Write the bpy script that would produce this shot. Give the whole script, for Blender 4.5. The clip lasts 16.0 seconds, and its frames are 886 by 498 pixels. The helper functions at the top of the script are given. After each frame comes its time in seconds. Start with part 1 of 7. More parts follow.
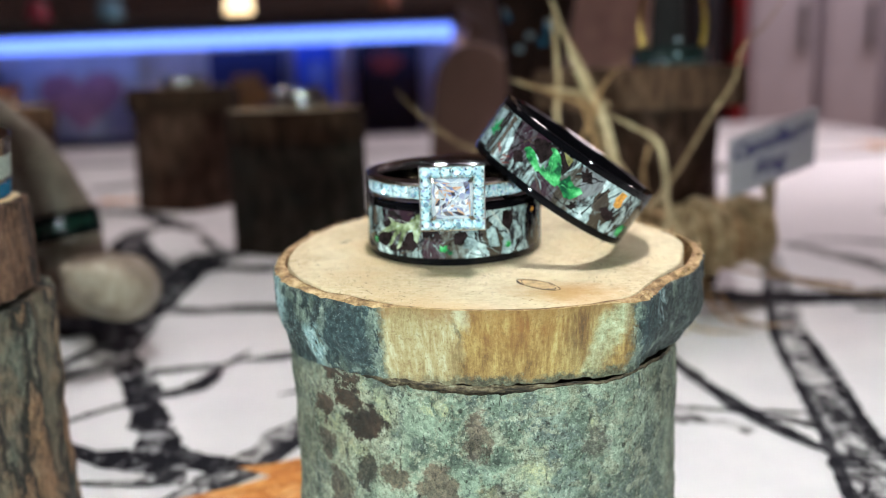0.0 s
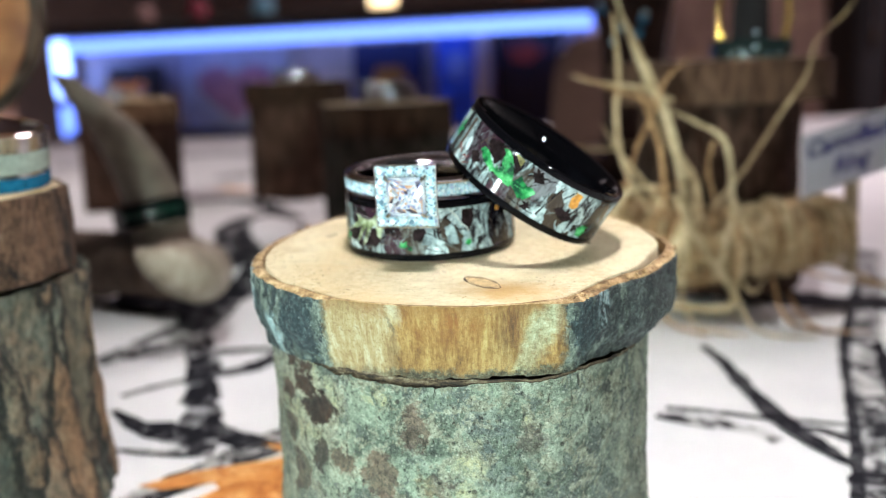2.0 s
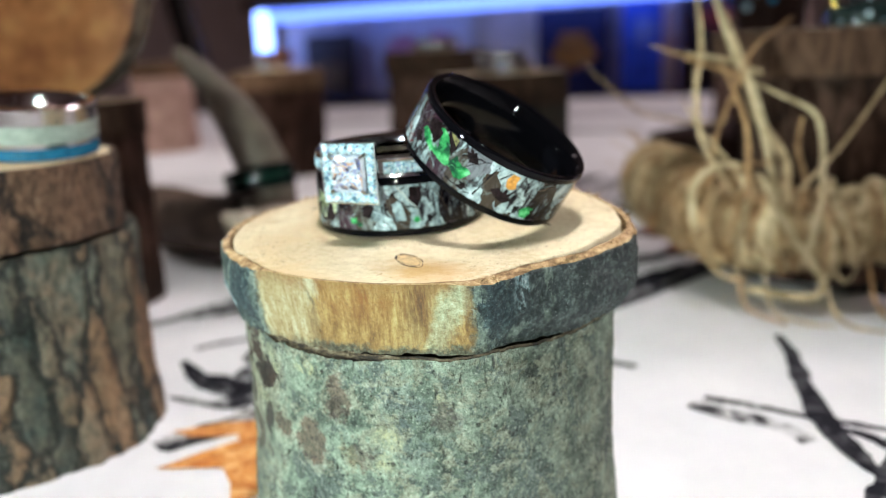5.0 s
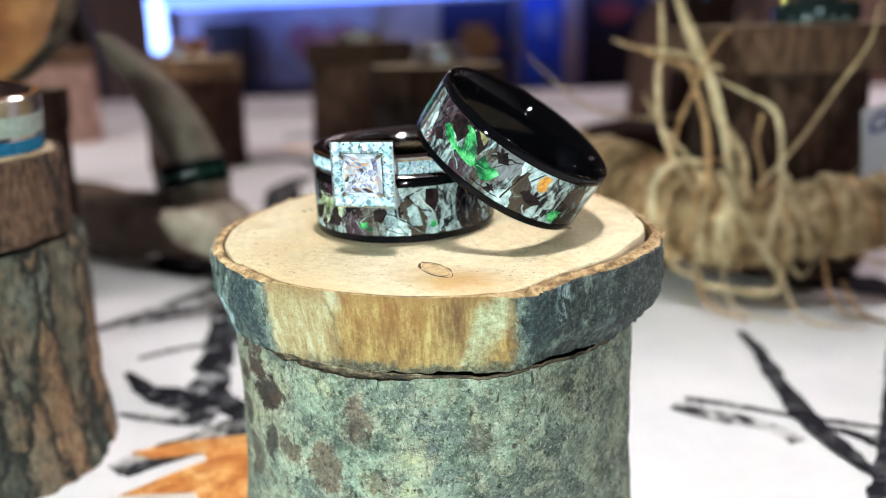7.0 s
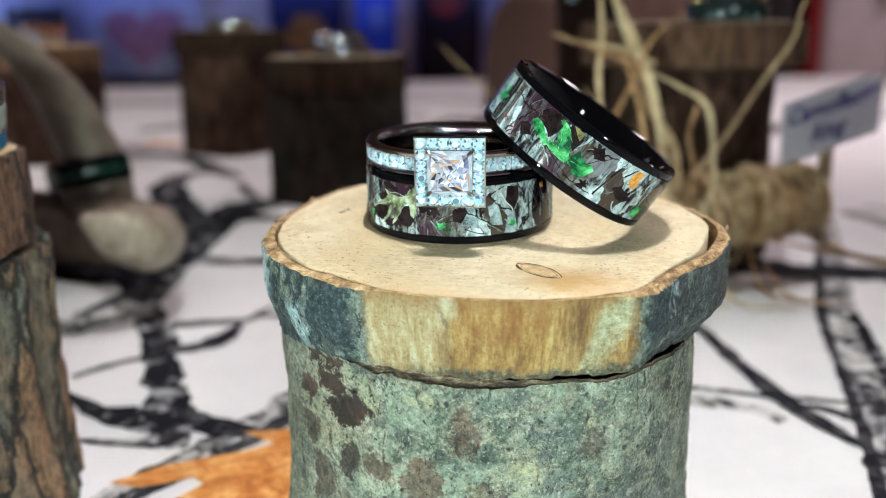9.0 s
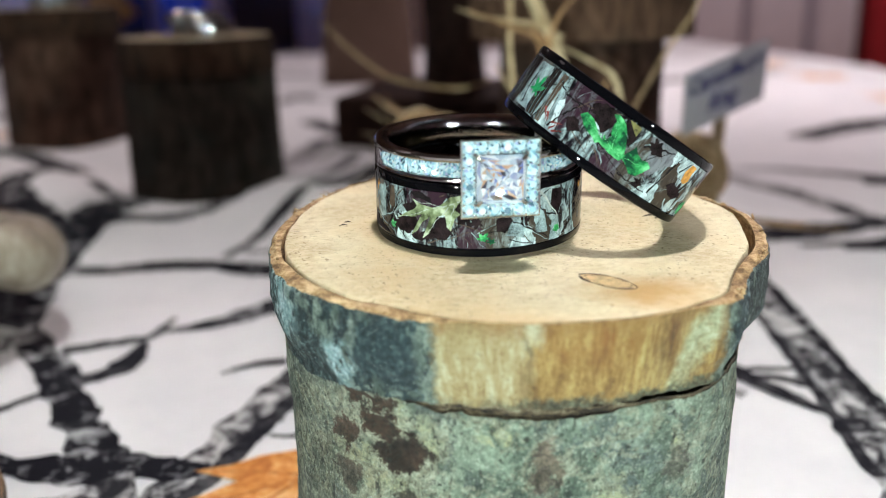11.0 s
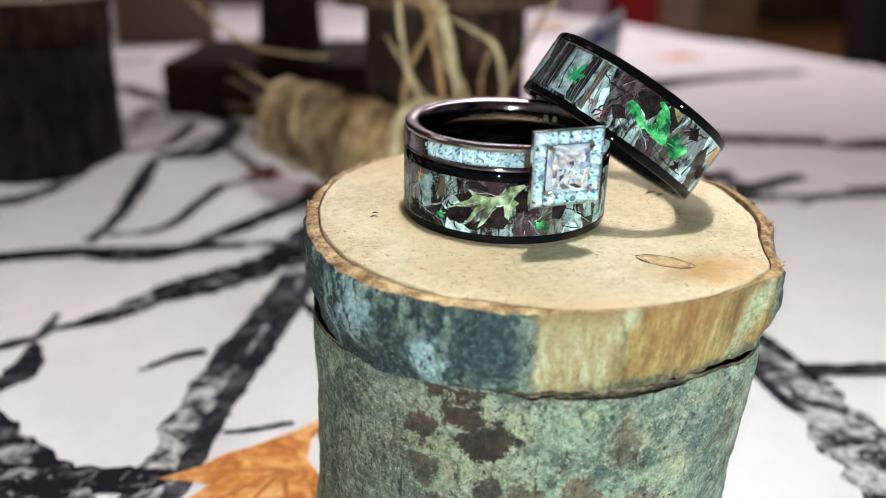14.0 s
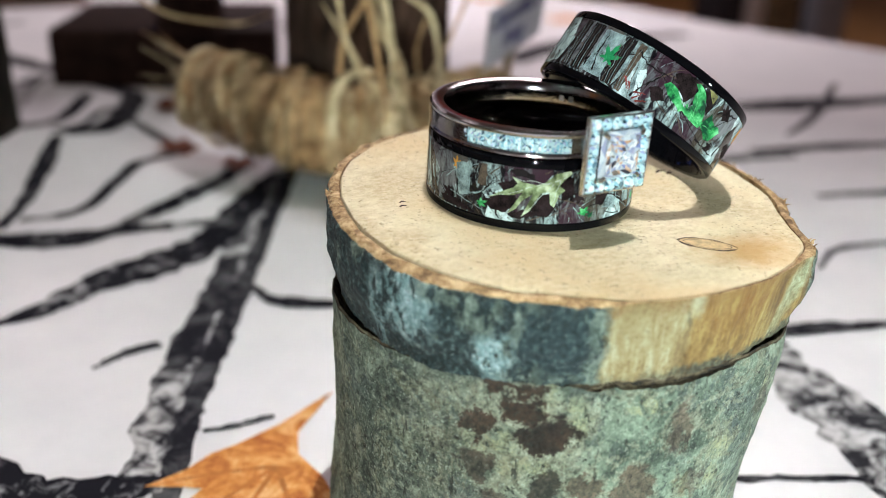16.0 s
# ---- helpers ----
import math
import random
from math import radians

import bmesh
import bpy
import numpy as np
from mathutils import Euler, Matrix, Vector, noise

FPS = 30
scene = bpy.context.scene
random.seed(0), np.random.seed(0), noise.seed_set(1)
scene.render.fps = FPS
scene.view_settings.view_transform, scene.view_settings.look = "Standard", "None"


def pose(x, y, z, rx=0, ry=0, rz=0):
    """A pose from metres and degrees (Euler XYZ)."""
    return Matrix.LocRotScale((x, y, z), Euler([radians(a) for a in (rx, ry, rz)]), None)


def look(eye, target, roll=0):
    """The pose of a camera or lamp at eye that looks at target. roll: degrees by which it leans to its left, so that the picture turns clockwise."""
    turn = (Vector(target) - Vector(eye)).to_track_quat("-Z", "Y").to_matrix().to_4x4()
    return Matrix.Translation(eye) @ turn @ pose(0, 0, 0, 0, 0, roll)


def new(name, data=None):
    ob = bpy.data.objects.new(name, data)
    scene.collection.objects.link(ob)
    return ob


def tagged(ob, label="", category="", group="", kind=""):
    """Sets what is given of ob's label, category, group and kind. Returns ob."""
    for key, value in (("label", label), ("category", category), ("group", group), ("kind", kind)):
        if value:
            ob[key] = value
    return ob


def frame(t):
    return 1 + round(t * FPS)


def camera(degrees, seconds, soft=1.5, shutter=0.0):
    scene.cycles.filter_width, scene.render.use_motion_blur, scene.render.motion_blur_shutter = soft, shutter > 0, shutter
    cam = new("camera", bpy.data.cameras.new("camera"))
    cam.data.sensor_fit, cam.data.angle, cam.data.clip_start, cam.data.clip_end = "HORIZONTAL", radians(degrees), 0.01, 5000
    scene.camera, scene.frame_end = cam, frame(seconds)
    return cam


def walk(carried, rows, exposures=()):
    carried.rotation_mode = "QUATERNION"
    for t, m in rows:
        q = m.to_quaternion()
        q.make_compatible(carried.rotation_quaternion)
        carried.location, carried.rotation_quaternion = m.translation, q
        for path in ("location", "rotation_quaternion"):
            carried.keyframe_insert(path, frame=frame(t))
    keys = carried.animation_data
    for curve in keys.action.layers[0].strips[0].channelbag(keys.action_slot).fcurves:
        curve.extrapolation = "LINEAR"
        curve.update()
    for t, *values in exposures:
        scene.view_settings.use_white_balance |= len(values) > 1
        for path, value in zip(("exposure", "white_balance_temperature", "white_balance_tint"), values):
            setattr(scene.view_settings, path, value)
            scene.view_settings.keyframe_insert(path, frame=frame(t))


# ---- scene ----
# ---- camera, walk ----
EXPOSURES = ((0.0, -0.10), (1.0, -0.08), (1.5, 0.13), (2.0, 0.10), (4.0, 0.04), (6.5, 0.04), (7.0, 0.09), (7.6, -0.02), (8.2, -0.09), (9.0, -0.08), (11.5, -0.13), (16.0, -0.13))
cam = camera(52.42, 16.0, soft=0.8)
CAM_ROWS = [
    (0.0, 0.00181, -0.12152, 0.06997, 78.959, 1.710, 1.311),
    (0.5, 0.00799, -0.12086, 0.07003, 78.911, 1.835, 3.551),
    (1.0, 0.01390, -0.12157, 0.06991, 78.786, 1.921, 6.246),
    (1.5, 0.01925, -0.12203, 0.07035, 78.698, 1.908, 8.615),
    (2.0, 0.02629, -0.12232, 0.07066, 78.650, 2.101, 10.837),
    (2.5, 0.03414, -0.12131, 0.07130, 78.565, 2.211, 13.203),
    (3.0, 0.04060, -0.11899, 0.07093, 78.443, 2.251, 15.620),
    (3.5, 0.04653, -0.11677, 0.07078, 78.145, 2.360, 17.910),
    (4.0, 0.05230, -0.11556, 0.07076, 77.874, 2.568, 20.304),
    (4.2, 0.05271, -0.11613, 0.07111, 77.714, 2.485, 20.922),
    (4.6, 0.05573, -0.11529, 0.07113, 77.417, 2.555, 22.391),
    (5.1, 0.05771, -0.11340, 0.07089, 76.970, 2.603, 23.398),
    (5.6, 0.05707, -0.11145, 0.07061, 76.558, 2.550, 23.277),
    (6.0, 0.05421, -0.11046, 0.07058, 76.338, 2.393, 22.221),
    (6.3, 0.05047, -0.11036, 0.07075, 76.280, 2.188, 20.796),
    (6.5, 0.04738, -0.11090, 0.07048, 76.480, 1.996, 19.647),
    (7.0, 0.04002, -0.11096, 0.07144, 76.278, 1.610, 16.792),
    (7.5, 0.03019, -0.11086, 0.07157, 75.935, 1.111, 13.683),
    (8.0, 0.02219, -0.11136, 0.07187, 75.704, 0.822, 10.863),
    (8.5, 0.01593, -0.11253, 0.07229, 75.620, 0.672, 8.143),
    (9.0, 0.00867, -0.11207, 0.07178, 75.584, 0.469, 5.359),
    (9.2, 0.00670, -0.11209, 0.07214, 75.292, 0.377, 4.373),
    (9.7, 0.00011, -0.11024, 0.07233, 74.938, 0.442, 1.416),
    (10.2, -0.00633, -0.10634, 0.07290, 74.420, 0.826, -1.844),
    (10.8, -0.01359, -0.10104, 0.07366, 73.738, 1.215, -5.679),
    (11.3, -0.01899, -0.09785, 0.07396, 73.248, 1.067, -8.411),
    (11.5, -0.02101, -0.09726, 0.07335, 73.119, 0.667, -9.249),
    (12.0, -0.02604, -0.09494, 0.07401, 72.669, 0.381, -11.767),
    (12.5, -0.03079, -0.09460, 0.07514, 72.203, 0.210, -14.124),
    (13.0, -0.03510, -0.09339, 0.07591, 71.626, 0.074, -16.529),
    (13.5, -0.03995, -0.09251, 0.07635, 71.037, -0.066, -19.101),
    (14.0, -0.04470, -0.09129, 0.07748, 70.688, -0.347, -21.489),
    (14.5, -0.04950, -0.08799, 0.07762, 70.277, -0.844, -23.688),
    (15.0, -0.05453, -0.08601, 0.07760, 69.874, -1.335, -25.943),
    (15.5, -0.05812, -0.08276, 0.07856, 69.100, -1.422, -27.969),
    (16.0, -0.05938, -0.07934, 0.07896, 68.339, -1.414, -30.008),
]
walk(cam, [(row[0], pose(*row[1:])) for row in CAM_ROWS], EXPOSURES)

cam.data.dof.use_dof = True
cam.data.dof.focus_distance = 0.100
cam.data.dof.aperture_fstop = 17.5

# ---- light ----
world = bpy.data.worlds.new("room_air")
scene.world = world
world.use_nodes = True
world.node_tree.nodes["Background"].inputs[0].default_value = (0.75, 0.72, 0.78, 1)
world.node_tree.nodes["Background"].inputs[1].default_value = 0.03


def lamp(name, eye, target, size, watts, colour, spread=180):
    data = bpy.data.lights.new(name, "AREA")
    data.shape, data.size, data.energy, data.color, data.spread = "DISK", size, watts, colour, radians(spread)
    ob = new(name, data)
    ob.matrix_world = look(eye, target)
    return ob


# spots over the display: the key lamp, and small ones along a rail
lamp("spot_lamp", (0.057, -0.019, 1.04), (0.02, 0.0, 0.04), 0.028, 0.242, (0.975, 0.985, 0.975), 29)
# unseen spot added to brighten the cloth at the back right
lamp("spot_lamp", (0.33, 0.52, 1.05), (0.28, 0.50, 0), 0.03, 0.51, (0.98, 0.86, 0.90), 42)
# unseen low fills, added in front to brighten the log's bark
for x, y, z, watts in ((-0.50, -0.80, 0.075, 0.077), (0.34, -0.90, 0.095, 0.066)):
    lamp("front_lamp", (x, y, z), (0.0, -0.03, 0.03), 0.05, watts, (0.84, 1.0, 0.96), 16)
# another unseen spot, added for the cloth and logs on the left
lamp("spot_lamp", (-0.30, -0.35, 0.85), (-0.27, 0.27, 0.03), 0.04, 0.245, (1.0, 0.92, 0.90), 36)
# unseen cool fills added on the left, standing clear of the wall
for k in range(9):
    lamp("wall_lamp", (-2.3 + 0.05 * k, -0.9 + 0.28 * k, 0.84 + 0.03 * (k % 2)), (0.0, 0.0, 0.05), 0.018, 0.145, (0.74, 1.0, 0.98))
for y, z in ((-0.42, 1.15), (0.12, 1.18), (0.62, 1.2)):
    for x in (-0.78, -0.40, 0.22, 0.58):
        lamp("rail_lamp", (x + 0.1 * y, y, z), (x * 0.4, y * 0.6, 0), 0.014, (0.016 if x < 0 else 0.012) if y < 0.3 else (0.043 if x < 0 else 0.033), (1.0, 0.87, 0.90) if y > 0.3 else (0.76, 1.0, 0.95))
# unseen fills under the ceiling, each set to brighten its part of the shop
for x, y, watts in ((-1.6, 1.0, 1.5), (0.9, 1.5, 19.0), (1.7, 2.0, 16.0), (-1.0, 3.6, 2.4), (2.2, 4.6, 8.0), (4.8, 4.2, 15.0)):
    lamp("ceiling_lamp", (x, y, 1.88), (x, y, -0.75), 0.5, watts, (1.0, 0.84, 0.88))

# ---- materials ----


class Nodes:
    """Short calls for one material's nodes. Coordinates are in centimetres."""

    def __init__(self, name, rough=0.6, metal=0.0, **more):
        self.m = bpy.data.materials.new(name)
        self.m.use_nodes = True
        self.t = self.m.node_tree
        self.b = self.t.nodes["Principled BSDF"]
        self.set(self.b, Roughness=rough, Metallic=metal, **more)
        co = self.t.nodes.new("ShaderNodeTexCoord")
        self.co = self.vec("SCALE", co.outputs["Object"], None, 100.0)

    def set(self, node, **values):
        for key, v in values.items():
            slot = node.inputs[key.replace("_", " ")]
            if isinstance(v, bpy.types.NodeSocket):
                self.t.links.new(v, slot)
            else:
                slot.default_value = v

    def vec(self, op, a, b=None, s=1.0):
        n = self.t.nodes.new("ShaderNodeVectorMath")
        n.operation = op
        self.t.links.new(a, n.inputs[0])
        if b is not None:
            n.inputs[1].default_value = b
        if op == "SCALE":
            n.inputs["Scale"].default_value = s
        return n.outputs[0]

    def math(self, op, a, b=0.0, clamp=False):
        n = self.t.nodes.new("ShaderNodeMath")
        n.operation, n.use_clamp = op, clamp
        for slot, v in zip(n.inputs, (a, b)):
            if isinstance(v, bpy.types.NodeSocket):
                self.t.links.new(v, slot)
            else:
                slot.default_value = v
        return n.outputs[0]

    def stretch(self, sx, sy, sz):
        return self.vec("MULTIPLY", self.co, (sx, sy, sz))

    def noise(self, scale, detail=4.0, rough=0.6, at=None, warp=0.0):
        n = self.t.nodes.new("ShaderNodeTexNoise")
        self.set(n, Scale=scale, Detail=detail, Roughness=rough, Distortion=warp)
        self.t.links.new(at or self.co, n.inputs["Vector"])
        return n.outputs[0]

    def cells(self, scale, at=None, feature="F1", out="Distance"):
        n = self.t.nodes.new("ShaderNodeTexVoronoi")
        n.feature = feature
        self.set(n, Scale=scale)
        self.t.links.new(at or self.co, n.inputs["Vector"])
        return n.outputs[out]

    def ramp(self, fac, stops, ease="LINEAR"):
        if len(stops) == 2 and all(isinstance(c, (int, float)) for _, c in stops):
            n = self.t.nodes.new("ShaderNodeMapRange")
            for slot, v in zip(list(n.inputs)[1:5], (stops[0][0], stops[1][0], stops[0][1], stops[1][1])):
                slot.default_value = v
            self.t.links.new(fac, n.inputs[0])
            return n.outputs[0]
        n = self.t.nodes.new("ShaderNodeValToRGB")
        n.color_ramp.interpolation = ease
        e = n.color_ramp.elements
        while len(e) < len(stops):
            e.new(0.5)
        for k, (p, c) in zip(e, stops):
            k.position = p
            k.color = (c, c, c, 1) if isinstance(c, (int, float)) else (*c, 1)
        self.t.links.new(fac, n.inputs[0])
        return n.outputs[0]

    def mix(self, fac, a, b, blend="MIX"):
        n = self.t.nodes.new("ShaderNodeMix")
        n.data_type, n.blend_type = "RGBA", blend
        for slot, v in ((n.inputs[0], fac), (n.inputs[6], a), (n.inputs[7], b)):
            if isinstance(v, bpy.types.NodeSocket):
                self.t.links.new(v, slot)
            else:
                slot.default_value = v if isinstance(v, (int, float)) else (*v, 1)
        return n.outputs[2]

    def xyz(self, at=None):
        n = self.t.nodes.new("ShaderNodeSeparateXYZ")
        self.t.links.new(at or self.co, n.inputs[0])
        return n.outputs

    def rnd(self):
        return self.t.nodes.new("ShaderNodeObjectInfo").outputs["Random"]

    def island(self):
        return self.t.nodes.new("ShaderNodeNewGeometry").outputs["Random Per Island"]

    def bump(self, height, strength=0.4, depth=0.02):
        """depth in centimetres"""
        n = self.t.nodes.new("ShaderNodeBump")
        self.set(n, Height=height, Strength=strength, Distance=depth * 0.01)
        self.t.links.new(n.outputs[0], self.b.inputs["Normal"])

    def colour(self, c):
        self.set(self.b, Base_Color=c if isinstance(c, bpy.types.NodeSocket) else (*c, 1))
        return self


def plain(name, c, rough=0.5, metal=0.0, spread=0.25, scale=3.0, **more):
    """A surface of one colour with slight mottling at two scales."""
    n = Nodes(name, rough, metal, **more)
    a = n.noise(scale, 3.0)
    b = n.noise(scale * 9, 4.0)
    f = n.math("ADD", n.math("MULTIPLY", a, 0.6), n.math("MULTIPLY", b, 0.4))
    lo, hi = [v * (1 - spread) for v in c], [min(1, v * (1 + spread)) for v in c]
    n.colour(n.ramp(f, [(0.38, lo), (0.62, hi)]))
    n.bump(b, 0.15, 0.02)
    return n.m


def glow(name, c, power):
    n = Nodes(name)
    n.colour(c)
    n.set(n.b, Emission_Color=(*c, 1), Emission_Strength=power)
    return n.m


def make_cloth():
    n = Nodes("cotton_cloth", 0.9)
    x, y, _ = n.xyz()
    weave = n.math("MULTIPLY", n.math("SINE", n.math("MULTIPLY", x, 120.0)), n.math("SINE", n.math("MULTIPLY", y, 120.0)))
    stain = n.noise(0.35, 4.0)
    n.colour(n.ramp(n.math("ADD", n.math("MULTIPLY", stain, 0.8), n.math("MULTIPLY", n.noise(3.0, 5.0), 0.2)),
                    [(0.3, (0.735, 0.735, 0.755)), (0.62, (0.83, 0.82, 0.83))]))
    n.bump(weave, 0.25, 0.006)
    return n.m


def make_ink(name, dark, light, low, high):
    """Printed bark: dry-brush streaks of dark ink over the pale cloth."""
    n = Nodes(name, 0.9, IOR=1.15)
    f = n.noise(2.2, 6.0, 0.72, warp=0.6)
    g = n.noise(0.7, 3.0)
    s = n.math("ADD", n.math("MULTIPLY", f, 0.65), n.math("MULTIPLY", g, 0.35))
    n.colour(n.ramp(s, [(low, dark), (high, light)]))
    return n.m


def make_leaf_print():
    n = Nodes("leaf_print", 0.85)
    f = n.noise(1.6, 6.0, 0.7, warp=0.8)
    g = n.noise(9.0, 3.0)
    s = n.math("ADD", n.math("MULTIPLY", f, 0.8), n.math("MULTIPLY", g, 0.2))
    n.colour(n.ramp(s, [(0.38, (0.40, 0.10, 0.016)), (0.5, (0.68, 0.28, 0.06)), (0.62, (0.84, 0.52, 0.24))]))
    return n.m


def make_cut_wood(name="cut_wood", tone=1.0, stain=False):
    """Sawn end grain: pale, with faint growth rings, saw scores and dark pores."""
    n = Nodes(name, 0.7)
    x, y, z = n.xyz()
    wob = n.math("MULTIPLY", n.noise(0.7, 2.0), 0.9)
    r = n.math("SQRT", n.math("ADD", n.math("POWER", n.math("ADD", x, 0.25), 2.0), n.math("POWER", n.math("ADD", y, -0.2), 2.0)))
    rings = n.math("SINE", n.math("MULTIPLY", n.math("ADD", r, wob), 26.0))
    saw = n.noise(11.0, 6.0, 0.75, at=n.stretch(0.8, 1.3, 1.0))
    pores = n.math("LESS_THAN", n.noise(16.0, 3.0), 0.33)
    base = n.ramp(n.noise(0.9, 6.0, 0.65), [(0.40, (0.60 * tone, 0.475 * tone, 0.28 * tone)), (0.60, (0.79 * tone, 0.69 * tone, 0.48 * tone))])
    c = n.mix(n.math("MULTIPLY", n.math("ADD", rings, 1.0), 0.06), base, (0.50 * tone, 0.32 * tone, 0.14 * tone))
    c = n.mix(n.math("MULTIPLY", n.ramp(saw, [(0.42, 0.0), (0.60, 1.0)]), 0.45), c, (0.90 * tone, 0.80 * tone, 0.58 * tone))
    warm = n.ramp(n.noise(0.45, 3.0), [(0.52, 0.0), (0.64, 0.5)])
    c = n.mix(warm, c, (0.64 * tone, 0.42 * tone, 0.18 * tone))
    speck = n.ramp(n.noise(20.0, 3.0, 0.6), [(0.34, 1.0), (0.40, 0.0)])
    c = n.mix(n.math("MULTIPLY", speck, n.ramp(n.noise(1.7, 3.0), [(0.42, 0.15), (0.6, 0.75)])), c, (0.26, 0.16, 0.07))
    c = n.mix(n.math("MULTIPLY", pores, 0.30), c, (0.34, 0.22, 0.11))
    if stain:
        # rust-coloured stain that trails from the knot
        u, v = n.math("ADD", x, -0.92), n.math("ADD", y, 2.08)
        d = n.math("SQRT", n.math("ADD", n.math("POWER", n.math("ADD", u, n.math("MULTIPLY", v, 0.8)), 2.0), n.math("MULTIPLY", n.math("POWER", n.math("ADD", v, n.math("MULTIPLY", u, -0.4)), 2.0), 1.6)))
        d = n.math("ADD", d, n.math("MULTIPLY", n.math("ADD", n.noise(2.2, 5.0, 0.65), -0.5), 1.3))
        c = n.mix(n.ramp(d, [(0.15, 0.80), (0.85, 0.0)]), c, (0.58, 0.33, 0.105))
    n.colour(c)
    n.bump(n.math("ADD", saw, n.math("ADD", n.math("MULTIPLY", rings, 0.08), n.math("MULTIPLY", speck, -0.6))), 0.9, 0.022)
    return n.m


def make_rim():
    n = Nodes("cambium_rim", 0.85)
    f = n.noise(5.0, 6.0, 0.75, at=n.stretch(1, 1, 2.5))
    n.colour(n.ramp(f, [(0.38, (0.15, 0.085, 0.038)), (0.50, (0.40, 0.25, 0.12)), (0.62, (0.64, 0.47, 0.27))]))
    n.bump(f, 0.7, 0.03)
    return n.m


def round_trunk(n, radius, wob):
    """Arc length round the trunk and height, in centimetres, with an uneven drift."""
    x, y, z = n.xyz()
    drift = n.math("MULTIPLY", n.math("ADD", n.noise(2.6, 7.0, 0.74), -0.5), wob)
    drift2 = n.math("MULTIPLY", n.math("ADD", n.noise(2.6, 7.0, 0.74, at=n.vec("ADD", n.co, (5.0, 9.0, 3.0))), -0.5), wob)
    return n.math("ADD", n.math("MULTIPLY", n.math("ARCTAN2", y, x), radius), drift), n.math("ADD", z, drift2)


def patch(n, u, z, turn, radius, height, wide, tall, soft=0.12, lean=0.0):
    """A ragged oval at a turn in degrees and a height; lean tips it as it rises."""
    du = n.math("ADD", u, -math.radians(turn) * radius)
    dz = n.math("ADD", z, -height)
    if lean:
        du = n.math("ADD", du, n.math("MULTIPLY", dz, -lean))
    d = n.math("SQRT", n.math("ADD", n.math("POWER", n.math("ABSOLUTE", n.math("DIVIDE", du, wide)), 2.0), n.math("POWER", n.math("ABSOLUTE", n.math("DIVIDE", dz, tall)), 2.0)))
    return n.ramp(n.math("MULTIPLY", d, 0.5), [((1 - soft) / 2, 1.0), ((1 + soft) / 2, 0.0)]), d


def make_lid_bark():
    """Slate-dark outer bark with teal flakes; in front the bark has come off and bare streaked wood shows."""
    n = Nodes("lid_bark", 0.62)
    R = 2.75
    u, z = round_trunk(n, R, 0.46)
    fine = n.noise(15.0, 6.0, 0.75)
    gran = n.noise(5.0, 7.0, 0.75)
    mixed = n.math("ADD", n.math("MULTIPLY", gran, 0.45), n.math("MULTIPLY", fine, 0.55))
    # slate bark, finely granular, broken by greener and paler films
    dark = n.ramp(n.math("ADD", n.math("MULTIPLY", gran, 0.25), n.math("MULTIPLY", fine, 0.75)), [(0.40, (0.004, 0.009, 0.010)), (0.48, (0.013, 0.028, 0.031)), (0.545, (0.036, 0.068, 0.072)), (0.63, (0.18, 0.27, 0.27))])
    film = n.ramp(n.noise(1.5, 7.0, 0.74, at=n.stretch(1.5, 1.5, 0.7)), [(0.565, 0.0), (0.60, 0.8)])
    lichen = n.ramp(mixed, [(0.38, (0.055, 0.080, 0.068)), (0.50, (0.17, 0.225, 0.185)), (0.62, (0.42, 0.50, 0.42))])
    dark = n.mix(film, dark, lichen)
    grit = n.ramp(mixed, [(0.38, (0.010, 0.014, 0.014)), (0.50, (0.046, 0.058, 0.056)), (0.62, (0.19, 0.225, 0.21))])
    side, _ = patch(n, u, z, -12, R, 4.0, 1.45, 2.0, 0.25)
    dark = n.mix(n.math("MULTIPLY", side, 0.75), dark, grit)
    bright = n.ramp(mixed, [(0.38, (0.10, 0.20, 0.21)), (0.50, (0.36, 0.55, 0.57)), (0.59, (0.76, 0.90, 0.92))])
    broken = n.ramp(n.noise(5.0, 6.0, 0.72, at=n.stretch(1.5, 1.5, 0.6)), [(0.455, 0.0), (0.50, 1.0)])
    for turn, h, wide, tall, tone, power in ((-157, 4.30, 0.30, 0.44, bright, 0.95), (-166, 4.05, 0.12, 0.40, bright, 0.7), (-139, 3.84, 0.19, 0.26, bright, 1.0), (-117.5, 4.0, 0.13, 0.75, lichen, 1.0), (-142, 4.36, 0.17, 0.30, lichen, 0.95),
                                         (-148, 4.42, 0.30, 0.10, lichen, 0.8), (-119, 4.30, 0.17, 0.36, lichen, 0.95), (-118, 3.75, 0.10, 0.40, lichen, 0.85), (-42, 4.32, 0.10, 0.30, bright, 0.65), (-33, 4.2, 0.06, 0.40, lichen, 0.9),
                                         (-130, 3.62, 0.35, 0.08, lichen, 0.8), (-53, 3.98, 0.09, 0.62, lichen, 0.95), (-46, 3.74, 0.32, 0.12, lichen, 0.8)):
        m, _ = patch(n, u, z, turn, R, h, wide * 1.1, tall * 1.1, 0.3)
        dark = n.mix(n.math("MULTIPLY", m, n.math("MULTIPLY", broken, power)), dark, tone)
    slate = n.ramp(fine, [(0.38, (0.011, 0.024, 0.028)), (0.50, (0.027, 0.052, 0.060)), (0.64, (0.095, 0.155, 0.16))])
    for turn, h, wide, tall in ((-48, 4.06, 0.20, 0.36), (-127, 4.05, 0.33, 0.42)):
        m, _ = patch(n, u, z, turn, R, h, wide, tall, 0.25)
        dark = n.mix(n.math("MULTIPLY", m, 0.9), dark, slate)
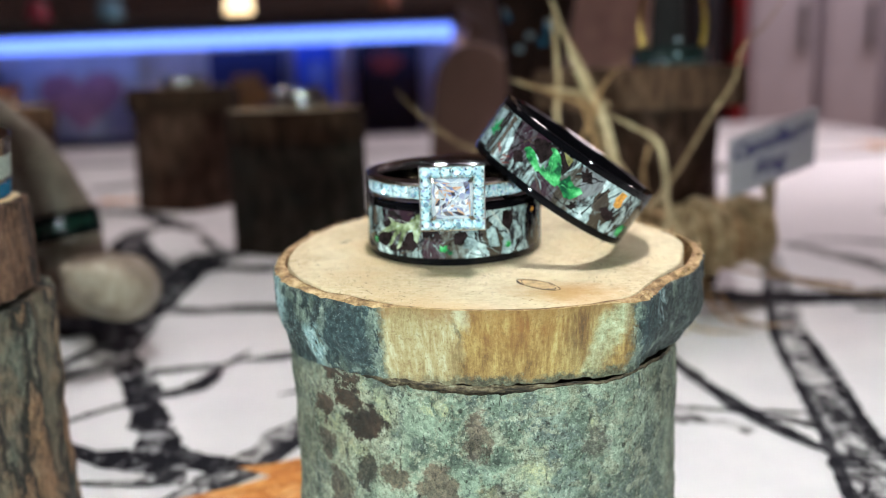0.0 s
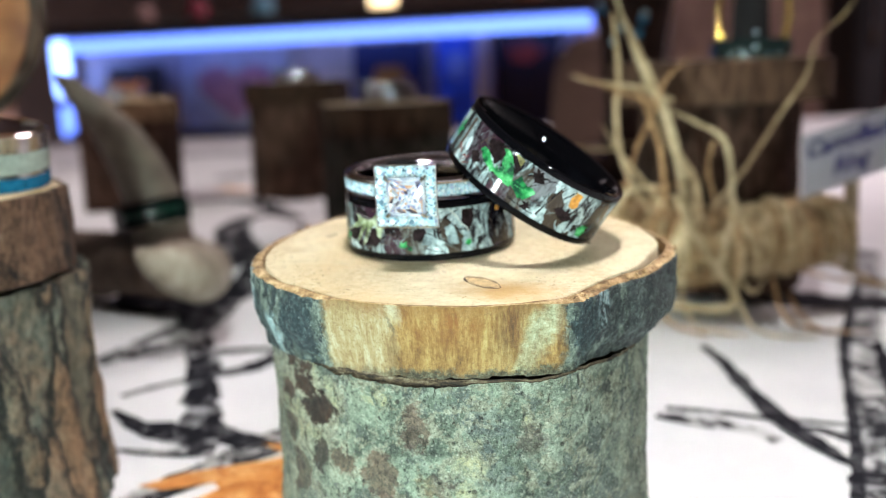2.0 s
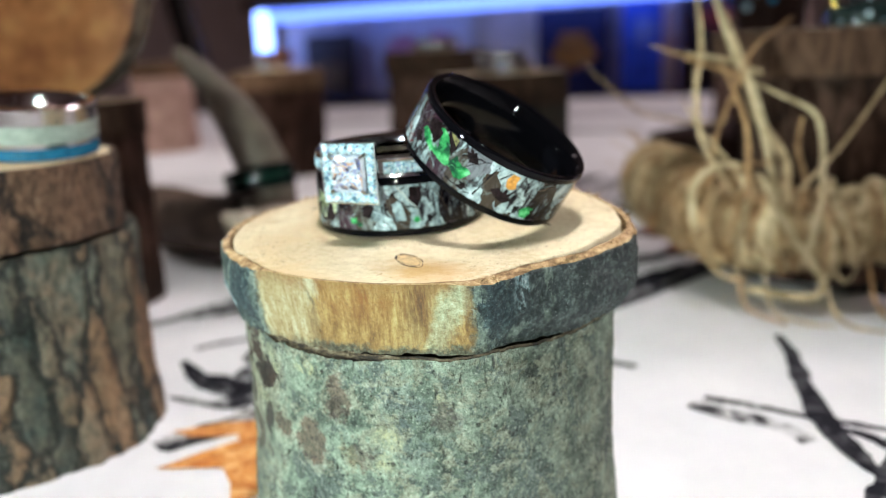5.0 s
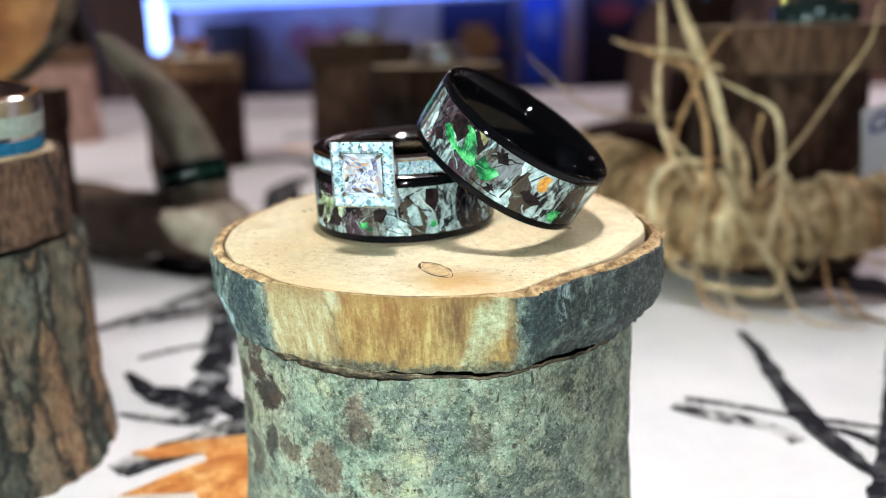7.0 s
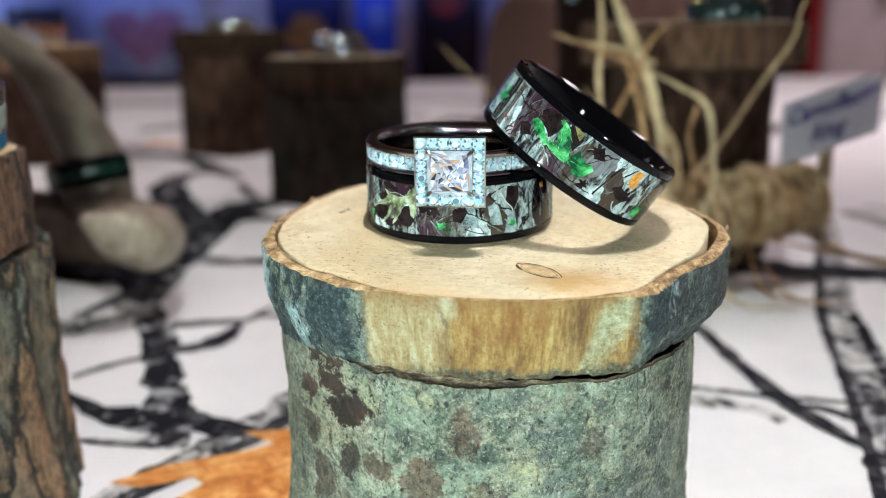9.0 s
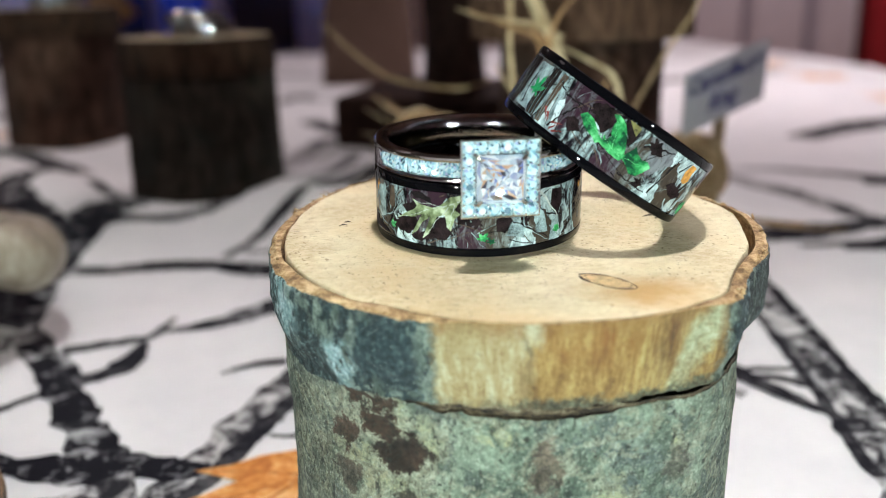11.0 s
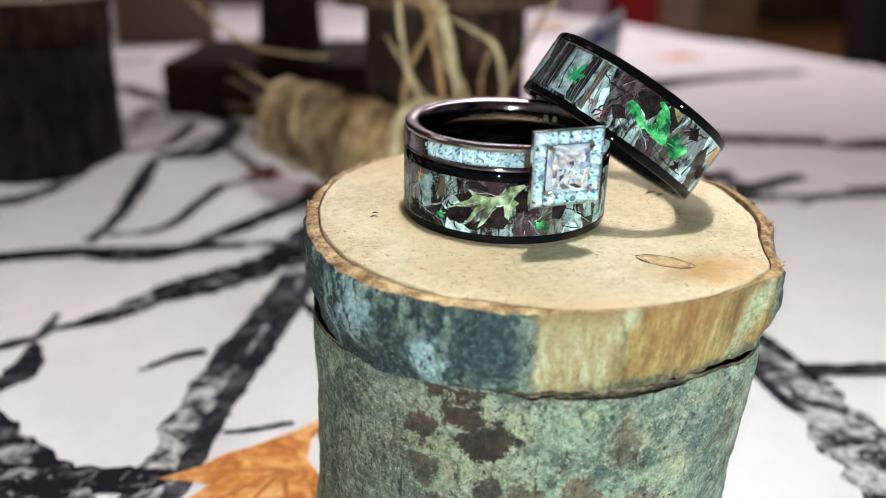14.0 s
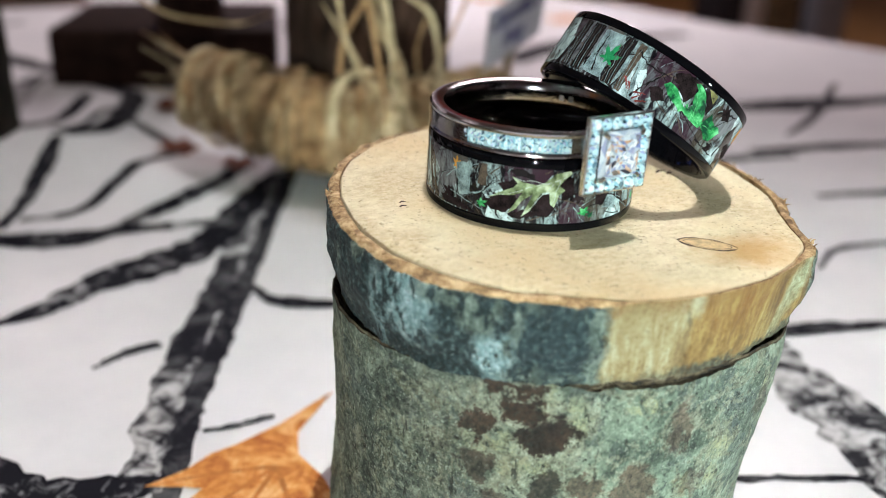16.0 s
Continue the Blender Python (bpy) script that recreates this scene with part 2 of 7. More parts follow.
    # bare wood, from straw to scorched ochre, with a green-white streak that leans
    grain = n.noise(2.0, 7.0, 0.68, at=n.stretch(2.0, 2.0, 0.35), warp=0.5)
    thread = n.noise(9.0, 4.0, 0.7, at=n.stretch(2.2, 2.2, 0.22))
    both = n.math("ADD", n.math("MULTIPLY", grain, 0.55), n.math("ADD", n.math("MULTIPLY", thread, 0.25), n.math("MULTIPLY", fine, 0.20)))
    straw = n.ramp(both, [(0.40, (0.14, 0.092, 0.034)), (0.47, (0.28, 0.205, 0.088)), (0.53, (0.36, 0.295, 0.150)), (0.60, (0.46, 0.44, 0.29))])
    ochre = n.ramp(both, [(0.38, (0.095, 0.052, 0.014)), (0.45, (0.22, 0.126, 0.034)), (0.52, (0.36, 0.245, 0.078)), (0.60, (0.47, 0.38, 0.16))])
    cut = n.ramp(n.math("MULTIPLY", n.math("ADD", u, math.radians(98) * R), 2.0), [(0.0, 0.0), (0.12, 1.0)])
    wood = n.mix(cut, straw, ochre)
    scorch = n.ramp(n.math("ADD", n.math("MULTIPLY", n.math("ADD", z, -4.22), 1.6), n.math("MULTIPLY", n.math("ADD", grain, -0.5), 1.6)), [(0.10, 0.0), (0.34, 0.6)])
    wood = n.mix(scorch, wood, (0.24, 0.115, 0.03))
    seam, _ = patch(n, u, z, -98.5, R, 4.10, 0.022, 0.14, 0.6)
    wood = n.mix(n.math("MULTIPLY", seam, 0.8), wood, (0.10, 0.09, 0.05))
    chalk, _ = patch(n, u, z, -96.3, R, 4.33, 0.06, 0.14, 0.6)
    wood = n.mix(n.math("MULTIPLY", chalk, 0.6), wood, (0.56, 0.62, 0.46))
    rust, _ = patch(n, u, z, -80, R, 4.20, 0.75, 0.22, 0.9)
    wood = n.mix(n.math("MULTIPLY", rust, n.ramp(grain, [(0.42, 0.75), (0.56, 0.0)])), wood, (0.25, 0.105, 0.022))
    burnt, _ = patch(n, u, z, -67.5, R, 4.12, 0.16, 0.34, 0.9, 0.25)
    wood = n.mix(n.math("MULTIPLY", burnt, n.ramp(thread, [(0.40, 0.95), (0.60, 0.45)])), wood, (0.085, 0.045, 0.018))
    pale, _ = patch(n, u, z, -60.5, R, 3.98, 0.16, 0.58, 0.4, 0.38)
    wood = n.mix(n.math("MULTIPLY", pale, n.ramp(grain, [(0.38, 0.55), (0.52, 1.0)])), wood, n.ramp(mixed, [(0.38, (0.14, 0.14, 0.075)), (0.50, (0.33, 0.35, 0.21)), (0.62, (0.54, 0.60, 0.43))]))
    bare, _ = patch(n, u, z, -86.0, R, 4.0, 1.50, 9.0, 0.03)
    c = n.mix(bare, dark, wood)
    # green-black mould along the lower edge of the right-hand half
    mould = n.ramp(n.math("ADD", n.math("MULTIPLY", n.math("ADD", z, -3.50), 2.2), n.math("MULTIPLY", n.math("ADD", gran, -0.5), 0.9)), [(0.12, 1.0), (0.30, 0.0)])
    where, _ = patch(n, u, z, -74, R, 3.5, 1.70, 9.0, 0.5)
    c = n.mix(n.math("MULTIPLY", n.math("MULTIPLY", mould, where), 0.9), c, n.ramp(fine, [(0.40, (0.012, 0.017, 0.012)), (0.52, (0.055, 0.070, 0.048)), (0.64, (0.17, 0.20, 0.145))]))
    speck = n.ramp(n.noise(26.0, 4.0, 0.7), [(0.38, 0.6), (0.44, 0.0)])
    c = n.mix(n.math("MULTIPLY", speck, 0.8), c, n.mix(bare, (0.008, 0.012, 0.014), (0.17, 0.095, 0.03)))
    glint = n.ramp(n.noise(44.0, 2.0, 0.6), [(0.68, 0.0), (0.72, 0.7)])
    c = n.mix(n.math("MULTIPLY", glint, n.math("SUBTRACT", 1.0, bare)), c, (0.62, 0.70, 0.68))
    n.colour(c)
    relief = n.math("ADD", n.math("MULTIPLY", n.noise(26.0, 5.0, 0.75), 0.55), n.math("ADD", gran, n.math("MULTIPLY", film, 0.4)))
    n.bump(n.mix(bare, relief, n.math("ADD", n.math("MULTIPLY", both, 0.7), n.math("MULTIPLY", fine, 0.25))), 1.0, 0.075)
    return n.m


def make_log_bark():
    """Smooth grey-green bark: mint lichen film, fine pits, brown scars with creamy borders near the lid."""
    n = Nodes("log_bark", 0.72)
    R = 2.55
    u, z = round_trunk(n, R, 0.95)
    big = n.noise(0.8, 6.0, 0.7)
    mid = n.noise(3.0, 8.0, 0.72, warp=0.3)
    fine = n.noise(14.0, 6.0, 0.78)
    s = n.math("ADD", n.math("ADD", n.math("MULTIPLY", big, 0.30), n.math("MULTIPLY", mid, 0.44)), n.math("MULTIPLY", fine, 0.26))
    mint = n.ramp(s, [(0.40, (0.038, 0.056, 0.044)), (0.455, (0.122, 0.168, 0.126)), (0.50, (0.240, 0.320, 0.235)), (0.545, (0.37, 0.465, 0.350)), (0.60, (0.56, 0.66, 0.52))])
    olive_shade = n.ramp(s, [(0.41, (0.026, 0.032, 0.025)), (0.46, (0.086, 0.106, 0.082)), (0.52, (0.190, 0.228, 0.175)), (0.58, (0.36, 0.42, 0.325))])
    # mint film gives way to olive-grey on both flanks, their shading darkened into the colour
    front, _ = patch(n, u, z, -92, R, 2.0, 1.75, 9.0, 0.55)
    c = n.mix(front, olive_shade, mint)
    slate = n.ramp(n.noise(1.5, 7.0, 0.74, at=n.vec("ADD", n.co, (11.0, 1.0, 6.0))), [(0.515, 0.0), (0.545, 1.0)])
    c = n.mix(n.math("MULTIPLY", slate, 0.80), c, n.ramp(fine, [(0.38, (0.030, 0.045, 0.043)), (0.62, (0.165, 0.205, 0.185))]))
    for turn, h, wide, tall in ((-84, 3.05, 0.40, 0.22), (-70, 2.5, 0.35, 0.5), (-150, 3.15, 0.45, 0.35), (-97, 2.35, 0.3, 0.2)):
        m, _ = patch(n, u, z, turn, R, h, wide, tall, 0.7)
        c = n.mix(n.math("MULTIPLY", m, n.ramp(mid, [(0.46, 0.0), (0.54, 0.75)])), c, n.ramp(fine, [(0.38, (0.035, 0.055, 0.058)), (0.62, (0.16, 0.21, 0.205))]))
    cream = n.ramp(n.math("ADD", n.math("MULTIPLY", mid, 0.4), n.math("MULTIPLY", fine, 0.6)), [(0.38, (0.14, 0.145, 0.095)), (0.52, (0.37, 0.395, 0.29)), (0.64, (0.60, 0.65, 0.51))])
    liche = n.ramp(n.noise(2.2, 6.0, 0.72, at=n.vec("ADD", n.co, (1.0, 4.0, 8.0))), [(0.545, 0.0), (0.575, 1.0)])
    c = n.mix(n.math("MULTIPLY", liche, 0.80), c, cream)
    for turn, h, wide, tall in ((-109, 3.12, 0.055, 0.09), (-104.5, 3.25, 0.06, 0.10), (-78, 2.45, 0.15, 0.19), (-90, 2.06, 0.11, 0.12), (-80, 2.05, 0.14, 0.10), (-121, 2.95, 0.09, 0.32), (-131, 2.52, 0.28, 0.09), (-128, 3.36, 0.10, 0.22), (-140, 2.75, 0.30, 0.08), (-63, 3.05, 0.06, 0.09)):
        m, _ = patch(n, u, z, turn, R, h, wide, tall, 0.6)
        c = n.mix(n.math("MULTIPLY", m, n.ramp(fine, [(0.40, 0.25), (0.56, 0.85)])), c, (0.53, 0.53, 0.30))
    # dark moss and pale lichen in streaks on the shaded flank
    moss = n.ramp(fine, [(0.38, (0.012, 0.020, 0.016)), (0.50, (0.055, 0.075, 0.060)), (0.62, (0.17, 0.21, 0.165))])
    for turn, h, wide, tall, lean, tone in ((-163, 3.1, 0.30, 0.38, 0.5, moss), (-152, 2.55, 0.28, 0.45, 0.6, moss), (-172, 2.2, 0.30, 0.8, 0.2, moss), (-158, 2.78, 0.34, 0.07, 0.0, cream), (-149, 3.3, 0.30, 0.06, 0.0, cream), (-121, 2.62, 0.11, 0.42, 0.3, cream)):
        m, _ = patch(n, u, z, turn, R, h, wide, tall, 0.35, lean)
        c = n.mix(n.math("MULTIPLY", m, n.ramp(mid, [(0.42, 0.35), (0.52, 0.85)])), c, tone)
    # beige scales where the film has rubbed off
    scale = n.ramp(n.noise(2.0, 9.0, 0.78, at=n.vec("ADD", n.co, (6.0, 2.0, 7.0)), warp=1.2), [(0.53, 0.0), (0.555, 0.75)])
    c = n.mix(scale, c, n.ramp(fine, [(0.38, (0.12, 0.120, 0.080)), (0.50, (0.26, 0.275, 0.190)), (0.62, (0.46, 0.49, 0.37))]))
    warm, _ = patch(n, u, z, -138, R, 2.6, 0.75, 1.2, 0.8)
    c = n.mix(n.math("MULTIPLY", warm, n.ramp(mid, [(0.44, 0.1), (0.56, 0.6)])), c, n.ramp(fine, [(0.38, (0.10, 0.072, 0.043)), (0.62, (0.36, 0.30, 0.19))]))
    pore = n.ramp(n.cells(4.2), [(0.09, 1.0), (0.16, 0.0)])
    c = n.mix(n.math("MULTIPLY", pore, n.ramp(n.noise(1.2), [(0.44, 0.0), (0.54, 0.8)])), c, (0.022, 0.020, 0.016))
    pale = n.ramp(n.noise(24.0, 4.0, 0.7), [(0.57, 0.0), (0.65, 0.55)])
    c = n.mix(pale, c, (0.58, 0.65, 0.53))
    for turn, h, wide, tall, tone, power in SCARS:
        m, d = patch(n, u, z, turn, R, h, wide * 1.15, tall * 1.15, 0.12)
        border = n.ramp(n.math("MULTIPLY", n.math("ABSOLUTE", n.math("ADD", d, -1.12)), 2.0), [(0.10, 1.0), (0.42, 0.0)])
        c = n.mix(n.math("MULTIPLY", border, n.ramp(mid, [(0.44, 0.1), (0.53, 0.85 * power)])), c, cream)
        c = n.mix(n.math("MULTIPLY", m, power), c, n.ramp(n.math("ADD", n.math("MULTIPLY", mid, 0.55), n.math("MULTIPLY", fine, 0.45)), [(0.40, [v * 0.2 for v in tone]), (0.52, [v * 0.8 for v in tone]), (0.64, [v * 1.9 for v in tone])]))
    pit = n.ramp(n.noise(17.0, 3.0, 0.65, at=n.stretch(1.0, 1.0, 0.75)), [(0.335, 0.95), (0.40, 0.0)])
    c = n.mix(n.math("MULTIPLY", pit, n.ramp(n.noise(1.6, 4.0), [(0.44, 0.1), (0.56, 1.0)])), c, (0.024, 0.026, 0.020))
    speck = n.ramp(n.noise(27.0, 4.0, 0.7), [(0.39, 0.85), (0.46, 0.0)])
    c = n.mix(n.math("MULTIPLY", speck, n.ramp(n.noise(2.0, 3.0), [(0.40, 0.15), (0.58, 0.75)])), c, (0.040, 0.044, 0.034))
    split = n.ramp(n.noise(7.0, 5.0, 0.7, at=n.stretch(1.9, 1.9, 0.5)), [(0.33, 0.85), (0.39, 0.0)])
    c = n.mix(split, c, (0.035, 0.036, 0.028))
    n.colour(c)
    relief = n.math("ADD", n.math("MULTIPLY", n.noise(24.0, 5.0, 0.75), 0.5), n.math("ADD", mid, n.math("MULTIPLY", pore, -0.4)))
    relief = n.math("ADD", relief, n.math("MULTIPLY", n.math("ADD", split, pit), -0.35))
    n.bump(relief, 1.0, 0.085)
    return n.m


def make_lip():
    """The torn edge of the bark: thin brown layers one over another."""
    n = Nodes("broken_lip", 0.85)
    layer = n.noise(5.0, 6.0, 0.72, at=n.stretch(0.7, 0.7, 3.6), warp=0.3)
    fine = n.noise(16.0, 5.0, 0.75)
    s = n.math("ADD", n.math("MULTIPLY", layer, 0.7), n.math("MULTIPLY", fine, 0.3))
    n.colour(n.ramp(s, [(0.40, (0.012, 0.010, 0.007)), (0.48, (0.062, 0.043, 0.025)), (0.55, (0.155, 0.118, 0.070)), (0.64, (0.32, 0.31, 0.22))]))
    n.bump(s, 1.0, 0.07)
    return n.m


def make_rough_bark(name, dark, mid, light, moss):
    """Coarse furrowed bark with streaks along the grain."""
    n = Nodes(name, 0.9, IOR=1.2)
    f = n.noise(2.0, 7.0, 0.72, at=n.stretch(1.3, 1.3, 0.4), warp=0.5)
    g = n.noise(0.8, 3.0)
    c = n.ramp(f, [(0.38, dark), (0.5, mid), (0.62, light)])
    c = n.mix(n.math("MULTIPLY", n.ramp(g, [(0.5, 0.0), (0.65, 1.0)]), 0.55), c, moss)
    n.colour(c)
    n.bump(n.math("ADD", f, n.math("MULTIPLY", n.noise(9.0, 5.0), 0.35)), 1.0, 0.14)
    return n.m


def make_plate_bark(name, tones, furrow, wide=1.1, tall=0.45):
    """Coarse old bark: uneven plates of several browns and greens, with dark furrows between."""
    n = Nodes(name, 0.85)
    jit = n.t.nodes.new("ShaderNodeTexNoise")
    n.set(jit, Scale=1.6, Detail=5.0, Roughness=0.65)
    n.t.links.new(n.co, jit.inputs["Vector"])
    warped = n.t.nodes.new("ShaderNodeVectorMath")
    warped.operation = "ADD"
    n.t.links.new(n.stretch(wide, wide, tall), warped.inputs[0])
    n.t.links.new(n.vec("SCALE", jit.outputs["Color"], None, 0.9), warped.inputs[1])
    r, g, b = n.xyz(n.cells(1.0, at=warped.outputs[0], out="Color"))
    gap = n.cells(1.0, at=warped.outputs[0], feature="DISTANCE_TO_EDGE")
    fine = n.noise(7.0, 7.0, 0.75, at=n.stretch(1.2, 1.2, 0.6))
    big = n.noise(0.9, 5.0, 0.7)
    pick = n.math("ADD", n.math("MULTIPLY", r, 0.55), n.math("MULTIPLY", big, 0.45))
    c = n.ramp(pick, [(0.18 + 0.16 * k, tone) for k, tone in enumerate(tones)])
    c = n.mix(n.ramp(fine, [(0.40, 0.75), (0.56, 0.0)]), c, furrow)
    c = n.mix(n.ramp(fine, [(0.57, 0.0), (0.68, 0.45)]), c, (0.44, 0.40, 0.30))
    c = n.mix(n.ramp(n.math("ADD", gap, n.math("MULTIPLY", n.math("ADD", fine, -0.5), 0.25)), [(0.02, 0.95), (0.11, 0.0)]), c, furrow)
    n.colour(c)
    height = n.math("ADD", n.ramp(gap, [(0.0, 0.0), (0.16, 1.0)]), n.math("MULTIPLY", fine, 0.7))
    n.bump(height, 1.0, 0.16)
    return n.m


def make_camo():
    """Printed forest pattern: pale sky and trunks broken by dark, slanting slivers."""
    n = Nodes("camo_print", 0.09, IOR=1.3)
    warped = n.t.nodes.new("ShaderNodeVectorMath")
    warped.operation = "ADD"
    n.t.links.new(n.stretch(1.0, 1.0, 0.55), warped.inputs[0])
    jit = n.t.nodes.new("ShaderNodeTexNoise")
    n.set(jit, Scale=6.0, Detail=4.0)
    n.t.links.new(n.co, jit.inputs["Vector"])
    n.t.links.new(n.vec("SCALE", jit.outputs["Color"], None, 0.16), warped.inputs[1])
    r, g, b = n.xyz(n.cells(3.8, at=warped.outputs[0], out="Color"))
    f = n.noise(6.5, 6.0, 0.66, at=n.stretch(1.7, 1.7, 0.6), warp=1.0)
    s = n.math("ADD", n.math("MULTIPLY", r, 0.26), n.math("ADD", n.math("MULTIPLY", f, 0.70), 0.03))
    c = n.ramp(s, [(0.37, (0.004, 0.003, 0.005)), (0.43, (0.018, 0.016, 0.020)), (0.465, (0.085, 0.100, 0.104)), (0.515, (0.22, 0.29, 0.30)), (0.58, (0.37, 0.48, 0.50)), (0.66, (0.58, 0.71, 0.74))])
    c = n.mix(n.ramp(g, [(0.88, 0.0), (0.885, 0.75)]), c, (0.045, 0.020, 0.032))
    c = n.mix(n.ramp(b, [(0.90, 0.0), (0.91, 0.6)]), c, (0.075, 0.058, 0.042))
    fleck = n.ramp(n.noise(34.0, 3.0, 0.6), [(0.33, 0.6), (0.40, 0.0)])
    c = n.mix(fleck, c, (0.02, 0.018, 0.02))
    n.colour(c)
    n.set(n.b, Coat_Weight=0.1, Coat_Roughness=0.05)
    return n.m


def make_leaf_ink(name, deep, mid, light):
    """A printed leaf: shaded from deep to light, with fine grain."""
    n = Nodes(name, 0.42, IOR=1.15)
    f = n.math("ADD", n.math("MULTIPLY", n.noise(4.6, 4.0, 0.6), 0.75), n.math("MULTIPLY", n.noise(18.0, 4.0, 0.7), 0.25))
    n.colour(n.ramp(f, [(0.40, deep), (0.50, mid), (0.62, light)]))
    return n.m


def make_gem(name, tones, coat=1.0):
    """Cut stone: inner reflections painted as a fixed tone on each facet, under a clear hard gloss."""
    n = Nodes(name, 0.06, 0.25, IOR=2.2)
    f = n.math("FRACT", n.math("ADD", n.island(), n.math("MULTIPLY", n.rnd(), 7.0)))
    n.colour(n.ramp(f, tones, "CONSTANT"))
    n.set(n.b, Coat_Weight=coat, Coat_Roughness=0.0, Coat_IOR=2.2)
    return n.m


# brown scars on the bark of the main log: turn in degrees, height, half width, half height, tone
SCARS = [(-127, 2.90, 0.30, 0.19, (0.038, 0.018, 0.011), 0.97), (-136, 3.42, 0.34, 0.08, (0.061, 0.025, 0.015), 0.92), (-133, 3.17, 0.22, 0.12, (0.054, 0.023, 0.013), 0.95), (-143, 2.98, 0.13, 0.12, (0.088, 0.033, 0.018), 0.88),
         (-142, 2.48, 0.18, 0.20, (0.074, 0.041, 0.028), 0.75), (-127, 2.32, 0.17, 0.22, (0.049, 0.028, 0.021), 0.85), (-117, 2.26, 0.18, 0.14, (0.142, 0.071, 0.044), 0.7), (-93, 2.86, 0.13, 0.26, (0.182, 0.113, 0.080), 0.72),
         (-104, 2.18, 0.20, 0.30, (0.182, 0.103, 0.068), 0.75), (-88, 2.10, 0.14, 0.12, (0.135, 0.083, 0.060), 0.6), (-137, 1.9, 0.25, 0.25, (0.095, 0.054, 0.036), 0.7), (-62, 2.7, 0.14, 0.22, (0.149, 0.093, 0.064), 0.45)]

CLOTH = make_cloth()
INK_DARK = make_ink("ink_dark", (0.012, 0.012, 0.016), (0.50, 0.50, 0.52), 0.525, 0.61)
INK_GREY = make_ink("ink_grey", (0.025, 0.025, 0.03), (0.66, 0.65, 0.66), 0.46, 0.57)
INK_SOLID = make_ink("ink_solid", (0.015, 0.015, 0.02), (0.16, 0.16, 0.17), 0.48, 0.68)
LEAF_PRINT = make_leaf_print()
LEAF_VEIN = plain("leaf_vein", (0.50, 0.18, 0.035), 0.85)
CUT_WOOD = make_cut_wood()
LID_WOOD = make_cut_wood("lid_wood", 1.0, True)
CUT_WOOD_OLD = make_cut_wood("cut_wood_old", 0.55)
RIM = make_rim()
LIP = make_lip()
LID_BARK = make_lid_bark()
LOG_BARK = make_log_bark()
KNOT_DARK = plain("knot_dark", (0.07, 0.038, 0.017), 0.8, spread=0.5, scale=12)
KNOT_WOOD = plain("knot_wood", (0.62, 0.43, 0.22), 0.75, spread=0.3, scale=10)
ROUGH_BARK = make_rough_bark("rough_bark", (0.022, 0.018, 0.016), (0.13, 0.10, 0.075), (0.30, 0.24, 0.17), (0.10, 0.13, 0.11))
BROWN_BARK = make_rough_bark("brown_bark", (0.013, 0.008, 0.006), (0.050, 0.027, 0.019), (0.10, 0.056, 0.039), (0.036, 0.027, 0.021))
WARM_BARK = make_rough_bark("warm_bark", (0.050, 0.027, 0.017), (0.105, 0.060, 0.038), (0.18, 0.108, 0.070), (0.075, 0.050, 0.033))
DARK_LID = make_rough_bark("dark_lid_bark", (0.010, 0.006, 0.005), (0.034, 0.019, 0.012), (0.066, 0.038, 0.024), (0.026, 0.019, 0.014))
PLATE_BARK = make_plate_bark("plate_bark", [(0.068, 0.112, 0.096), (0.24, 0.205, 0.140), (0.41, 0.235, 0.125), (0.19, 0.215, 0.17), (0.52, 0.40, 0.26)], (0.022, 0.026, 0.022), 1.7, 0.42)
PLATE_LID = make_plate_bark("plate_lid_bark", [(0.10, 0.052, 0.03), (0.20, 0.10, 0.055), (0.34, 0.17, 0.09), (0.24, 0.13, 0.075), (0.42, 0.24, 0.14)], (0.016, 0.010, 0.007), 0.55, 0.3)
LID_BROWN = make_rough_bark("brown_lid_bark", (0.05, 0.032, 0.02), (0.16, 0.095, 0.055), (0.28, 0.17, 0.10), (0.12, 0.085, 0.055))
BLACK = Nodes("black_ceramic", 0.02, IOR=1.25).colour((0.0025, 0.0025, 0.0035)).m
CAMO = make_camo()
SILVER = plain("polished_silver", (0.80, 0.78, 0.77), 0.08, 1.0, 0.04)
STEEL_MARK = plain("pale_mark", (0.34, 0.34, 0.35), 0.5, 0.5)
GUNMETAL = plain("dark_rhodium", (0.46, 0.45, 0.46), 0.07, 1.0, 0.04)
GOLD = plain("gold", (0.85, 0.55, 0.16), 0.15, 1.0, 0.06)
# facet tones from near black to white paint in sparkle and fire
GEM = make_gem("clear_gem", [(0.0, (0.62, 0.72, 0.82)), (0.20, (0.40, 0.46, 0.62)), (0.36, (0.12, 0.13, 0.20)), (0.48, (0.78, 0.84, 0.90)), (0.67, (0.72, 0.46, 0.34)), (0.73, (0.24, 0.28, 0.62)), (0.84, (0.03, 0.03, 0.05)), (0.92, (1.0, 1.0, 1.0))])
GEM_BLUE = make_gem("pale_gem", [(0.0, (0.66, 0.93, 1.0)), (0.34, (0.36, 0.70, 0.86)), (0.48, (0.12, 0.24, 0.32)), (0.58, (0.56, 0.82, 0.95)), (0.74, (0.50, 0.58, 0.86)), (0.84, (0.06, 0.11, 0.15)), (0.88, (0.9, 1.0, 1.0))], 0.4)
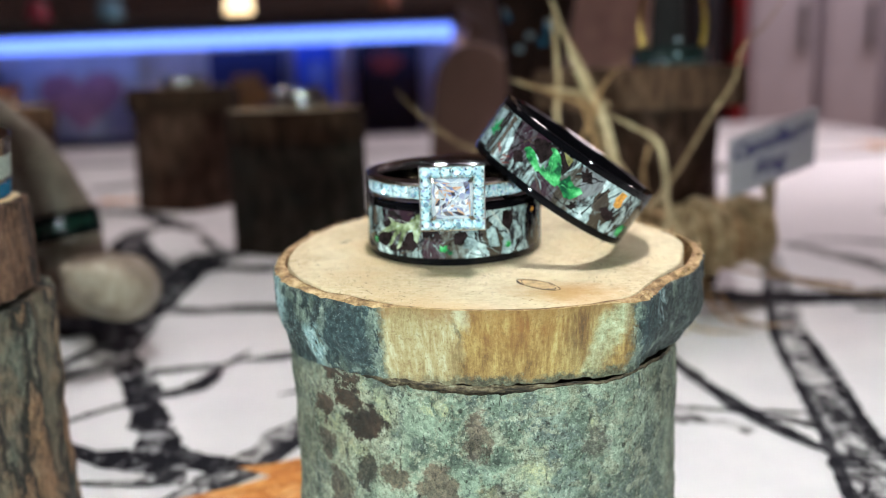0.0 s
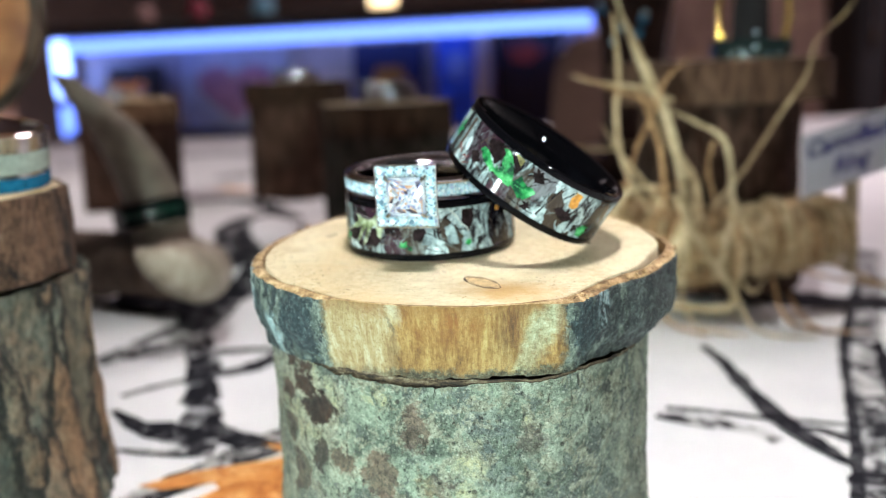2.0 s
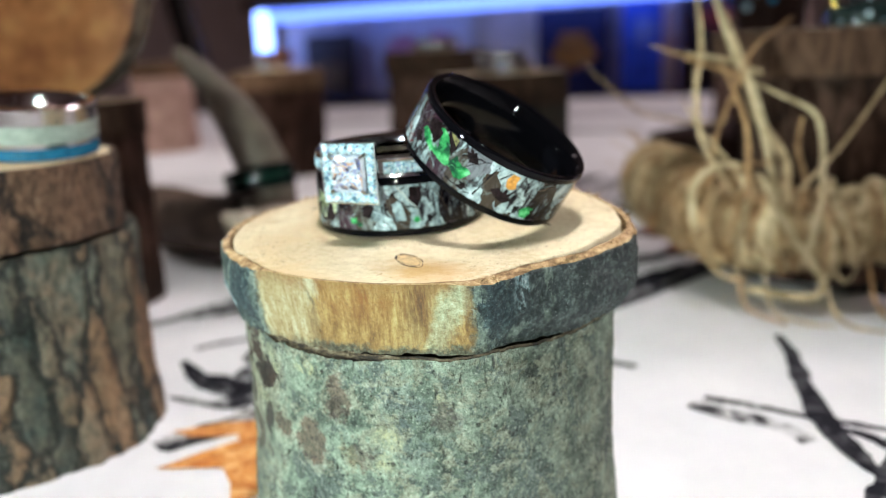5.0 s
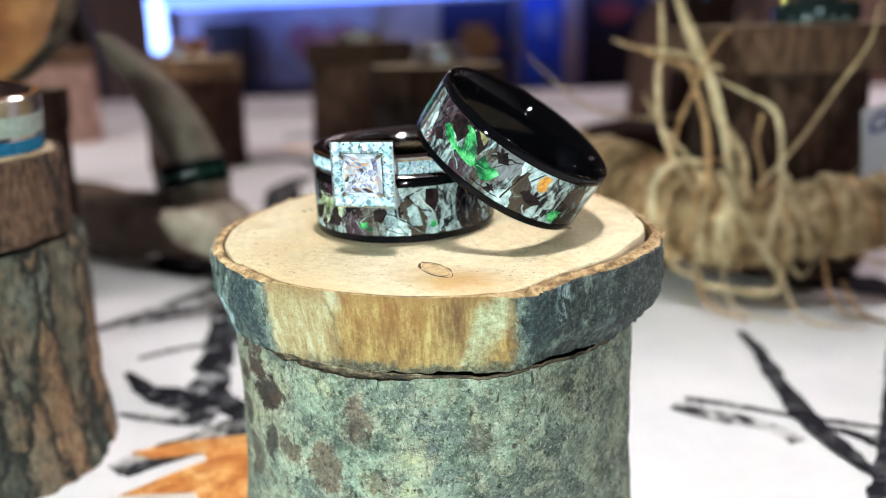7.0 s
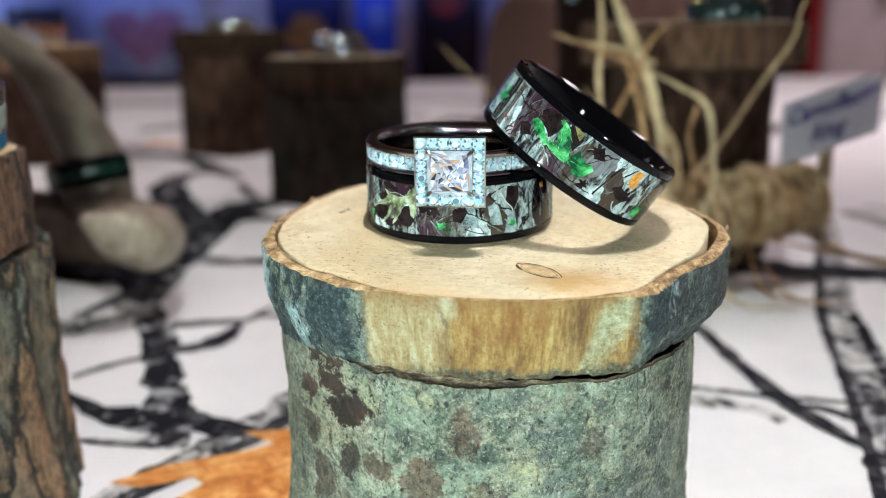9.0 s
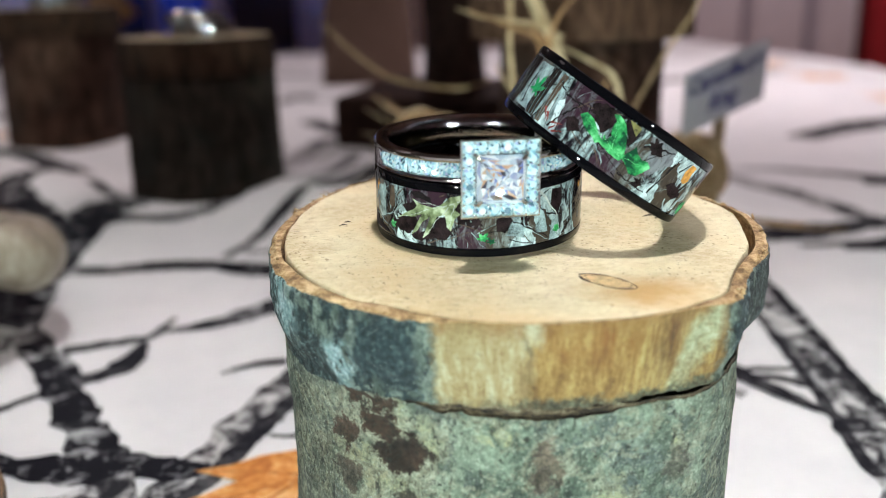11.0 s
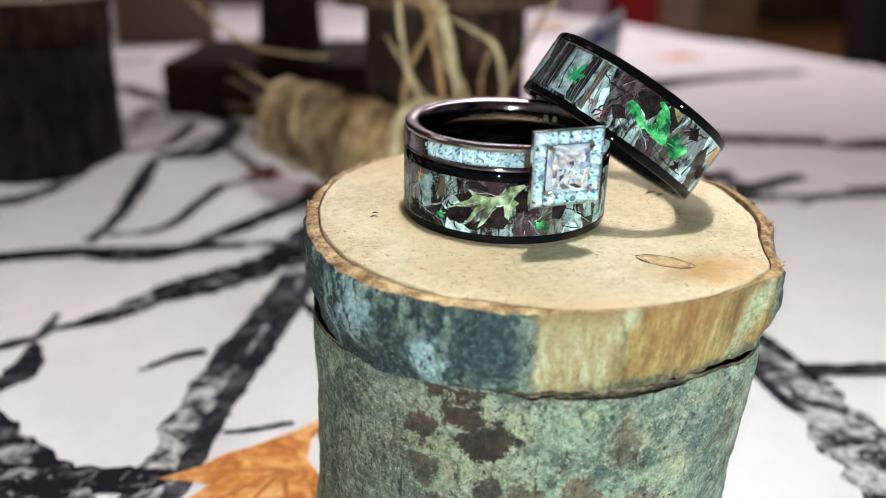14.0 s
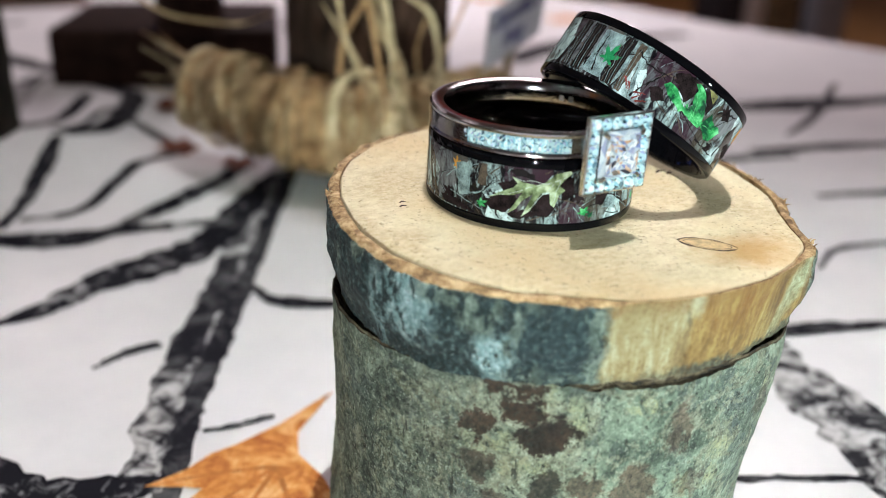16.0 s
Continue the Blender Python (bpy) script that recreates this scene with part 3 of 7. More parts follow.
GLINT_FACETS = [make_gem("painted_glint_facet", [(0.0, tone), (1.0, tone)]) for tone in ((0.50, 0.60, 0.72), (0.34, 0.40, 0.60), (0.10, 0.11, 0.19), (0.66, 0.74, 0.82), (0.66, 0.40, 0.27), (0.22, 0.28, 0.58),
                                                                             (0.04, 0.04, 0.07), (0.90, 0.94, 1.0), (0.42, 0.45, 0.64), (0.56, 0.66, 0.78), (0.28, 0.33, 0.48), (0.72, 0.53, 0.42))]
GREEN_LEAF = make_leaf_ink("green_print", (0.005, 0.050, 0.022), (0.026, 0.27, 0.075), (0.18, 0.64, 0.27))
PALE_LEAF = make_leaf_ink("pale_leaf_print", (0.055, 0.070, 0.030), (0.22, 0.28, 0.15), (0.52, 0.60, 0.44))
DEEP_LEAF = plain("deep_leaf_print", (0.02, 0.24, 0.09), 0.16, IOR=1.15, spread=0.4, scale=14)
VEIN_INK = plain("leaf_vein_print", (0.16, 0.62, 0.24), 0.16, IOR=1.15, spread=0.4, scale=14)
ORANGE_LEAF = plain("orange_leaf_print", (0.55, 0.26, 0.06), 0.16, IOR=1.15, spread=0.4, scale=14)
OLIVE_INK = plain("olive_print", (0.17, 0.16, 0.06), 0.16, IOR=1.15, spread=0.4, scale=14)
RED_LEAF = plain("red_leaf_print", (0.22, 0.05, 0.045), 0.16, IOR=1.15, spread=0.4, scale=14)
TWIG_INK = plain("twig_print", (0.014, 0.011, 0.012), 0.16, IOR=1.15, spread=0.4, scale=14)
BROWN_INK = plain("brown_twig_print", (0.085, 0.062, 0.048), 0.16, IOR=1.15, spread=0.5, scale=14)
PALE_INK = plain("pale_twig_print", (0.46, 0.52, 0.50), 0.16, IOR=1.15, spread=0.3, scale=14)
PLUM_INK = plain("plum_print", (0.015, 0.0095, 0.0105), 0.6, IOR=1.1, spread=0.75, scale=9)
TRUNK_INK = plain("pale_trunk_print", (0.20, 0.27, 0.285), 0.16, IOR=1.15, spread=0.75, scale=9)

# ---- building helpers; lengths in centimetres ----
import mathutils.geometry

CM = 0.01


def thing(name, x, y, z, label, category, group="", rx=0, ry=0, rz=0, kind=""):
    ob = new(name)
    ob.empty_display_size = 0.005
    ob.matrix_world = pose(x * CM, y * CM, z * CM, rx, ry, rz)
    return tagged(ob, label, category, group, kind)


def part(name, bm, material, parent=None, label="", smooth=True, m=None):
    """Links a bmesh, in centimetres, as one mesh object under a thing or a part."""
    bmesh.ops.scale(bm, vec=(CM, CM, CM), verts=bm.verts)
    bmesh.ops.recalc_face_normals(bm, faces=bm.faces)
    mesh = bpy.data.meshes.new(name)
    bm.to_mesh(mesh)
    bm.free()
    for s in material if isinstance(material, (list, tuple)) else [material]:
        mesh.materials.append(s)
    if smooth:
        mesh.polygons.foreach_set("use_smooth", [True] * len(mesh.polygons))
        mesh.set_sharp_from_angle(angle=radians(38))
    ob = new(name, mesh)
    if parent is not None:
        ob.parent = parent
    if m is not None:
        ob.matrix_basis = Matrix.Translation(m.translation * CM) @ m.to_3x3().to_4x4()
    return tagged(ob, label) if label else ob


def n3(x, y, z, s=1.0):
    return noise.noise(Vector((x * s, y * s, z * s)))


def rows_mesh(bm, rows, closed=True, cap0=False, cap1=False, mi=0):
    """Skins rows of points."""
    vs = [[bm.verts.new(p) for p in r] for r in rows]
    k = len(vs[0])
    for a, b in zip(vs, vs[1:]):
        for i in range(k if closed else k - 1):
            j = (i + 1) % k
            bm.faces.new((a[i], a[j], b[j], b[i])).material_index = mi
    if cap0:
        bm.faces.new(vs[0]).material_index = mi
    if cap1:
        bm.faces.new(vs[-1][::-1]).material_index = mi
    return vs


def lathe(bm, profile, n=96, closed=True, mi=0, wob=None):
    """Turns a profile of (radius, height) round z; closed joins its ends."""
    prof = profile + [profile[0]] if closed else profile
    rows = []
    for r, z in prof:
        row = []
        for i in range(n):
            a = 2 * math.pi * i / n
            k = wob(a, z) if wob else 0.0
            row.append(((r + k) * math.cos(a), (r + k) * math.sin(a), z))
        rows.append(row)
    return rows_mesh(bm, rows, True, mi=mi)


def box(bm, x0, y0, z0, x1, y1, z1, bevel=0.0):
    made = bmesh.ops.create_cube(bm, size=1.0)["verts"]
    for v in made:
        v.co = Vector(((x0 + x1) / 2 + v.co.x * (x1 - x0), (y0 + y1) / 2 + v.co.y * (y1 - y0), (z0 + z1) / 2 + v.co.z * (z1 - z0)))
    if bevel:
        edges = list({e for v in made for e in v.link_edges})
        bmesh.ops.bevel(bm, geom=edges, offset=bevel, segments=2, affect="EDGES", profile=0.6)
    return bm


def boxed(*a, **k):
    return box(bmesh.new(), *a, **k)


def spline(pts, step=4):
    """A smooth line through points."""
    p = [Vector(q) for q in pts]
    p = [2 * p[0] - p[1]] + p + [2 * p[-1] - p[-2]]
    out = []
    for a, b, c, d in zip(p, p[1:], p[2:], p[3:]):
        for k in range(step):
            t = k / step
            out.append(0.5 * ((2 * b) + (c - a) * t + (2 * a - 5 * b + 4 * c - d) * t * t + (3 * b - a - 3 * c + d) * t ** 3))
    out.append(p[-2])
    return out


def tube(bm, pts, radius, n=8, flat=1.0, twist=0.0, step=4, rough=0.0, seed=0.0):
    """A tapering, flattened tube along a smooth line; radius is a number or one for each point."""
    line = spline(pts, step)
    rad = radius if isinstance(radius, (list, tuple)) else [radius] * len(pts)
    rows = []
    up = Vector((0.13, 0.31, 0.94))
    for i, q in enumerate(line):
        t = (line[min(i + 1, len(line) - 1)] - line[max(i - 1, 0)]).normalized()
        s = t.cross(up).normalized()
        up = s.cross(t).normalized()
        f = i / (len(line) - 1) * (len(rad) - 1)
        k = min(int(f), len(rad) - 2)
        r = rad[k] + (rad[k + 1] - rad[k]) * (f - k)
        row = []
        for j in range(n):
            a = 2 * math.pi * j / n
            e = r * (1 + rough * n3(q.x + math.cos(a) * r, q.y + math.sin(a) * r + seed, q.z, 1.4))
            b = a + twist * i
            u, v = math.cos(a) * e, math.sin(a) * e * flat
            c, d = math.cos(twist * i), math.sin(twist * i)
            row.append(q + s * (u * c - v * d) + up * (u * d + v * c))
        rows.append(row)
    rows_mesh(bm, rows, True, True, True)
    return bm


def smooth01(a, b, v):
    t = min(1, max(0, (v - a) / (b - a)))
    return t * t * (3 - 2 * t)


def cloth_z(x, y):
    """Height of the cloth: flat in front, lifted over a hidden riser behind, with soft folds."""
    lift = 0.85 * smooth01(12, 20, y) * (1 - smooth01(4, 13, x)) * (1 - 0.4 * smooth01(40, 70, y))
    fold = smooth01(13, 17, y) * (1 - smooth01(22, 40, y)) * (1 - smooth01(6, 14, x))
    wave = 0.16 * math.sin(0.9 * x + 0.55 * y) + 0.10 * math.sin(0.5 * x - 0.8 * y + 1.0)
    far = 0.12 * n3(x, y, 0, 0.11) * smooth01(8, 16, math.hypot(x, y - 2))
    return lift + fold * wave + far


# ---- room ----
def make_plank():
    n = Nodes("floor_wood", 0.45)
    f = n.noise(0.12, 5.0, at=n.stretch(0.15, 1.0, 1.0))
    n.colour(n.ramp(f, [(0.3, (0.30, 0.15, 0.05)), (0.7, (0.54, 0.29, 0.11))]))
    return n.m


WALL_PAINT = plain("wall_paint", (0.62, 0.58, 0.62), 0.8, scale=0.05, spread=0.1)
CEILING_PAINT = plain("ceiling_paint", (0.55, 0.52, 0.52), 0.9, scale=0.05, spread=0.1)
PLANK = make_plank()


def wall(name, x0, y0, z0, x1, y1, z1, material, label):
    ob = part(name, boxed(x0, y0, z0, x1, y1, z1), material, None, label, smooth=False)
    return tagged(ob, kind="structure")


wall("floor", -420, -320, -79, 880, 960, -75, PLANK, "brown wooden shop floor")
wall("ceiling", -420, -320, 200, 880, 960, 206, CEILING_PAINT, "plain grey shop ceiling")
wall("wall_west", -426, -320, -75, -420, 960, 200, WALL_PAINT, "pale lilac grey shop wall")
wall("wall_east", 880, -320, -75, 886, 960, 200, WALL_PAINT, "pale lilac grey shop wall")
wall("wall_south", -420, -326, -75, 880, -320, 200, WALL_PAINT, "pale lilac grey shop wall")
wall("wall_north", -420, 960, -75, 880, 966, 200, WALL_PAINT, "pale lilac grey shop wall")

# ---- display table and its printed cloth ----
TABLE_X0, TABLE_X1 = -95.0, 42.0


def far_edge(x):
    return 76 + (x + 50) * 0.30


def cloth_mesh():
    bm = bmesh.new()
    xs = np.concatenate([np.linspace(TABLE_X0, -26, 30), np.linspace(-25, 20, 110), np.linspace(21, TABLE_X1, 18)])
    ts = np.concatenate([np.linspace(0, 0.34, 16), np.linspace(0.345, 0.72, 110), np.linspace(0.73, 1, 26)])
    rows = []
    for t in ts:
        row = []
        for x in xs:
            y = -38 + (t * (76 + 38)) if t < 0.72 else None
            y0 = -38.0
            y = y0 + t * (far_edge(x) - y0)
            row.append((x, y, cloth_z(x, y)))
        rows.append(row)
    vs = rows_mesh(bm, rows, False)
    # hanging sides, with shallow drapes
    border = [v for v in vs[0]] + [r[-1] for r in vs[1:]] + vs[-1][-2::-1] + [r[0] for r in vs[-2:0:-1]]
    mid = Vector((-25, 20, 0))
    ring = border
    for depth in (0.6, 2.5, 9, 24):
        nxt = []
        for i, v in enumerate(border):
            d = (Vector((v.co.x, v.co.y, 0)) - mid).normalized()
            out = 0.5 * min(1, depth) + depth * 0.03 * math.sin(i * 0.9)
            nxt.append(bm.verts.new((v.co.x + d.x * out, v.co.y + d.y * out, -depth)))
        for i in range(len(border)):
            j = (i + 1) % len(border)
            bm.faces.new((ring[i], ring[j], nxt[j], nxt[i]))
        ring = nxt
    return bm


cloth = part("table_cloth", cloth_mesh(), CLOTH, None, "white cotton tablecloth printed with black branches and orange leaves")
tagged(cloth, category="tablecloth")


def table():
    t = thing("display_table", -26, 20, -75, "plain wooden display table hidden under the printed cloth", "table")
    bm = bmesh.new()
    top = [(TABLE_X0 + 1, -37), (TABLE_X1 - 1, -37), (TABLE_X1 - 1, far_edge(TABLE_X1) - 1), (TABLE_X0 + 1, far_edge(TABLE_X0) - 1)]
    rows_mesh(bm, [[(x + 26, y - 20, 71.5) for x, y in top], [(x + 26, y - 20, 74.6) for x, y in top]], True, True, True)
    part("tabletop", bm, LID_BROWN, t, smooth=False)
    for x, y in top:
        sx, sy = (5 if x < 0 else -5), (5 if y < 0 else -5)
        part("leg", boxed(x + 26 + sx - 3, y - 20 + sy - 3, 0, x + 26 + sx + 3, y - 20 + sy + 3, 71.5, bevel=0.4), LID_BROWN, t)


table()


def print_strip(name, pts, material, seed, ragged=0.16, lift=0.012):
    """A printed stroke on the cloth: points of x, y and width."""
    bm = bmesh.new()
    line = spline([(x, y, w) for x, y, w in pts], 14)
    left, right = [], []
    for i, q in enumerate(line):
        t = line[min(i + 1, len(line) - 1)] - line[max(i - 1, 0)]
        nrm = Vector((-t.y, t.x)).normalized()
        w = max(0.04, q.z) / 2
        for side, out in ((1, left), (-1, right)):
            k = w * (1 + ragged * 2.2 * n3(q.x, q.y, seed + side * 9.1, 2.6)) + 0.05 * n3(q.x, q.y, seed - side * 5.3, 7.0)
            out.append((q.x + nrm.x * k * side, q.y + nrm.y * k * side))
    rows = []
    for a, b in zip(left, right):
        row = []
        for f in (0, 0.25, 0.5, 0.75, 1):
            x, y = a[0] + (b[0] - a[0]) * f, a[1] + (b[1] - a[1]) * f
            row.append((x, y, cloth_z(x, y) + lift))
        rows.append(row)
    rows_mesh(bm, rows, False)
    return part(name, bm, material, cloth)


def branch(ink, *pts):
    """A printed branch; each one lies a hair over the last."""
    k = sum(1 for ob in cloth.children if ob.name.startswith("printed_branch"))
    print_strip("printed_branch", pts, ink, 3.7 * k, lift=0.010 + 0.0035 * (k % 5))


# big tree with a forked crown
branch(INK_DARK, (-5.55, 3.3, 1.05), (-6.1, 4.5, 0.80), (-6.75, 5.9, 0.78), (-7.6, 7.8, 0.78), (-8.9, 10.0, 0.95), (-9.7, 12.3, 1.5), (-9.6, 15.0, 1.3), (-9.1, 17.6, 1.6), (-7.8, 20.4, 1.5), (-6.2, 23.0, 1.2), (-4.3, 28.9, 1.2))
branch(INK_SOLID, (-9.3, 11.6, 1.6), (-9.9, 9.9, 1.0), (-10.3, 8.3, 0.5), (-11.2, 6.4, 0.4))
branch(INK_GREY, (-9.0, 10.2, 1.4), (-9.7, 9.2, 1.4), (-10.5, 7.6, 0.9))
branch(INK_SOLID, (-10.0, 13.0, 1.6), (-11.5, 13.3, 2.2), (-13.5, 13.6, 1.2))
branch(INK_DARK, (-9.5, 14.4, 0.55), (-7.9, 14.1, 0.5), (-5.7, 14.1, 0.6), (-2.9, 13.5, 0.45), (0.5, 13.1, 0.3))
branch(INK_SOLID, (-7.7, 8.74, 0.55), (-6.84, 8.98, 0.45), (-5.97, 9.29, 0.3), (-5.6, 10.4, 0.14))
branch(INK_SOLID, (-6.9, 7.1, 0.5), (-6.42, 7.44, 0.6), (-6.14, 7.9, 0.66), (-6.0, 9.0, 0.14))
branch(INK_DARK, (-5.75, 9.55, 0.2), (-4.7, 9.75, 0.5), (-4.1, 10.2, 0.7), (-3.1, 10.9, 1.15), (-2.1, 11.2, 1.25), (-0.9, 11.8, 1.1), (0.4, 13.2, 0.9), (2.4, 15.4, 0.7))
# ground line with grass at the tree's foot
branch(INK_DARK, (-8.2, 4.6, 0.16), (-7.2, 3.85, 0.5), (-6.1, 3.5, 1.0), (-5.3, 3.5, 0.9), (-4.4, 3.3, 0.7), (-3.9, 3.1, 0.4))
branch(INK_GREY, (-7.0, 2.66, 0.14), (-6.3, 2.6, 0.22), (-5.7, 2.7, 0.5), (-5.0, 2.9, 0.9))
branch(INK_SOLID, (-8.5, 5.45, 0.22), (-8.1, 6.0, 0.25), (-7.4, 6.7, 0.27))
# slanting birch trunk behind the log
branch(INK_GREY, (-5.6, 0.6, 0.6), (-4.95, 1.7, 0.75), (-4.1, 3.2, 0.9), (-3.25, 5.1, 0.95), (-1.9, 7.7, 1.0), (0.2, 11.6, 0.9), (1.9, 14.6, 0.8), (3.2, 16.6, 0.6))
branch(INK_SOLID, (-5.3, 0.5, 0.2), (-4.65, 1.6, 0.3), (-3.78, 3.1, 0.36), (-2.95, 5.0, 0.4), (-1.6, 7.55, 0.42), (0.5, 11.5, 0.4), (2.2, 14.5, 0.4), (3.4, 16.5, 0.3))
branch(INK_SOLID, (-2.95, 6.3, 0.4), (-2.45, 7.1, 0.62), (-1.85, 8.2, 0.5), (-1.1, 9.5, 0.6), (-0.4, 10.9, 0.35))
branch(INK_SOLID, (-4.15, 6.97, 0.1), (-3.61, 7.27, 0.24), (-2.9, 7.4, 0.34))
branch(INK_SOLID, (-5.4, 9.6, 0.15), (-4.9, 9.9, 0.3), (-4.1, 10.3, 0.4))
branch(INK_DARK, (-5.0, 13.8, 0.4), (-3.5, 13.2, 0.45), (-1.9, 13.9, 0.5), (-0.5, 14.6, 0.55), (0.6, 15.2, 0.5), (2.0, 16.8, 0.4))
branch(INK_SOLID, (-4.9, 14.6, 0.3), (-4.05, 16.4, 0.4), (-3.3, 18.0, 0.5), (-2.7, 19.7, 0.35))
branch(INK_SOLID, (-0.54, 9.4, 0.12), (-0.46, 8.5, 0.3), (-0.2, 8.05, 0.5), (0.7, 7.5, 0.35), (2.0, 7.2, 0.2))
branch(INK_DARK, (-3.02, 4.18, 0.1), (-2.5, 4.1, 0.14), (-1.9, 4.08, 0.1))
# twigs on the lifted cloth
branch(INK_DARK, (-9.0, 15.9, 0.5), (-8.4, 17.1, 0.6), (-6.9, 17.5, 0.5), (-5.3, 18.9, 0.5), (-4.3, 20.2, 0.55), (-3.0, 21.6, 0.6), (-1.5, 24.4, 0.7), (-0.8, 26.0, 0.5))
branch(INK_DARK, (-4.4, 15.0, 0.3), (-3.1, 14.9, 0.35), (-1.8, 16.1, 0.4), (-0.9, 17.2, 0.4), (0.6, 18.2, 0.3))
branch(INK_DARK, (-2.8, 20.3, 0.3), (-1.8, 21.4, 0.35), (-0.8, 23.2, 0.35), (-0.2, 21.5, 0.3), (0.4, 19.3, 0.4))
branch(INK_GREY, (-5.1, 22.3, 0.5), (-3.9, 24.6, 0.8), (-2.6, 28.0, 1.0), (-1.8, 29.3, 0.6))
branch(INK_DARK, (-10.4, 22.9, 0.5), (-8.9, 20.2, 0.5), (-8.2, 18.6, 0.4))
branch(INK_DARK, (-5.0, 44.0, 0.8), (-3.8, 47.0, 1.2), (-2.8, 45.2, 0.8), (-0.5, 46.0, 0.5))
# mottled trunk and crossing twigs
branch(INK_GREY, (11.4, 21.5, 0.7), (10.2, 16.7, 0.9), (8.6, 10.9, 0.95), (8.0, 7.8, 1.05), (7.45, 4.75, 1.1), (6.85, 1.7, 1.2), (6.5, 0.2, 1.4), (6.1, -1.2, 1.5), (5.4, -3.4, 1.6))
branch(INK_SOLID, (9.85, 16.6, 0.25), (8.2, 10.9, 0.28), (7.55, 7.8, 0.2), (7.0, 4.75, 0.26), (6.3, 1.6, 0.2))
branch(INK_DARK, (8.95, 10.9, 0.24), (8.45, 7.9, 0.34), (7.9, 4.8, 0.24), (7.45, 1.9, 0.3))
branch(INK_SOLID, (4.7, 10.2, 0.2), (5.1, 8.8, 0.3), (5.45, 6.8, 0.42), (5.84, 5.3, 0.48), (6.27, 4.24, 0.4), (6.91, 2.94, 0.12))
branch(INK_SOLID, (5.8, 5.3, 0.2), (6.7, 4.8, 0.25), (7.1, 3.8, 0.12))
branch(INK_DARK, (3.6, 5.9, 0.2), (4.5, 5.75, 0.24), (5.6, 5.5, 0.22), (7.2, 5.3, 0.18))
branch(INK_GREY, (3.4, 5.5, 0.4), (4.3, 5.15, 0.5), (5.06, 4.93, 0.4), (5.6, 4.4, 0.35))
branch(INK_SOLID, (5.6, 14.9, 1.2), (7.2, 14.7, 1.7), (9.9, 14.5, 1.4), (12.8, 14.7, 1.3), (16, 15.4, 0.6))
branch(INK_SOLID, (7.6, 2.5, 0.5), (8.2, 2.3, 0.52), (9.1, 2.0, 0.44), (10.2, 1.6, 0.34), (13, 0.6, 0.3))
branch(INK_SOLID, (2.6, -0.2, 0.14), (3.44, -0.63, 0.19), (4.41, -1.14, 0.16), (5.5, -1.75, 0.14))
branch(INK_SOLID, (22.5, 17.6, 0.8), (25.4, 16.9, 2.0), (29.2, 16.0, 1.3), (34, 15.4, 0.5))
branch(INK_DARK, (18, 12.3, 0.55), (20.6, 11.6, 0.8), (23, 10.8, 0.7), (28, 9.0, 0.5))
branch(INK_DARK, (21, 13.3, 0.22), (24.5, 15.0, 0.4), (31, 19.0, 0.3))
branch(INK_SOLID, (11.4, 4.25, 0.1), (12.85, 4.9, 0.2), (14.4, 4.65, 0.25), (18, 3.6, 0.3))
branch(INK_SOLID, (12.4, 12.9, 0.4), (14.4, 12.7, 0.8), (16.2, 12.1, 0.75), (19, 11.3, 0.4))
branch(INK_SOLID, (17.5, 20.5, 1.0), (20, 19.6, 1.6), (23, 18.2, 1.6))
branch(INK_DARK, (-22, 40, 1.6), (-18, 45, 2.4), (-14, 48, 2.8), (-6, 50, 1.6))
branch(INK_DARK, (-11, 24, 0.9), (-13, 27, 1.3), (-17, 30, 1.1), (-23, 31, 0.7))
branch(INK_DARK, (-10.0, 16.7, 1.2), (-11.5, 19, 1.5), (-13.0, 22.5, 1.3), (-12.2, 27, 0.9))
branch(INK_SOLID, (-2.5, 20, 0.6), (-0.5, 22, 0.9), (0.4, 25, 0.8), (-0.8, 30, 1.0), (-3, 36, 1.2))
branch(INK_SOLID, (13.6, 23.9, 0.25), (15.6, 23.1, 0.5), (17.1, 21.9, 0.7), (19.5, 20.2, 0.9), (22.5, 18.4, 0.6))
branch(INK_GREY, (12.6, 23.0, 0.7), (13.4, 21.2, 1.1), (14.3, 17.9, 1.0), (15.2, 14.1, 0.9), (15.8, 11.4, 0.6))
branch(INK_SOLID, (11.3, 13.3, 0.3), (13.1, 13.2, 0.5), (14.8, 13.4, 0.8), (18.0, 14.2, 0.7))
branch(INK_DARK, (20, 30, 1.6), (26, 33, 2.2), (36, 34, 1.5))
branch(INK_DARK, (14, 45, 1.5), (22, 55, 2.0), (34, 60, 1.6))
branch(INK_DARK, (16, 8.0, 0.3), (20, 6.6, 0.6), (26, 4.8, 0.7), (34, 3.6, 0.4))
branch(INK_DARK, (-40, 50, 1.2), (-32, 58, 2.0), (-20, 62, 2.0), (0, 64, 1.6))


def leaf_outline(lobes, dip=0.42):
    """A lobed outline from (angle, length) of its tips, with toothed lobes round the origin."""
    out = []
    for i, (a, r) in enumerate(lobes):
        b = lobes[(i + 1) % len(lobes)]
        a, c = math.radians(a), math.radians(b[0] if i + 1 < len(lobes) else b[0] + 360)
        w = min(0.26, (c - a) * 0.30)
        out += [(a - w, r * (dip + 0.12)), (a - w * 0.72, r * 0.76), (a - w * 0.3, r * 0.74), (a, r), (a + w * 0.35, r * 0.76), (a + w * 0.8, r * 0.72), (a + w, r * (dip + 0.10))]
        out.append(((a + c) / 2, min(r, b[1]) * dip))
    return [(r * math.cos(a), r * math.sin(a)) for a, r in out]


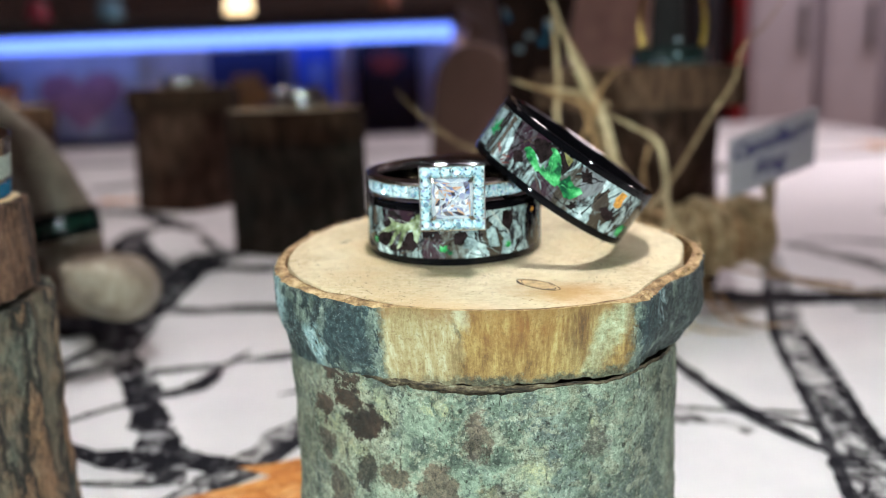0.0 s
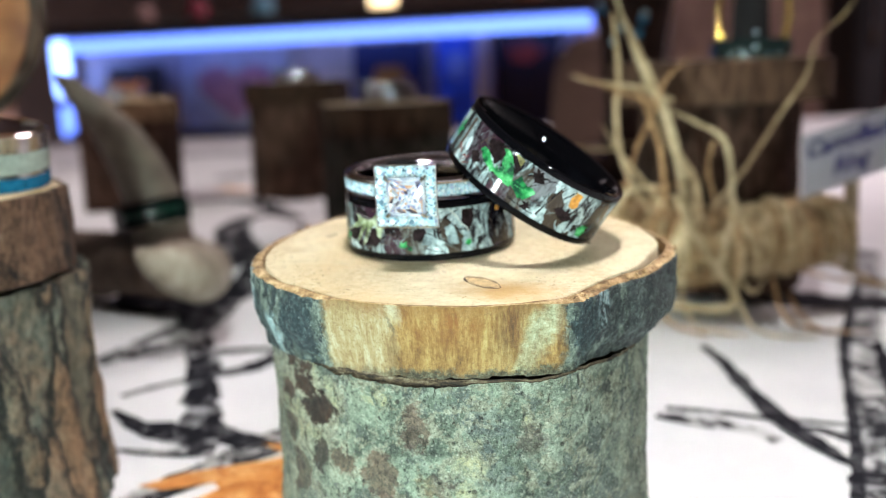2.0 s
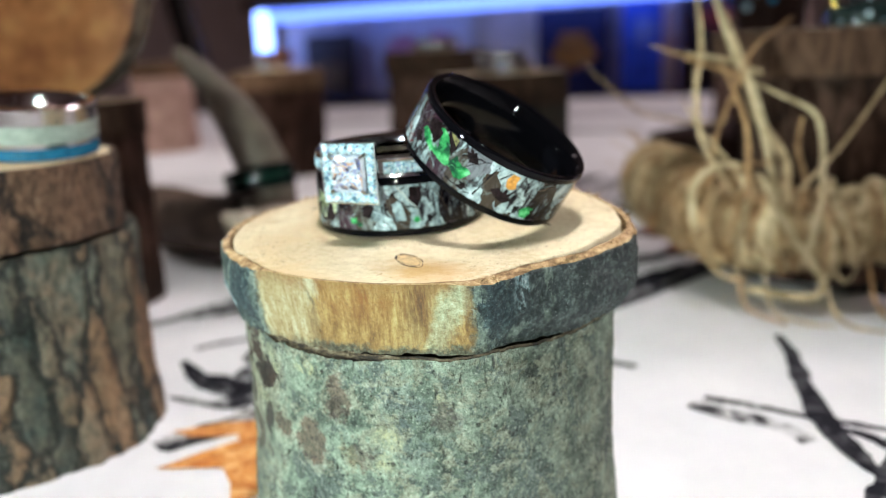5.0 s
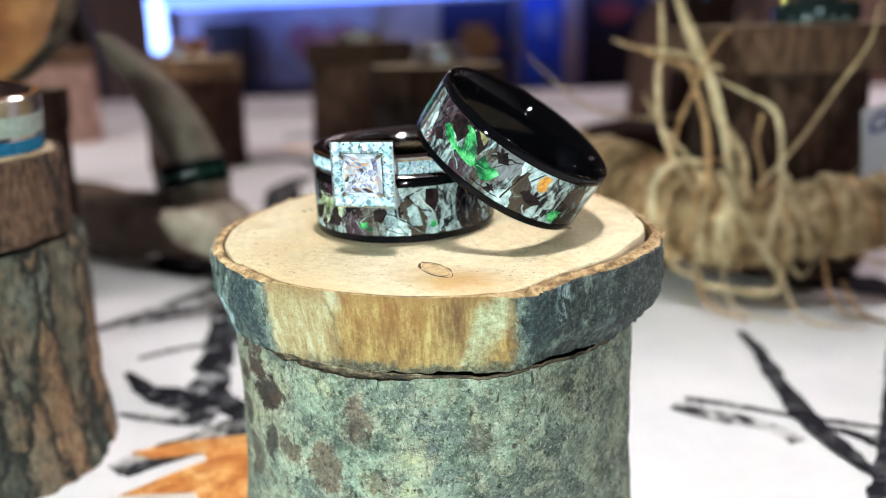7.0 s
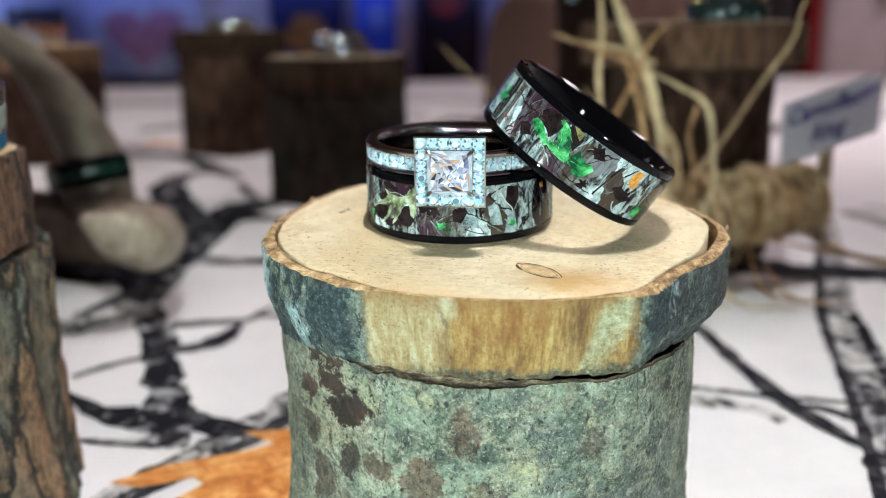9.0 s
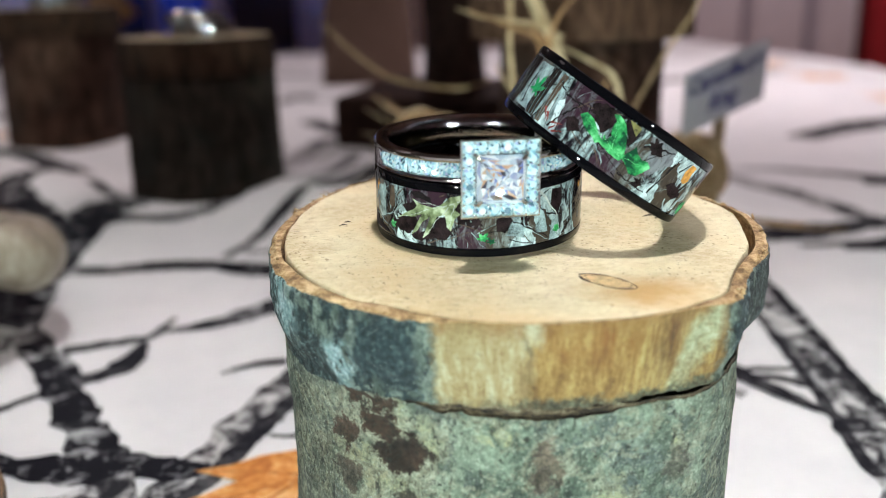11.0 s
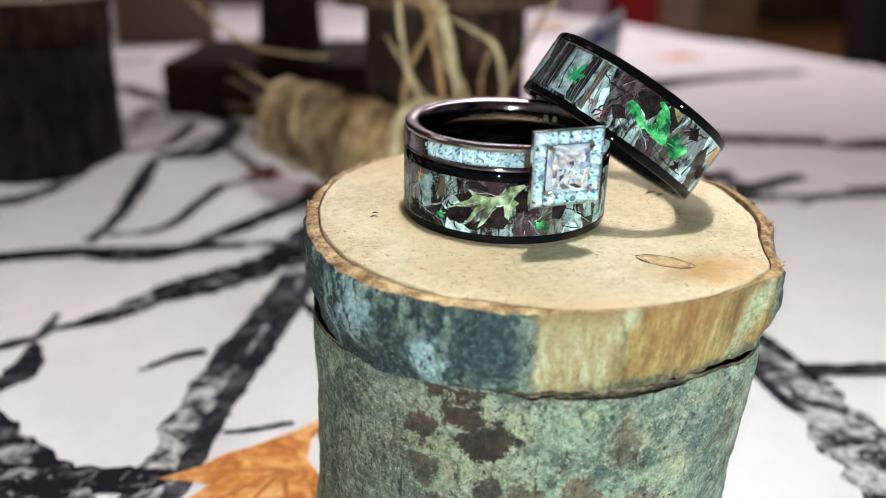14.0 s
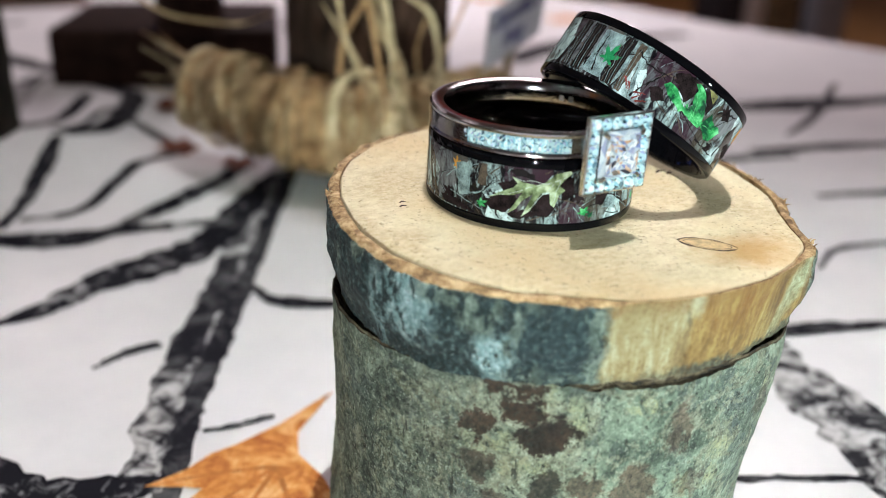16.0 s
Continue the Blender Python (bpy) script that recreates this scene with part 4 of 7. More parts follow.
def inside(pts, x, y):
    hit = False
    for (x0, y0), (x1, y1) in zip(pts, pts[1:] + pts[:1]):
        if (y0 > y) != (y1 > y) and x < x0 + (x1 - x0) * (y - y0) / (y1 - y0):
            hit = not hit
    return hit


def fill_outline(bm, pts, step):
    """Fills a flat outline with small triangles."""
    line = []
    for (x0, y0), (x1, y1) in zip(pts, pts[1:] + pts[:1]):
        k = max(1, int(math.hypot(x1 - x0, y1 - y0) / step))
        line += [(x0 + (x1 - x0) * i / k, y0 + (y1 - y0) * i / k) for i in range(k)]
    spots = [Vector(p) for p in line]
    xs, ys = [p[0] for p in pts], [p[1] for p in pts]
    for x in np.arange(min(xs) + step / 2, max(xs), step):
        for y in np.arange(min(ys) + step / 2, max(ys), step):
            if inside(pts, x, y):
                spots.append(Vector((x, y)))
    edges = [(i, (i + 1) % len(line)) for i in range(len(line))]
    verts, _, faces, *_ = mathutils.geometry.delaunay_2d_cdt(spots, edges, [], 1, 1e-5)
    made = [bm.verts.new((v.x, v.y, 0)) for v in verts]
    for f in faces:
        c = sum((verts[i] for i in f), Vector((0, 0))) / len(f)
        if inside(pts, c.x, c.y):
            bm.faces.new([made[i] for i in f])
    return bm


def flat_leaf(bm, pts, z, step=0.25):
    """A flat outline laid on a height z(x, y)."""
    fill_outline(bm, pts, step)
    for v in bm.verts:
        v.co.z = z(v.co.x, v.co.y)
    return bm


# the large printed leaf beside the log, drawn in the cloth's own plane
LEAF = [(-0.75, 4.35), (-1.32, 4.09), (-1.87, 3.82), (-2.68, 3.58), (-3.1, 3.52), (-3.52, 3.30), (-4.16, 3.18), (-3.7, 2.92), (-3.45, 2.75), (-3.9, 2.45),
        (-4.5, 2.15), (-5.05, 1.85), (-5.72, 1.22), (-5.2, 1.12), (-4.8, 1.28), (-4.42, 1.52), (-4.2, 1.3), (-4.55, 0.7), (-4.95, -0.15), (-4.4, 0.05),
        (-3.8, 0.25), (-3.3, -0.2), (-2.8, -0.9), (-2.55, -0.1), (-2.1, 0.6), (-1.9, 1.4), (-1.85, 2.2), (-1.95, 2.9), (-1.75, 3.45), (-1.3, 3.85)]
bm = flat_leaf(bmesh.new(), LEAF, lambda x, y: 0.030)
part("printed_leaf", bm, LEAF_PRINT, cloth, "orange maple leaf printed on the cloth")
for tip in ((-4.0, 3.12), (-5.5, 1.28), (-4.8, 0.0), (-2.85, -0.6)):
    bm = bmesh.new()
    mid = Vector((-2.35, 2.75))
    d = Vector(tip) - mid
    nrm = Vector((-d.y, d.x)).normalized() * 0.045
    rows_mesh(bm, [[(mid.x + d.x * t + nrm.x * s * (1 - t * 0.8), mid.y + d.y * t + nrm.y * s * (1 - t * 0.8) + 0.12 * math.sin(t * 3) * 0.5, 0.036) for s in (-1, 1)] for t in np.linspace(0, 0.95, 8)], False)
    part("leaf_vein", bm, LEAF_VEIN, cloth)
for x, y, s, turn in ((34, 54.2, 3.4, 20), (33.4, 42, 3.0, 140), (-18.4, 34, 2.2, 60), (35, 65.7, 4.0, 250), (-12.4, 40.5, 2.0, 10)):
    shape = [(x + px * s, y + py * s) for px, py in leaf_outline([(turn, 1), (turn + 55, 0.9), (turn + 120, 0.75), (turn + 200, 0.5), (turn + 290, 0.85)])]
    part("printed_leaf", flat_leaf(bmesh.new(), shape, lambda x, y: cloth_z(x, y) + 0.03, s * 0.2), LEAF_PRINT, cloth)

# ---- the log box that carries the rings ----
TILT = 3.0


def hump(a, centre, wide):
    """A smooth swelling round the trunk; the turn a in radians, the rest in degrees."""
    d = (math.degrees(a) - centre + 180) % 360 - 180
    return math.exp(-(d / wide) ** 2)


def between(a, first, last, soft):
    """One between two turns in degrees, zero elsewhere, with soft ends."""
    d = (math.degrees(a) - (first + last) / 2 + 180) % 360 - 180
    half = (last - first) / 2
    return smooth01(half + soft, half - soft, abs(d))


def lid_top(x, y):
    """The sawn face slopes down towards the front."""
    return 4.636 - 0.015 * x + 0.074 * y


def lid_radius(a):
    """Outer radius of the lid at a turn: flat in front, where the bark is gone, with a corner and a flake beside it."""
    x, y = math.cos(a), math.sin(a)
    r = 2.80 - 0.13 * hump(a, -95, 28) + 0.10 * hump(a, -155, 20) + 0.09 * hump(a, -53, 7) - 0.08 * hump(a, -36, 10) + 0.20 * hump(a, 2, 20) - 0.05 * hump(a, 150, 25)
    return r + 0.020 * n3(x, y, 1.0, 3.0) + 0.016 * n3(x, y, 4.0, 9.0)


def lid_gap(a):
    """The bark has sprung away from the wood on one side."""
    return 0.012 + 0.105 * hump(a, -6, 17) + 0.022 * hump(a, -160, 22) + 0.02 * max(0, n3(math.cos(a), math.sin(a), 8.0, 3.0)) * (1 - bareness(a))


def bareness(a):
    return between(a, -115, -57, 6)


def base_radius(a, z):
    x, y = math.cos(a), math.sin(a)
    r = 2.60 + 0.06 * y + 0.06 * math.cos(2 * a) - 0.03 * x
    r += 0.27 * hump(a, -56, 20) * smooth01(0.8, 3.45, z) - 0.08 * hump(a, -56, 26)
    r += 0.09 * smooth01(1.7, 0.2, z) * (1 - 0.9 * hump(a, -60, 45)) + 0.06 * hump(a, -165, 35) * smooth01(2.5, 3.4, z)
    r += 0.035 * n3(x * 1.5, y * 1.5, z * 0.5) + 0.024 * n3(x * 6, y * 6, z * 1.6) + 0.016 * n3(x * 16, y * 16, z * 5) + 0.010 * n3(x * 34, y * 34, z * 12)
    for turn, h, wide, tall, _, power in SCARS:
        d = ((math.degrees(a) - turn + 180) % 360 - 180) * math.radians(1) * 2.55 / wide
        e = (z - h) / tall
        r -= 0.035 * power * math.exp(-((d * d + e * e) ** 2))
    return r


def base_top(a):
    """Height of the base's torn upper edge."""
    x, y = math.cos(a), math.sin(a)
    return 3.475 + 0.06 * hump(a, -125, 15) + 0.10 * hump(a, 180, 40) + 0.04 * hump(a, -45, 12) + 0.022 * n3(x * 6, y * 6, 2.0) + 0.020 * n3(x * 22, y * 22, 3.0) + 0.012 * n3(x * 50, y * 50, 3.0)


def lid_foot(a):
    """Height of the lid's lower edge, with an open crack in front and a lifted flake at the side."""
    x, y = math.cos(a), math.sin(a)
    crack = (0.030 + 0.030 * n3(x * 13, y * 13, 4.0)) * between(a, -120, -62, 7) + 0.014 * between(a, -62, -36, 8) + 0.035 * hump(a, -172, 12)
    return base_top(a) + crack + 0.075 * hump(a, -8, 18) + 0.014 * n3(x * 24, y * 24, 7.0) + 0.012 * n3(x * 60, y * 60, 7.0)


def ring_log():
    t = thing("log_ring_box", 0.4, 0.1, 0, "grey-green birch log box with a sawn lid standing on the cloth", "log box")
    n = 400
    turns = [2 * math.pi * i / n for i in range(n)]
    # base: bark up to a torn edge, brown layers above it in front
    bm = bmesh.new()
    rows = []
    steps = [0.0, 0.02] + list(np.linspace(0.08, 1.0, 88)) + [1.08, 1.2, 1.4, 1.6, 1.8, 2.0]
    for f in steps:
        row = []
        for a in turns:
            x, y = math.cos(a), math.sin(a)
            top, torn = base_top(a), between(a, -122, -80, 8)
            edge = top - 0.035 - torn * (0.062 + 0.06 * n3(x * 7, y * 7, 5.0) + 0.03 * n3(x * 30, y * 30, 5.0))
            z = f * edge if f <= 1 else edge + (top - edge) * (f - 1)
            r = base_radius(a, z) - 0.04 * smooth01(0.02, 0.0, f)
            r -= (0.045 * torn + 0.012) * smooth01(0.995, 1.1, f) - torn * (0.016 * n3(x * 9, y * 9, z * 26) + 0.026 * n3(x * 42, y * 42, z * 14)) * smooth01(1.05, 1.3, f)
            row.append((r * x, r * y, z))
        rows.append(row)
    last = rows[-1]
    rows.append([(p[0] * 0.994, p[1] * 0.994, p[2] - 0.008) for p in last])
    rows.append([(p[0] * 0.975, p[1] * 0.975, p[2] - 0.08) for p in last])
    rows.append([(p[0] * 0.90, p[1] * 0.90, 3.30) for p in last])
    rows_mesh(bm, rows, True, True, True)
    bm.faces.ensure_lookup_table()
    for face in bm.faces[89 * n:]:
        face.material_index = 1
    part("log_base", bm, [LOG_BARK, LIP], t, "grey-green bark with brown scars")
    # bark of the lid
    bm = bmesh.new()
    rows = []
    for k, f in enumerate([-0.03, 0.0] + list(np.linspace(0.025, 0.96, 34)) + [0.985, 1.0]):
        row = []
        for a in turns:
            x, y = math.cos(a), math.sin(a)
            bare = bareness(a)
            flake = hump(a, -5, 34)
            r = lid_radius(a)
            top = lid_top(r * x, r * y) - 0.05 + 0.045 * bare + (0.03 * n3(x * 6, y * 6, 6.0) + 0.022 * n3(x * 22, y * 22, 6.0)) * (1 - 0.8 * bare)
            foot = lid_foot(a)
            z = foot + (top - foot) * max(0.0, f)
            r -= bare * 0.17 * (1 - max(0.0, f)) ** 0.8 + (1 - bare) * ((1 - flake) * 0.15 * smooth01(0.55, 0.0, f) + flake * 0.22 * smooth01(0.34, 0.0, f))
            r += (0.020 * n3(x * 5, y * 5, z * 1.5) + 0.022 * n3(x * 15, y * 15, z * 5) + 0.018 * n3(x * 34, y * 34, z * 12)) * (1 - 0.75 * bare)
            r -= 0.03 * smooth01(0.965, 1.0, f) * (1 - bare) + (0.14 if k == 0 else 0.0)
            row.append((r * x, r * y, z + (0.01 if k == 0 else 0.0)))
        rows.append(row)
    outer = len(rows)
    inner = []
    for a in turns:
        thick = (0.125 + 0.03 * n3(math.cos(a) * 3, math.sin(a) * 3, 9.0)) * (1 - between(a, -117, -58, 9)) + 0.012
        inner.append((lid_radius(a) - thick - 0.012, a))
    for drop, draw in ((0.006, 0.0), (0.38, 0.085)):
        rows.append([(r * (1 - draw * bareness(a)) * math.cos(a), r * (1 - draw * bareness(a)) * math.sin(a), lid_top(r * math.cos(a), r * math.sin(a)) - drop - 0.02 * (1 - bareness(a)) * (0.6 + n3(math.cos(a) * 9, math.sin(a) * 9, 1.0))) for r, a in inner])
    mid_rim = [((p[0] + q[0]) / 2, (p[1] + q[1]) / 2, (p[2] + q[2]) / 2 + 0.018 * (1 - bareness(a)) * (1 + 1.2 * n3(math.cos(a) * 30, math.sin(a) * 30, 2.0))) for p, q, a in zip(rows[outer - 1], rows[outer], turns)]
    rows.insert(outer, mid_rim)
    rows_mesh(bm, rows, True)
    bm.faces.ensure_lookup_table()
    for face in bm.faces[(outer - 2) * n:]:
        face.material_index = 1
    part("lid_bark", bm, [LID_BARK, RIM], t, "slate-dark bark with a bare wooden patch")
    # sawn wood disc inside the bark
    bm = bmesh.new()
    edge = [(r - lid_gap(a), a) for r, a in inner]
    rows = []
    for f, drop, draw in ((0.97, 0.75, 0.10), (1.0, 0.70, 0.10), (1.0, 0.035, 0.0), (0.995, 0.008, 0.0), (0.985, 0.0, 0.0), (0.8, 0.0, 0.0), (0.5, 0.0, 0.0), (0.2, 0.0, 0.0)):
        shrunk = [(r * f * (1 - draw * bareness(a)), a) for r, a in edge]
        rows.append([(r * math.cos(a), r * math.sin(a), lid_top(r * math.cos(a), r * math.sin(a)) - drop) for r, a in shrunk])
    rows_mesh(bm, rows, True, True, True)
    part("lid_wood", bm, LID_WOOD, t, "pale sawn end grain")

    # lens-shaped knot, its outline open in places
    def oval(s, a, lift):
        k = s * (1 + 0.05 * n3(math.cos(a) * 2, math.sin(a) * 2, 3.0))
        c, d = math.cos(a), math.sin(a) * (1 - 0.35 * abs(math.cos(a)) ** 3)
        x, y = 0.60 + k * (0.235 * c + 0.085 * d), -1.79 + k * (-0.205 * c + 0.105 * d)
        return (x, y, lid_top(x, y) + lift)
    round_turns = np.linspace(0, 2 * math.pi, 72, endpoint=False)
    for size, wide in ((1.0, 0.075), (0.80, 0.02)):
        bm = bmesh.new()
        rows_mesh(bm, [[oval(size + wide * f * max(0.05, 0.45 + 1.5 * n3(math.cos(a) * 2.4, math.sin(a) * 2.4, size * 9)), a, dz) for a in round_turns] for f, dz in ((1.0, 0.0), (0.9, 0.004), (-0.9, 0.004), (-1.0, 0.0))], True)
        part("knot", bm, KNOT_DARK, t, "dark oval knot ring")
    bm = bmesh.new()
    rows_mesh(bm, [[oval(s, a, 0.002 + 0.003 * (1 - s)) for a in round_turns] for s in (0.95, 0.5, 0.1)], True, False, True)
    part("knot_core", bm, KNOT_WOOD, t)
    rng = random.Random(12)
    for k in range(60):
        a = rng.uniform(-math.pi, math.pi)
        if bareness(a) > 0.1:
            continue
        r, s, way = lid_radius(a) - rng.uniform(0.01, 0.13), rng.uniform(0.01, 0.05), rng.uniform(-0.08, 0.08)
        spot = [((r + q) * math.cos(a + way * g), (r + q) * math.sin(a + way * g), lid_top(r * math.cos(a), r * math.sin(a)) + h) for q, g, h in ((0, 0, -0.06), (0.005, 0.3, -0.03 + s * 0.5), (0.02 + 0.3 * s, 0.6, -0.03 + s))]
        bm = bmesh.new()
        tube(bm, spot, [0.026, 0.016, 0.005], 5, 0.5, step=3)
        part("splinter", bm, RIM, t)
    for x, y, s in ((-2.03, 0.22, 0.06), (-1.97, 0.33, 0.05), (1.62, 0.14, 0.11), (1.74, 0.06, 0.07)):
        bm = bmesh.new()
        tube(bm, [(x, y, lid_top(x, y)), (x + s * 0.8, y + s * 0.35, lid_top(x, y) + 0.006), (x + s * 1.6, y + s * 0.2, lid_top(x, y))], [0.010, 0.028, 0.008], 6, 0.35, rough=0.6)
        part("splinter_mark", bm, KNOT_DARK, t)
    return t


ring_log()


# ---- rings on the log ----
BAND_R, BAND_H = 1.19, 0.80


def band_decal(bm, pts, radius, z0=0.0):
    """A flat shape, as (turn in degrees, height), bent round a band."""
    fill_outline(bm, [(a / 48.0, h) for a, h in pts], 0.06)
    for v in bm.verts:
        a, h = math.radians(v.co.x * 48.0), v.co.y
        v.co = (radius * math.cos(a), radius * math.sin(a), z0 + min(0.694, max(0.106, h)))
    return bm


def band_stroke(bm, a0, h0, a1, h1, w, radius, bend=0.0, seed=0):
    """A printed twig on the band, from turn a0, height h0 to a1, h1; tapering."""
    k = 57.3 / radius
    n, rows = 9, []
    d = Vector(((a1 - a0) / k, h1 - h0))
    nrm = Vector((-d.y, d.x)).normalized()
    for i in range(n):
        t = i / (n - 1)
        e = w * (1 - 0.7 * t) * (1 + 0.5 * n3(t * 4, seed, 0.3))
        off = bend * math.sin(math.pi * t) + 0.02 * n3(t * 5, seed, 1.7)
        row = []
        for s in (-0.5, 0.5):
            a = a0 + (d.x * t + nrm.x * (e * s + off)) * k
            h = min(0.685, max(0.115, h0 + d.y * t + nrm.y * (e * s + off)))
            row.append((radius * math.cos(math.radians(a)), radius * math.sin(math.radians(a)), h))
        rows.append(row)
    rows_mesh(bm, rows, False)
    return bm


def leaf_on_band(turn, h, size, way, lobes=((0, 1.0), (48, 0.8), (110, 0.55), (180, 0.35), (250, 0.55), (312, 0.8)), squash=1.0, dip=0.35):
    k = 57.3 / BAND_R
    pts = leaf_outline([(a + way, r) for a, r in lobes], dip)
    return [(turn + x * size * k, min(0.69, max(0.11, h + y * size * squash))) for x, y in pts]


def camo_ring(name, x, y, z, leaves, seed, label, rx=0, ry=0, rz=0):
    t = thing(name, x, y, z, label, "ring", "camouflage rings", rx, ry, rz)
    bm = bmesh.new()
    r = BAND_R
    dome = [(r - 0.185 + 0.065 * ((z - 0.4) / 0.34) ** 2, z) for z in np.linspace(0.72, 0.08, 17)]
    lathe(bm, [(r - 0.112, 0.045), (r - 0.09, 0.012), (r - 0.03, 0.0), (r - 0.008, 0.012), (r, 0.04), (r, 0.092), (r - 0.012, 0.10), (r - 0.012, 0.70),
               (r, 0.708), (r, 0.76), (r - 0.008, 0.788), (r - 0.03, 0.80), (r - 0.09, 0.788), (r - 0.112, 0.755)] + dome, 160)
    part("band", bm, BLACK, t, "glossy black ceramic")
    bm = bmesh.new()
    lathe(bm, [(r - 0.008, 0.10), (r - 0.002, 0.104), (r - 0.002, 0.696), (r - 0.008, 0.70)], 160, closed=False)
    part("inlay", bm, CAMO, t, "woodland camouflage print")
    rnd = random.Random(seed)
    for k in range(170):
        bm = bmesh.new()
        a, h = rnd.uniform(0, 360), rnd.uniform(0.12, 0.68)
        steep = rnd.choice((-1, 1)) * rnd.uniform(0.1, 0.5)
        band_stroke(bm, a, h, a + rnd.uniform(4, 30), h + steep, rnd.choice((0.005, 0.006, 0.008, 0.010, 0.014, 0.020)), r + 0.0006 + 0.0001 * (k % 8), rnd.uniform(-0.05, 0.05), k + seed)
        part("printed_twig", bm, rnd.choice((TWIG_INK, TWIG_INK, TWIG_INK, BROWN_INK, BROWN_INK, TRUNK_INK, TRUNK_INK)), t)
    for k in range(9):
        bm = bmesh.new()
        a, w = rnd.uniform(0, 360), rnd.uniform(2.0, 5.5)
        lean = rnd.uniform(-6, 6)
        band_decal(bm, [(a, 0.11), (a + w, 0.11), (a + w * 0.8 + lean, 0.40), (a + w + lean * 1.4, 0.69), (a + lean * 1.4, 0.69), (a + lean * 0.8, 0.36)], r + 0.0002)
        part("printed_trunk", bm, rnd.choice((TRUNK_INK, TRUNK_INK, TRUNK_INK, TWIG_INK)), t)
    for k in range(12):
        bm = bmesh.new()
        pts = leaf_on_band(rnd.uniform(0, 360), rnd.uniform(0.14, 0.62), rnd.uniform(0.04, 0.08), rnd.uniform(0, 360), squash=rnd.uniform(0.6, 1))
        part("printed_leaf", band_decal(bm, pts, r + 0.0015), rnd.choice((PLUM_INK, TWIG_INK, TWIG_INK)), t)
    for k, (turn, h, size, way, squash, material, dip) in enumerate(leaves):
        part("printed_leaf", band_decal(bmesh.new(), leaf_on_band(turn, h, size, way, squash=squash, dip=dip), r + 0.0026 + 0.0002 * (k % 4)), material, t)
    return t


LOWER = (0.0, 0.21, 4.648)
lower = camo_ring("camouflage_ring", *LOWER, [
    (-97, 0.21, 0.13, 60, 0.7, GREEN_LEAF, 0.5), (-92, 0.17, 0.09, 120, 0.7, GREEN_LEAF, 0.5), (-53.5, 0.23, 0.085, 200, 1.0, GREEN_LEAF, 0.7), (-151, 0.24, 0.10, 30, 0.9, GREEN_LEAF, 0.5),
    (-167, 0.58, 0.10, 90, 1.3, ORANGE_LEAF, 0.5), (-31, 0.60, 0.08, 20, 1.0, ORANGE_LEAF, 0.5), (-53, 0.56, 0.13, 240, 0.9, PLUM_INK, 0.5), (-99, 0.40, 0.15, 200, 0.9, PLUM_INK, 0.5),
    (-140, 0.36, 0.17, 200, 0.6, PLUM_INK, 0.5), (-122, 0.28, 0.15, 250, 0.9, PLUM_INK, 0.5), (-171, 0.24, 0.16, 150, 0.8, PLUM_INK, 0.5), (-75, 0.36, 0.12, 80, 1.2, PLUM_INK, 0.5),
    (60, 0.4, 0.3, 30, 0.8, GREEN_LEAF, 0.3), (140, 0.4, 0.3, 120, 0.8, PALE_LEAF, 0.3), (20, 0.35, 0.2, 0, 0.8, DEEP_LEAF, 0.3)],
    5, "black ceramic ring with camouflage inlay lying flat on the log", rx=TILT)


def print_on(ring, name, pts, material, layer, ragged=1.0, teeth=0.0):
    """Prints a shape with a ragged or toothed edge."""
    line = []
    for (a0, h0), (a1, h1) in zip(pts, pts[1:] + pts[:1]):
        k = max(1, int(math.hypot((a1 - a0) / 48, h1 - h0) / 0.04))
        for i in range(k):
            a, h = a0 + (a1 - a0) * i / k, h0 + (h1 - h0) * i / k
            if i % 2:
                way = Vector(((h1 - h0) * 48, -(a1 - a0) / 48)).normalized() * teeth
                a, h = a + way.x, h + way.y
            line.append((a + ragged * 1.3 * n3(a * 0.5, h * 22, layer), min(0.69, max(0.11, h + ragged * 0.034 * n3(a * 0.5, h * 22, 5 + layer)))))
    pts = line
    return part(name, band_decal(bmesh.new(), pts, BAND_R + 0.0030 + 0.0004 * layer), material, ring)


def twigs_on(ring, lines, w):
    for k, line in enumerate(lines):
        for (a0, h0), (a1, h1) in zip(line, line[1:]):
            part("printed_twig", band_stroke(bmesh.new(), a0, h0, a1, h1, w, BAND_R + 0.0036, 0, k), TWIG_INK, ring)


# pin-oak leaf over dark foliage, pale trunks and a fallen branch
for pts in ([(-150, 0.31), (-144, 0.33), (-134, 0.42), (-131, 0.34), (-137, 0.19), (-144, 0.21)], [(-122, 0.42), (-115, 0.45), (-112, 0.30), (-116, 0.18), (-121, 0.20)], [(-137, 0.18), (-127, 0.26), (-120, 0.20), (-131, 0.14)],
            [(-142, 0.50), (-134, 0.58), (-131, 0.50), (-138, 0.42)], [(-90, 0.42), (-83, 0.44), (-80, 0.37), (-85, 0.27), (-90, 0.29)], [(-58, 0.68), (-51, 0.67), (-50, 0.49), (-54, 0.36), (-59, 0.48)], [(-179, 0.19), (-165, 0.22), (-154, 0.13), (-174, 0.11)], [(-111, 0.60), (-104, 0.62), (-103, 0.42), (-109, 0.36)]):
    print_on(lower, "printed_foliage", pts, PLUM_INK, 0, 0.8)
print_on(lower, "printed_log", [(-136, 0.67), (-130, 0.69), (-124, 0.65), (-123, 0.58), (-128, 0.60), (-133, 0.61)], TWIG_INK, 2, 0.6)
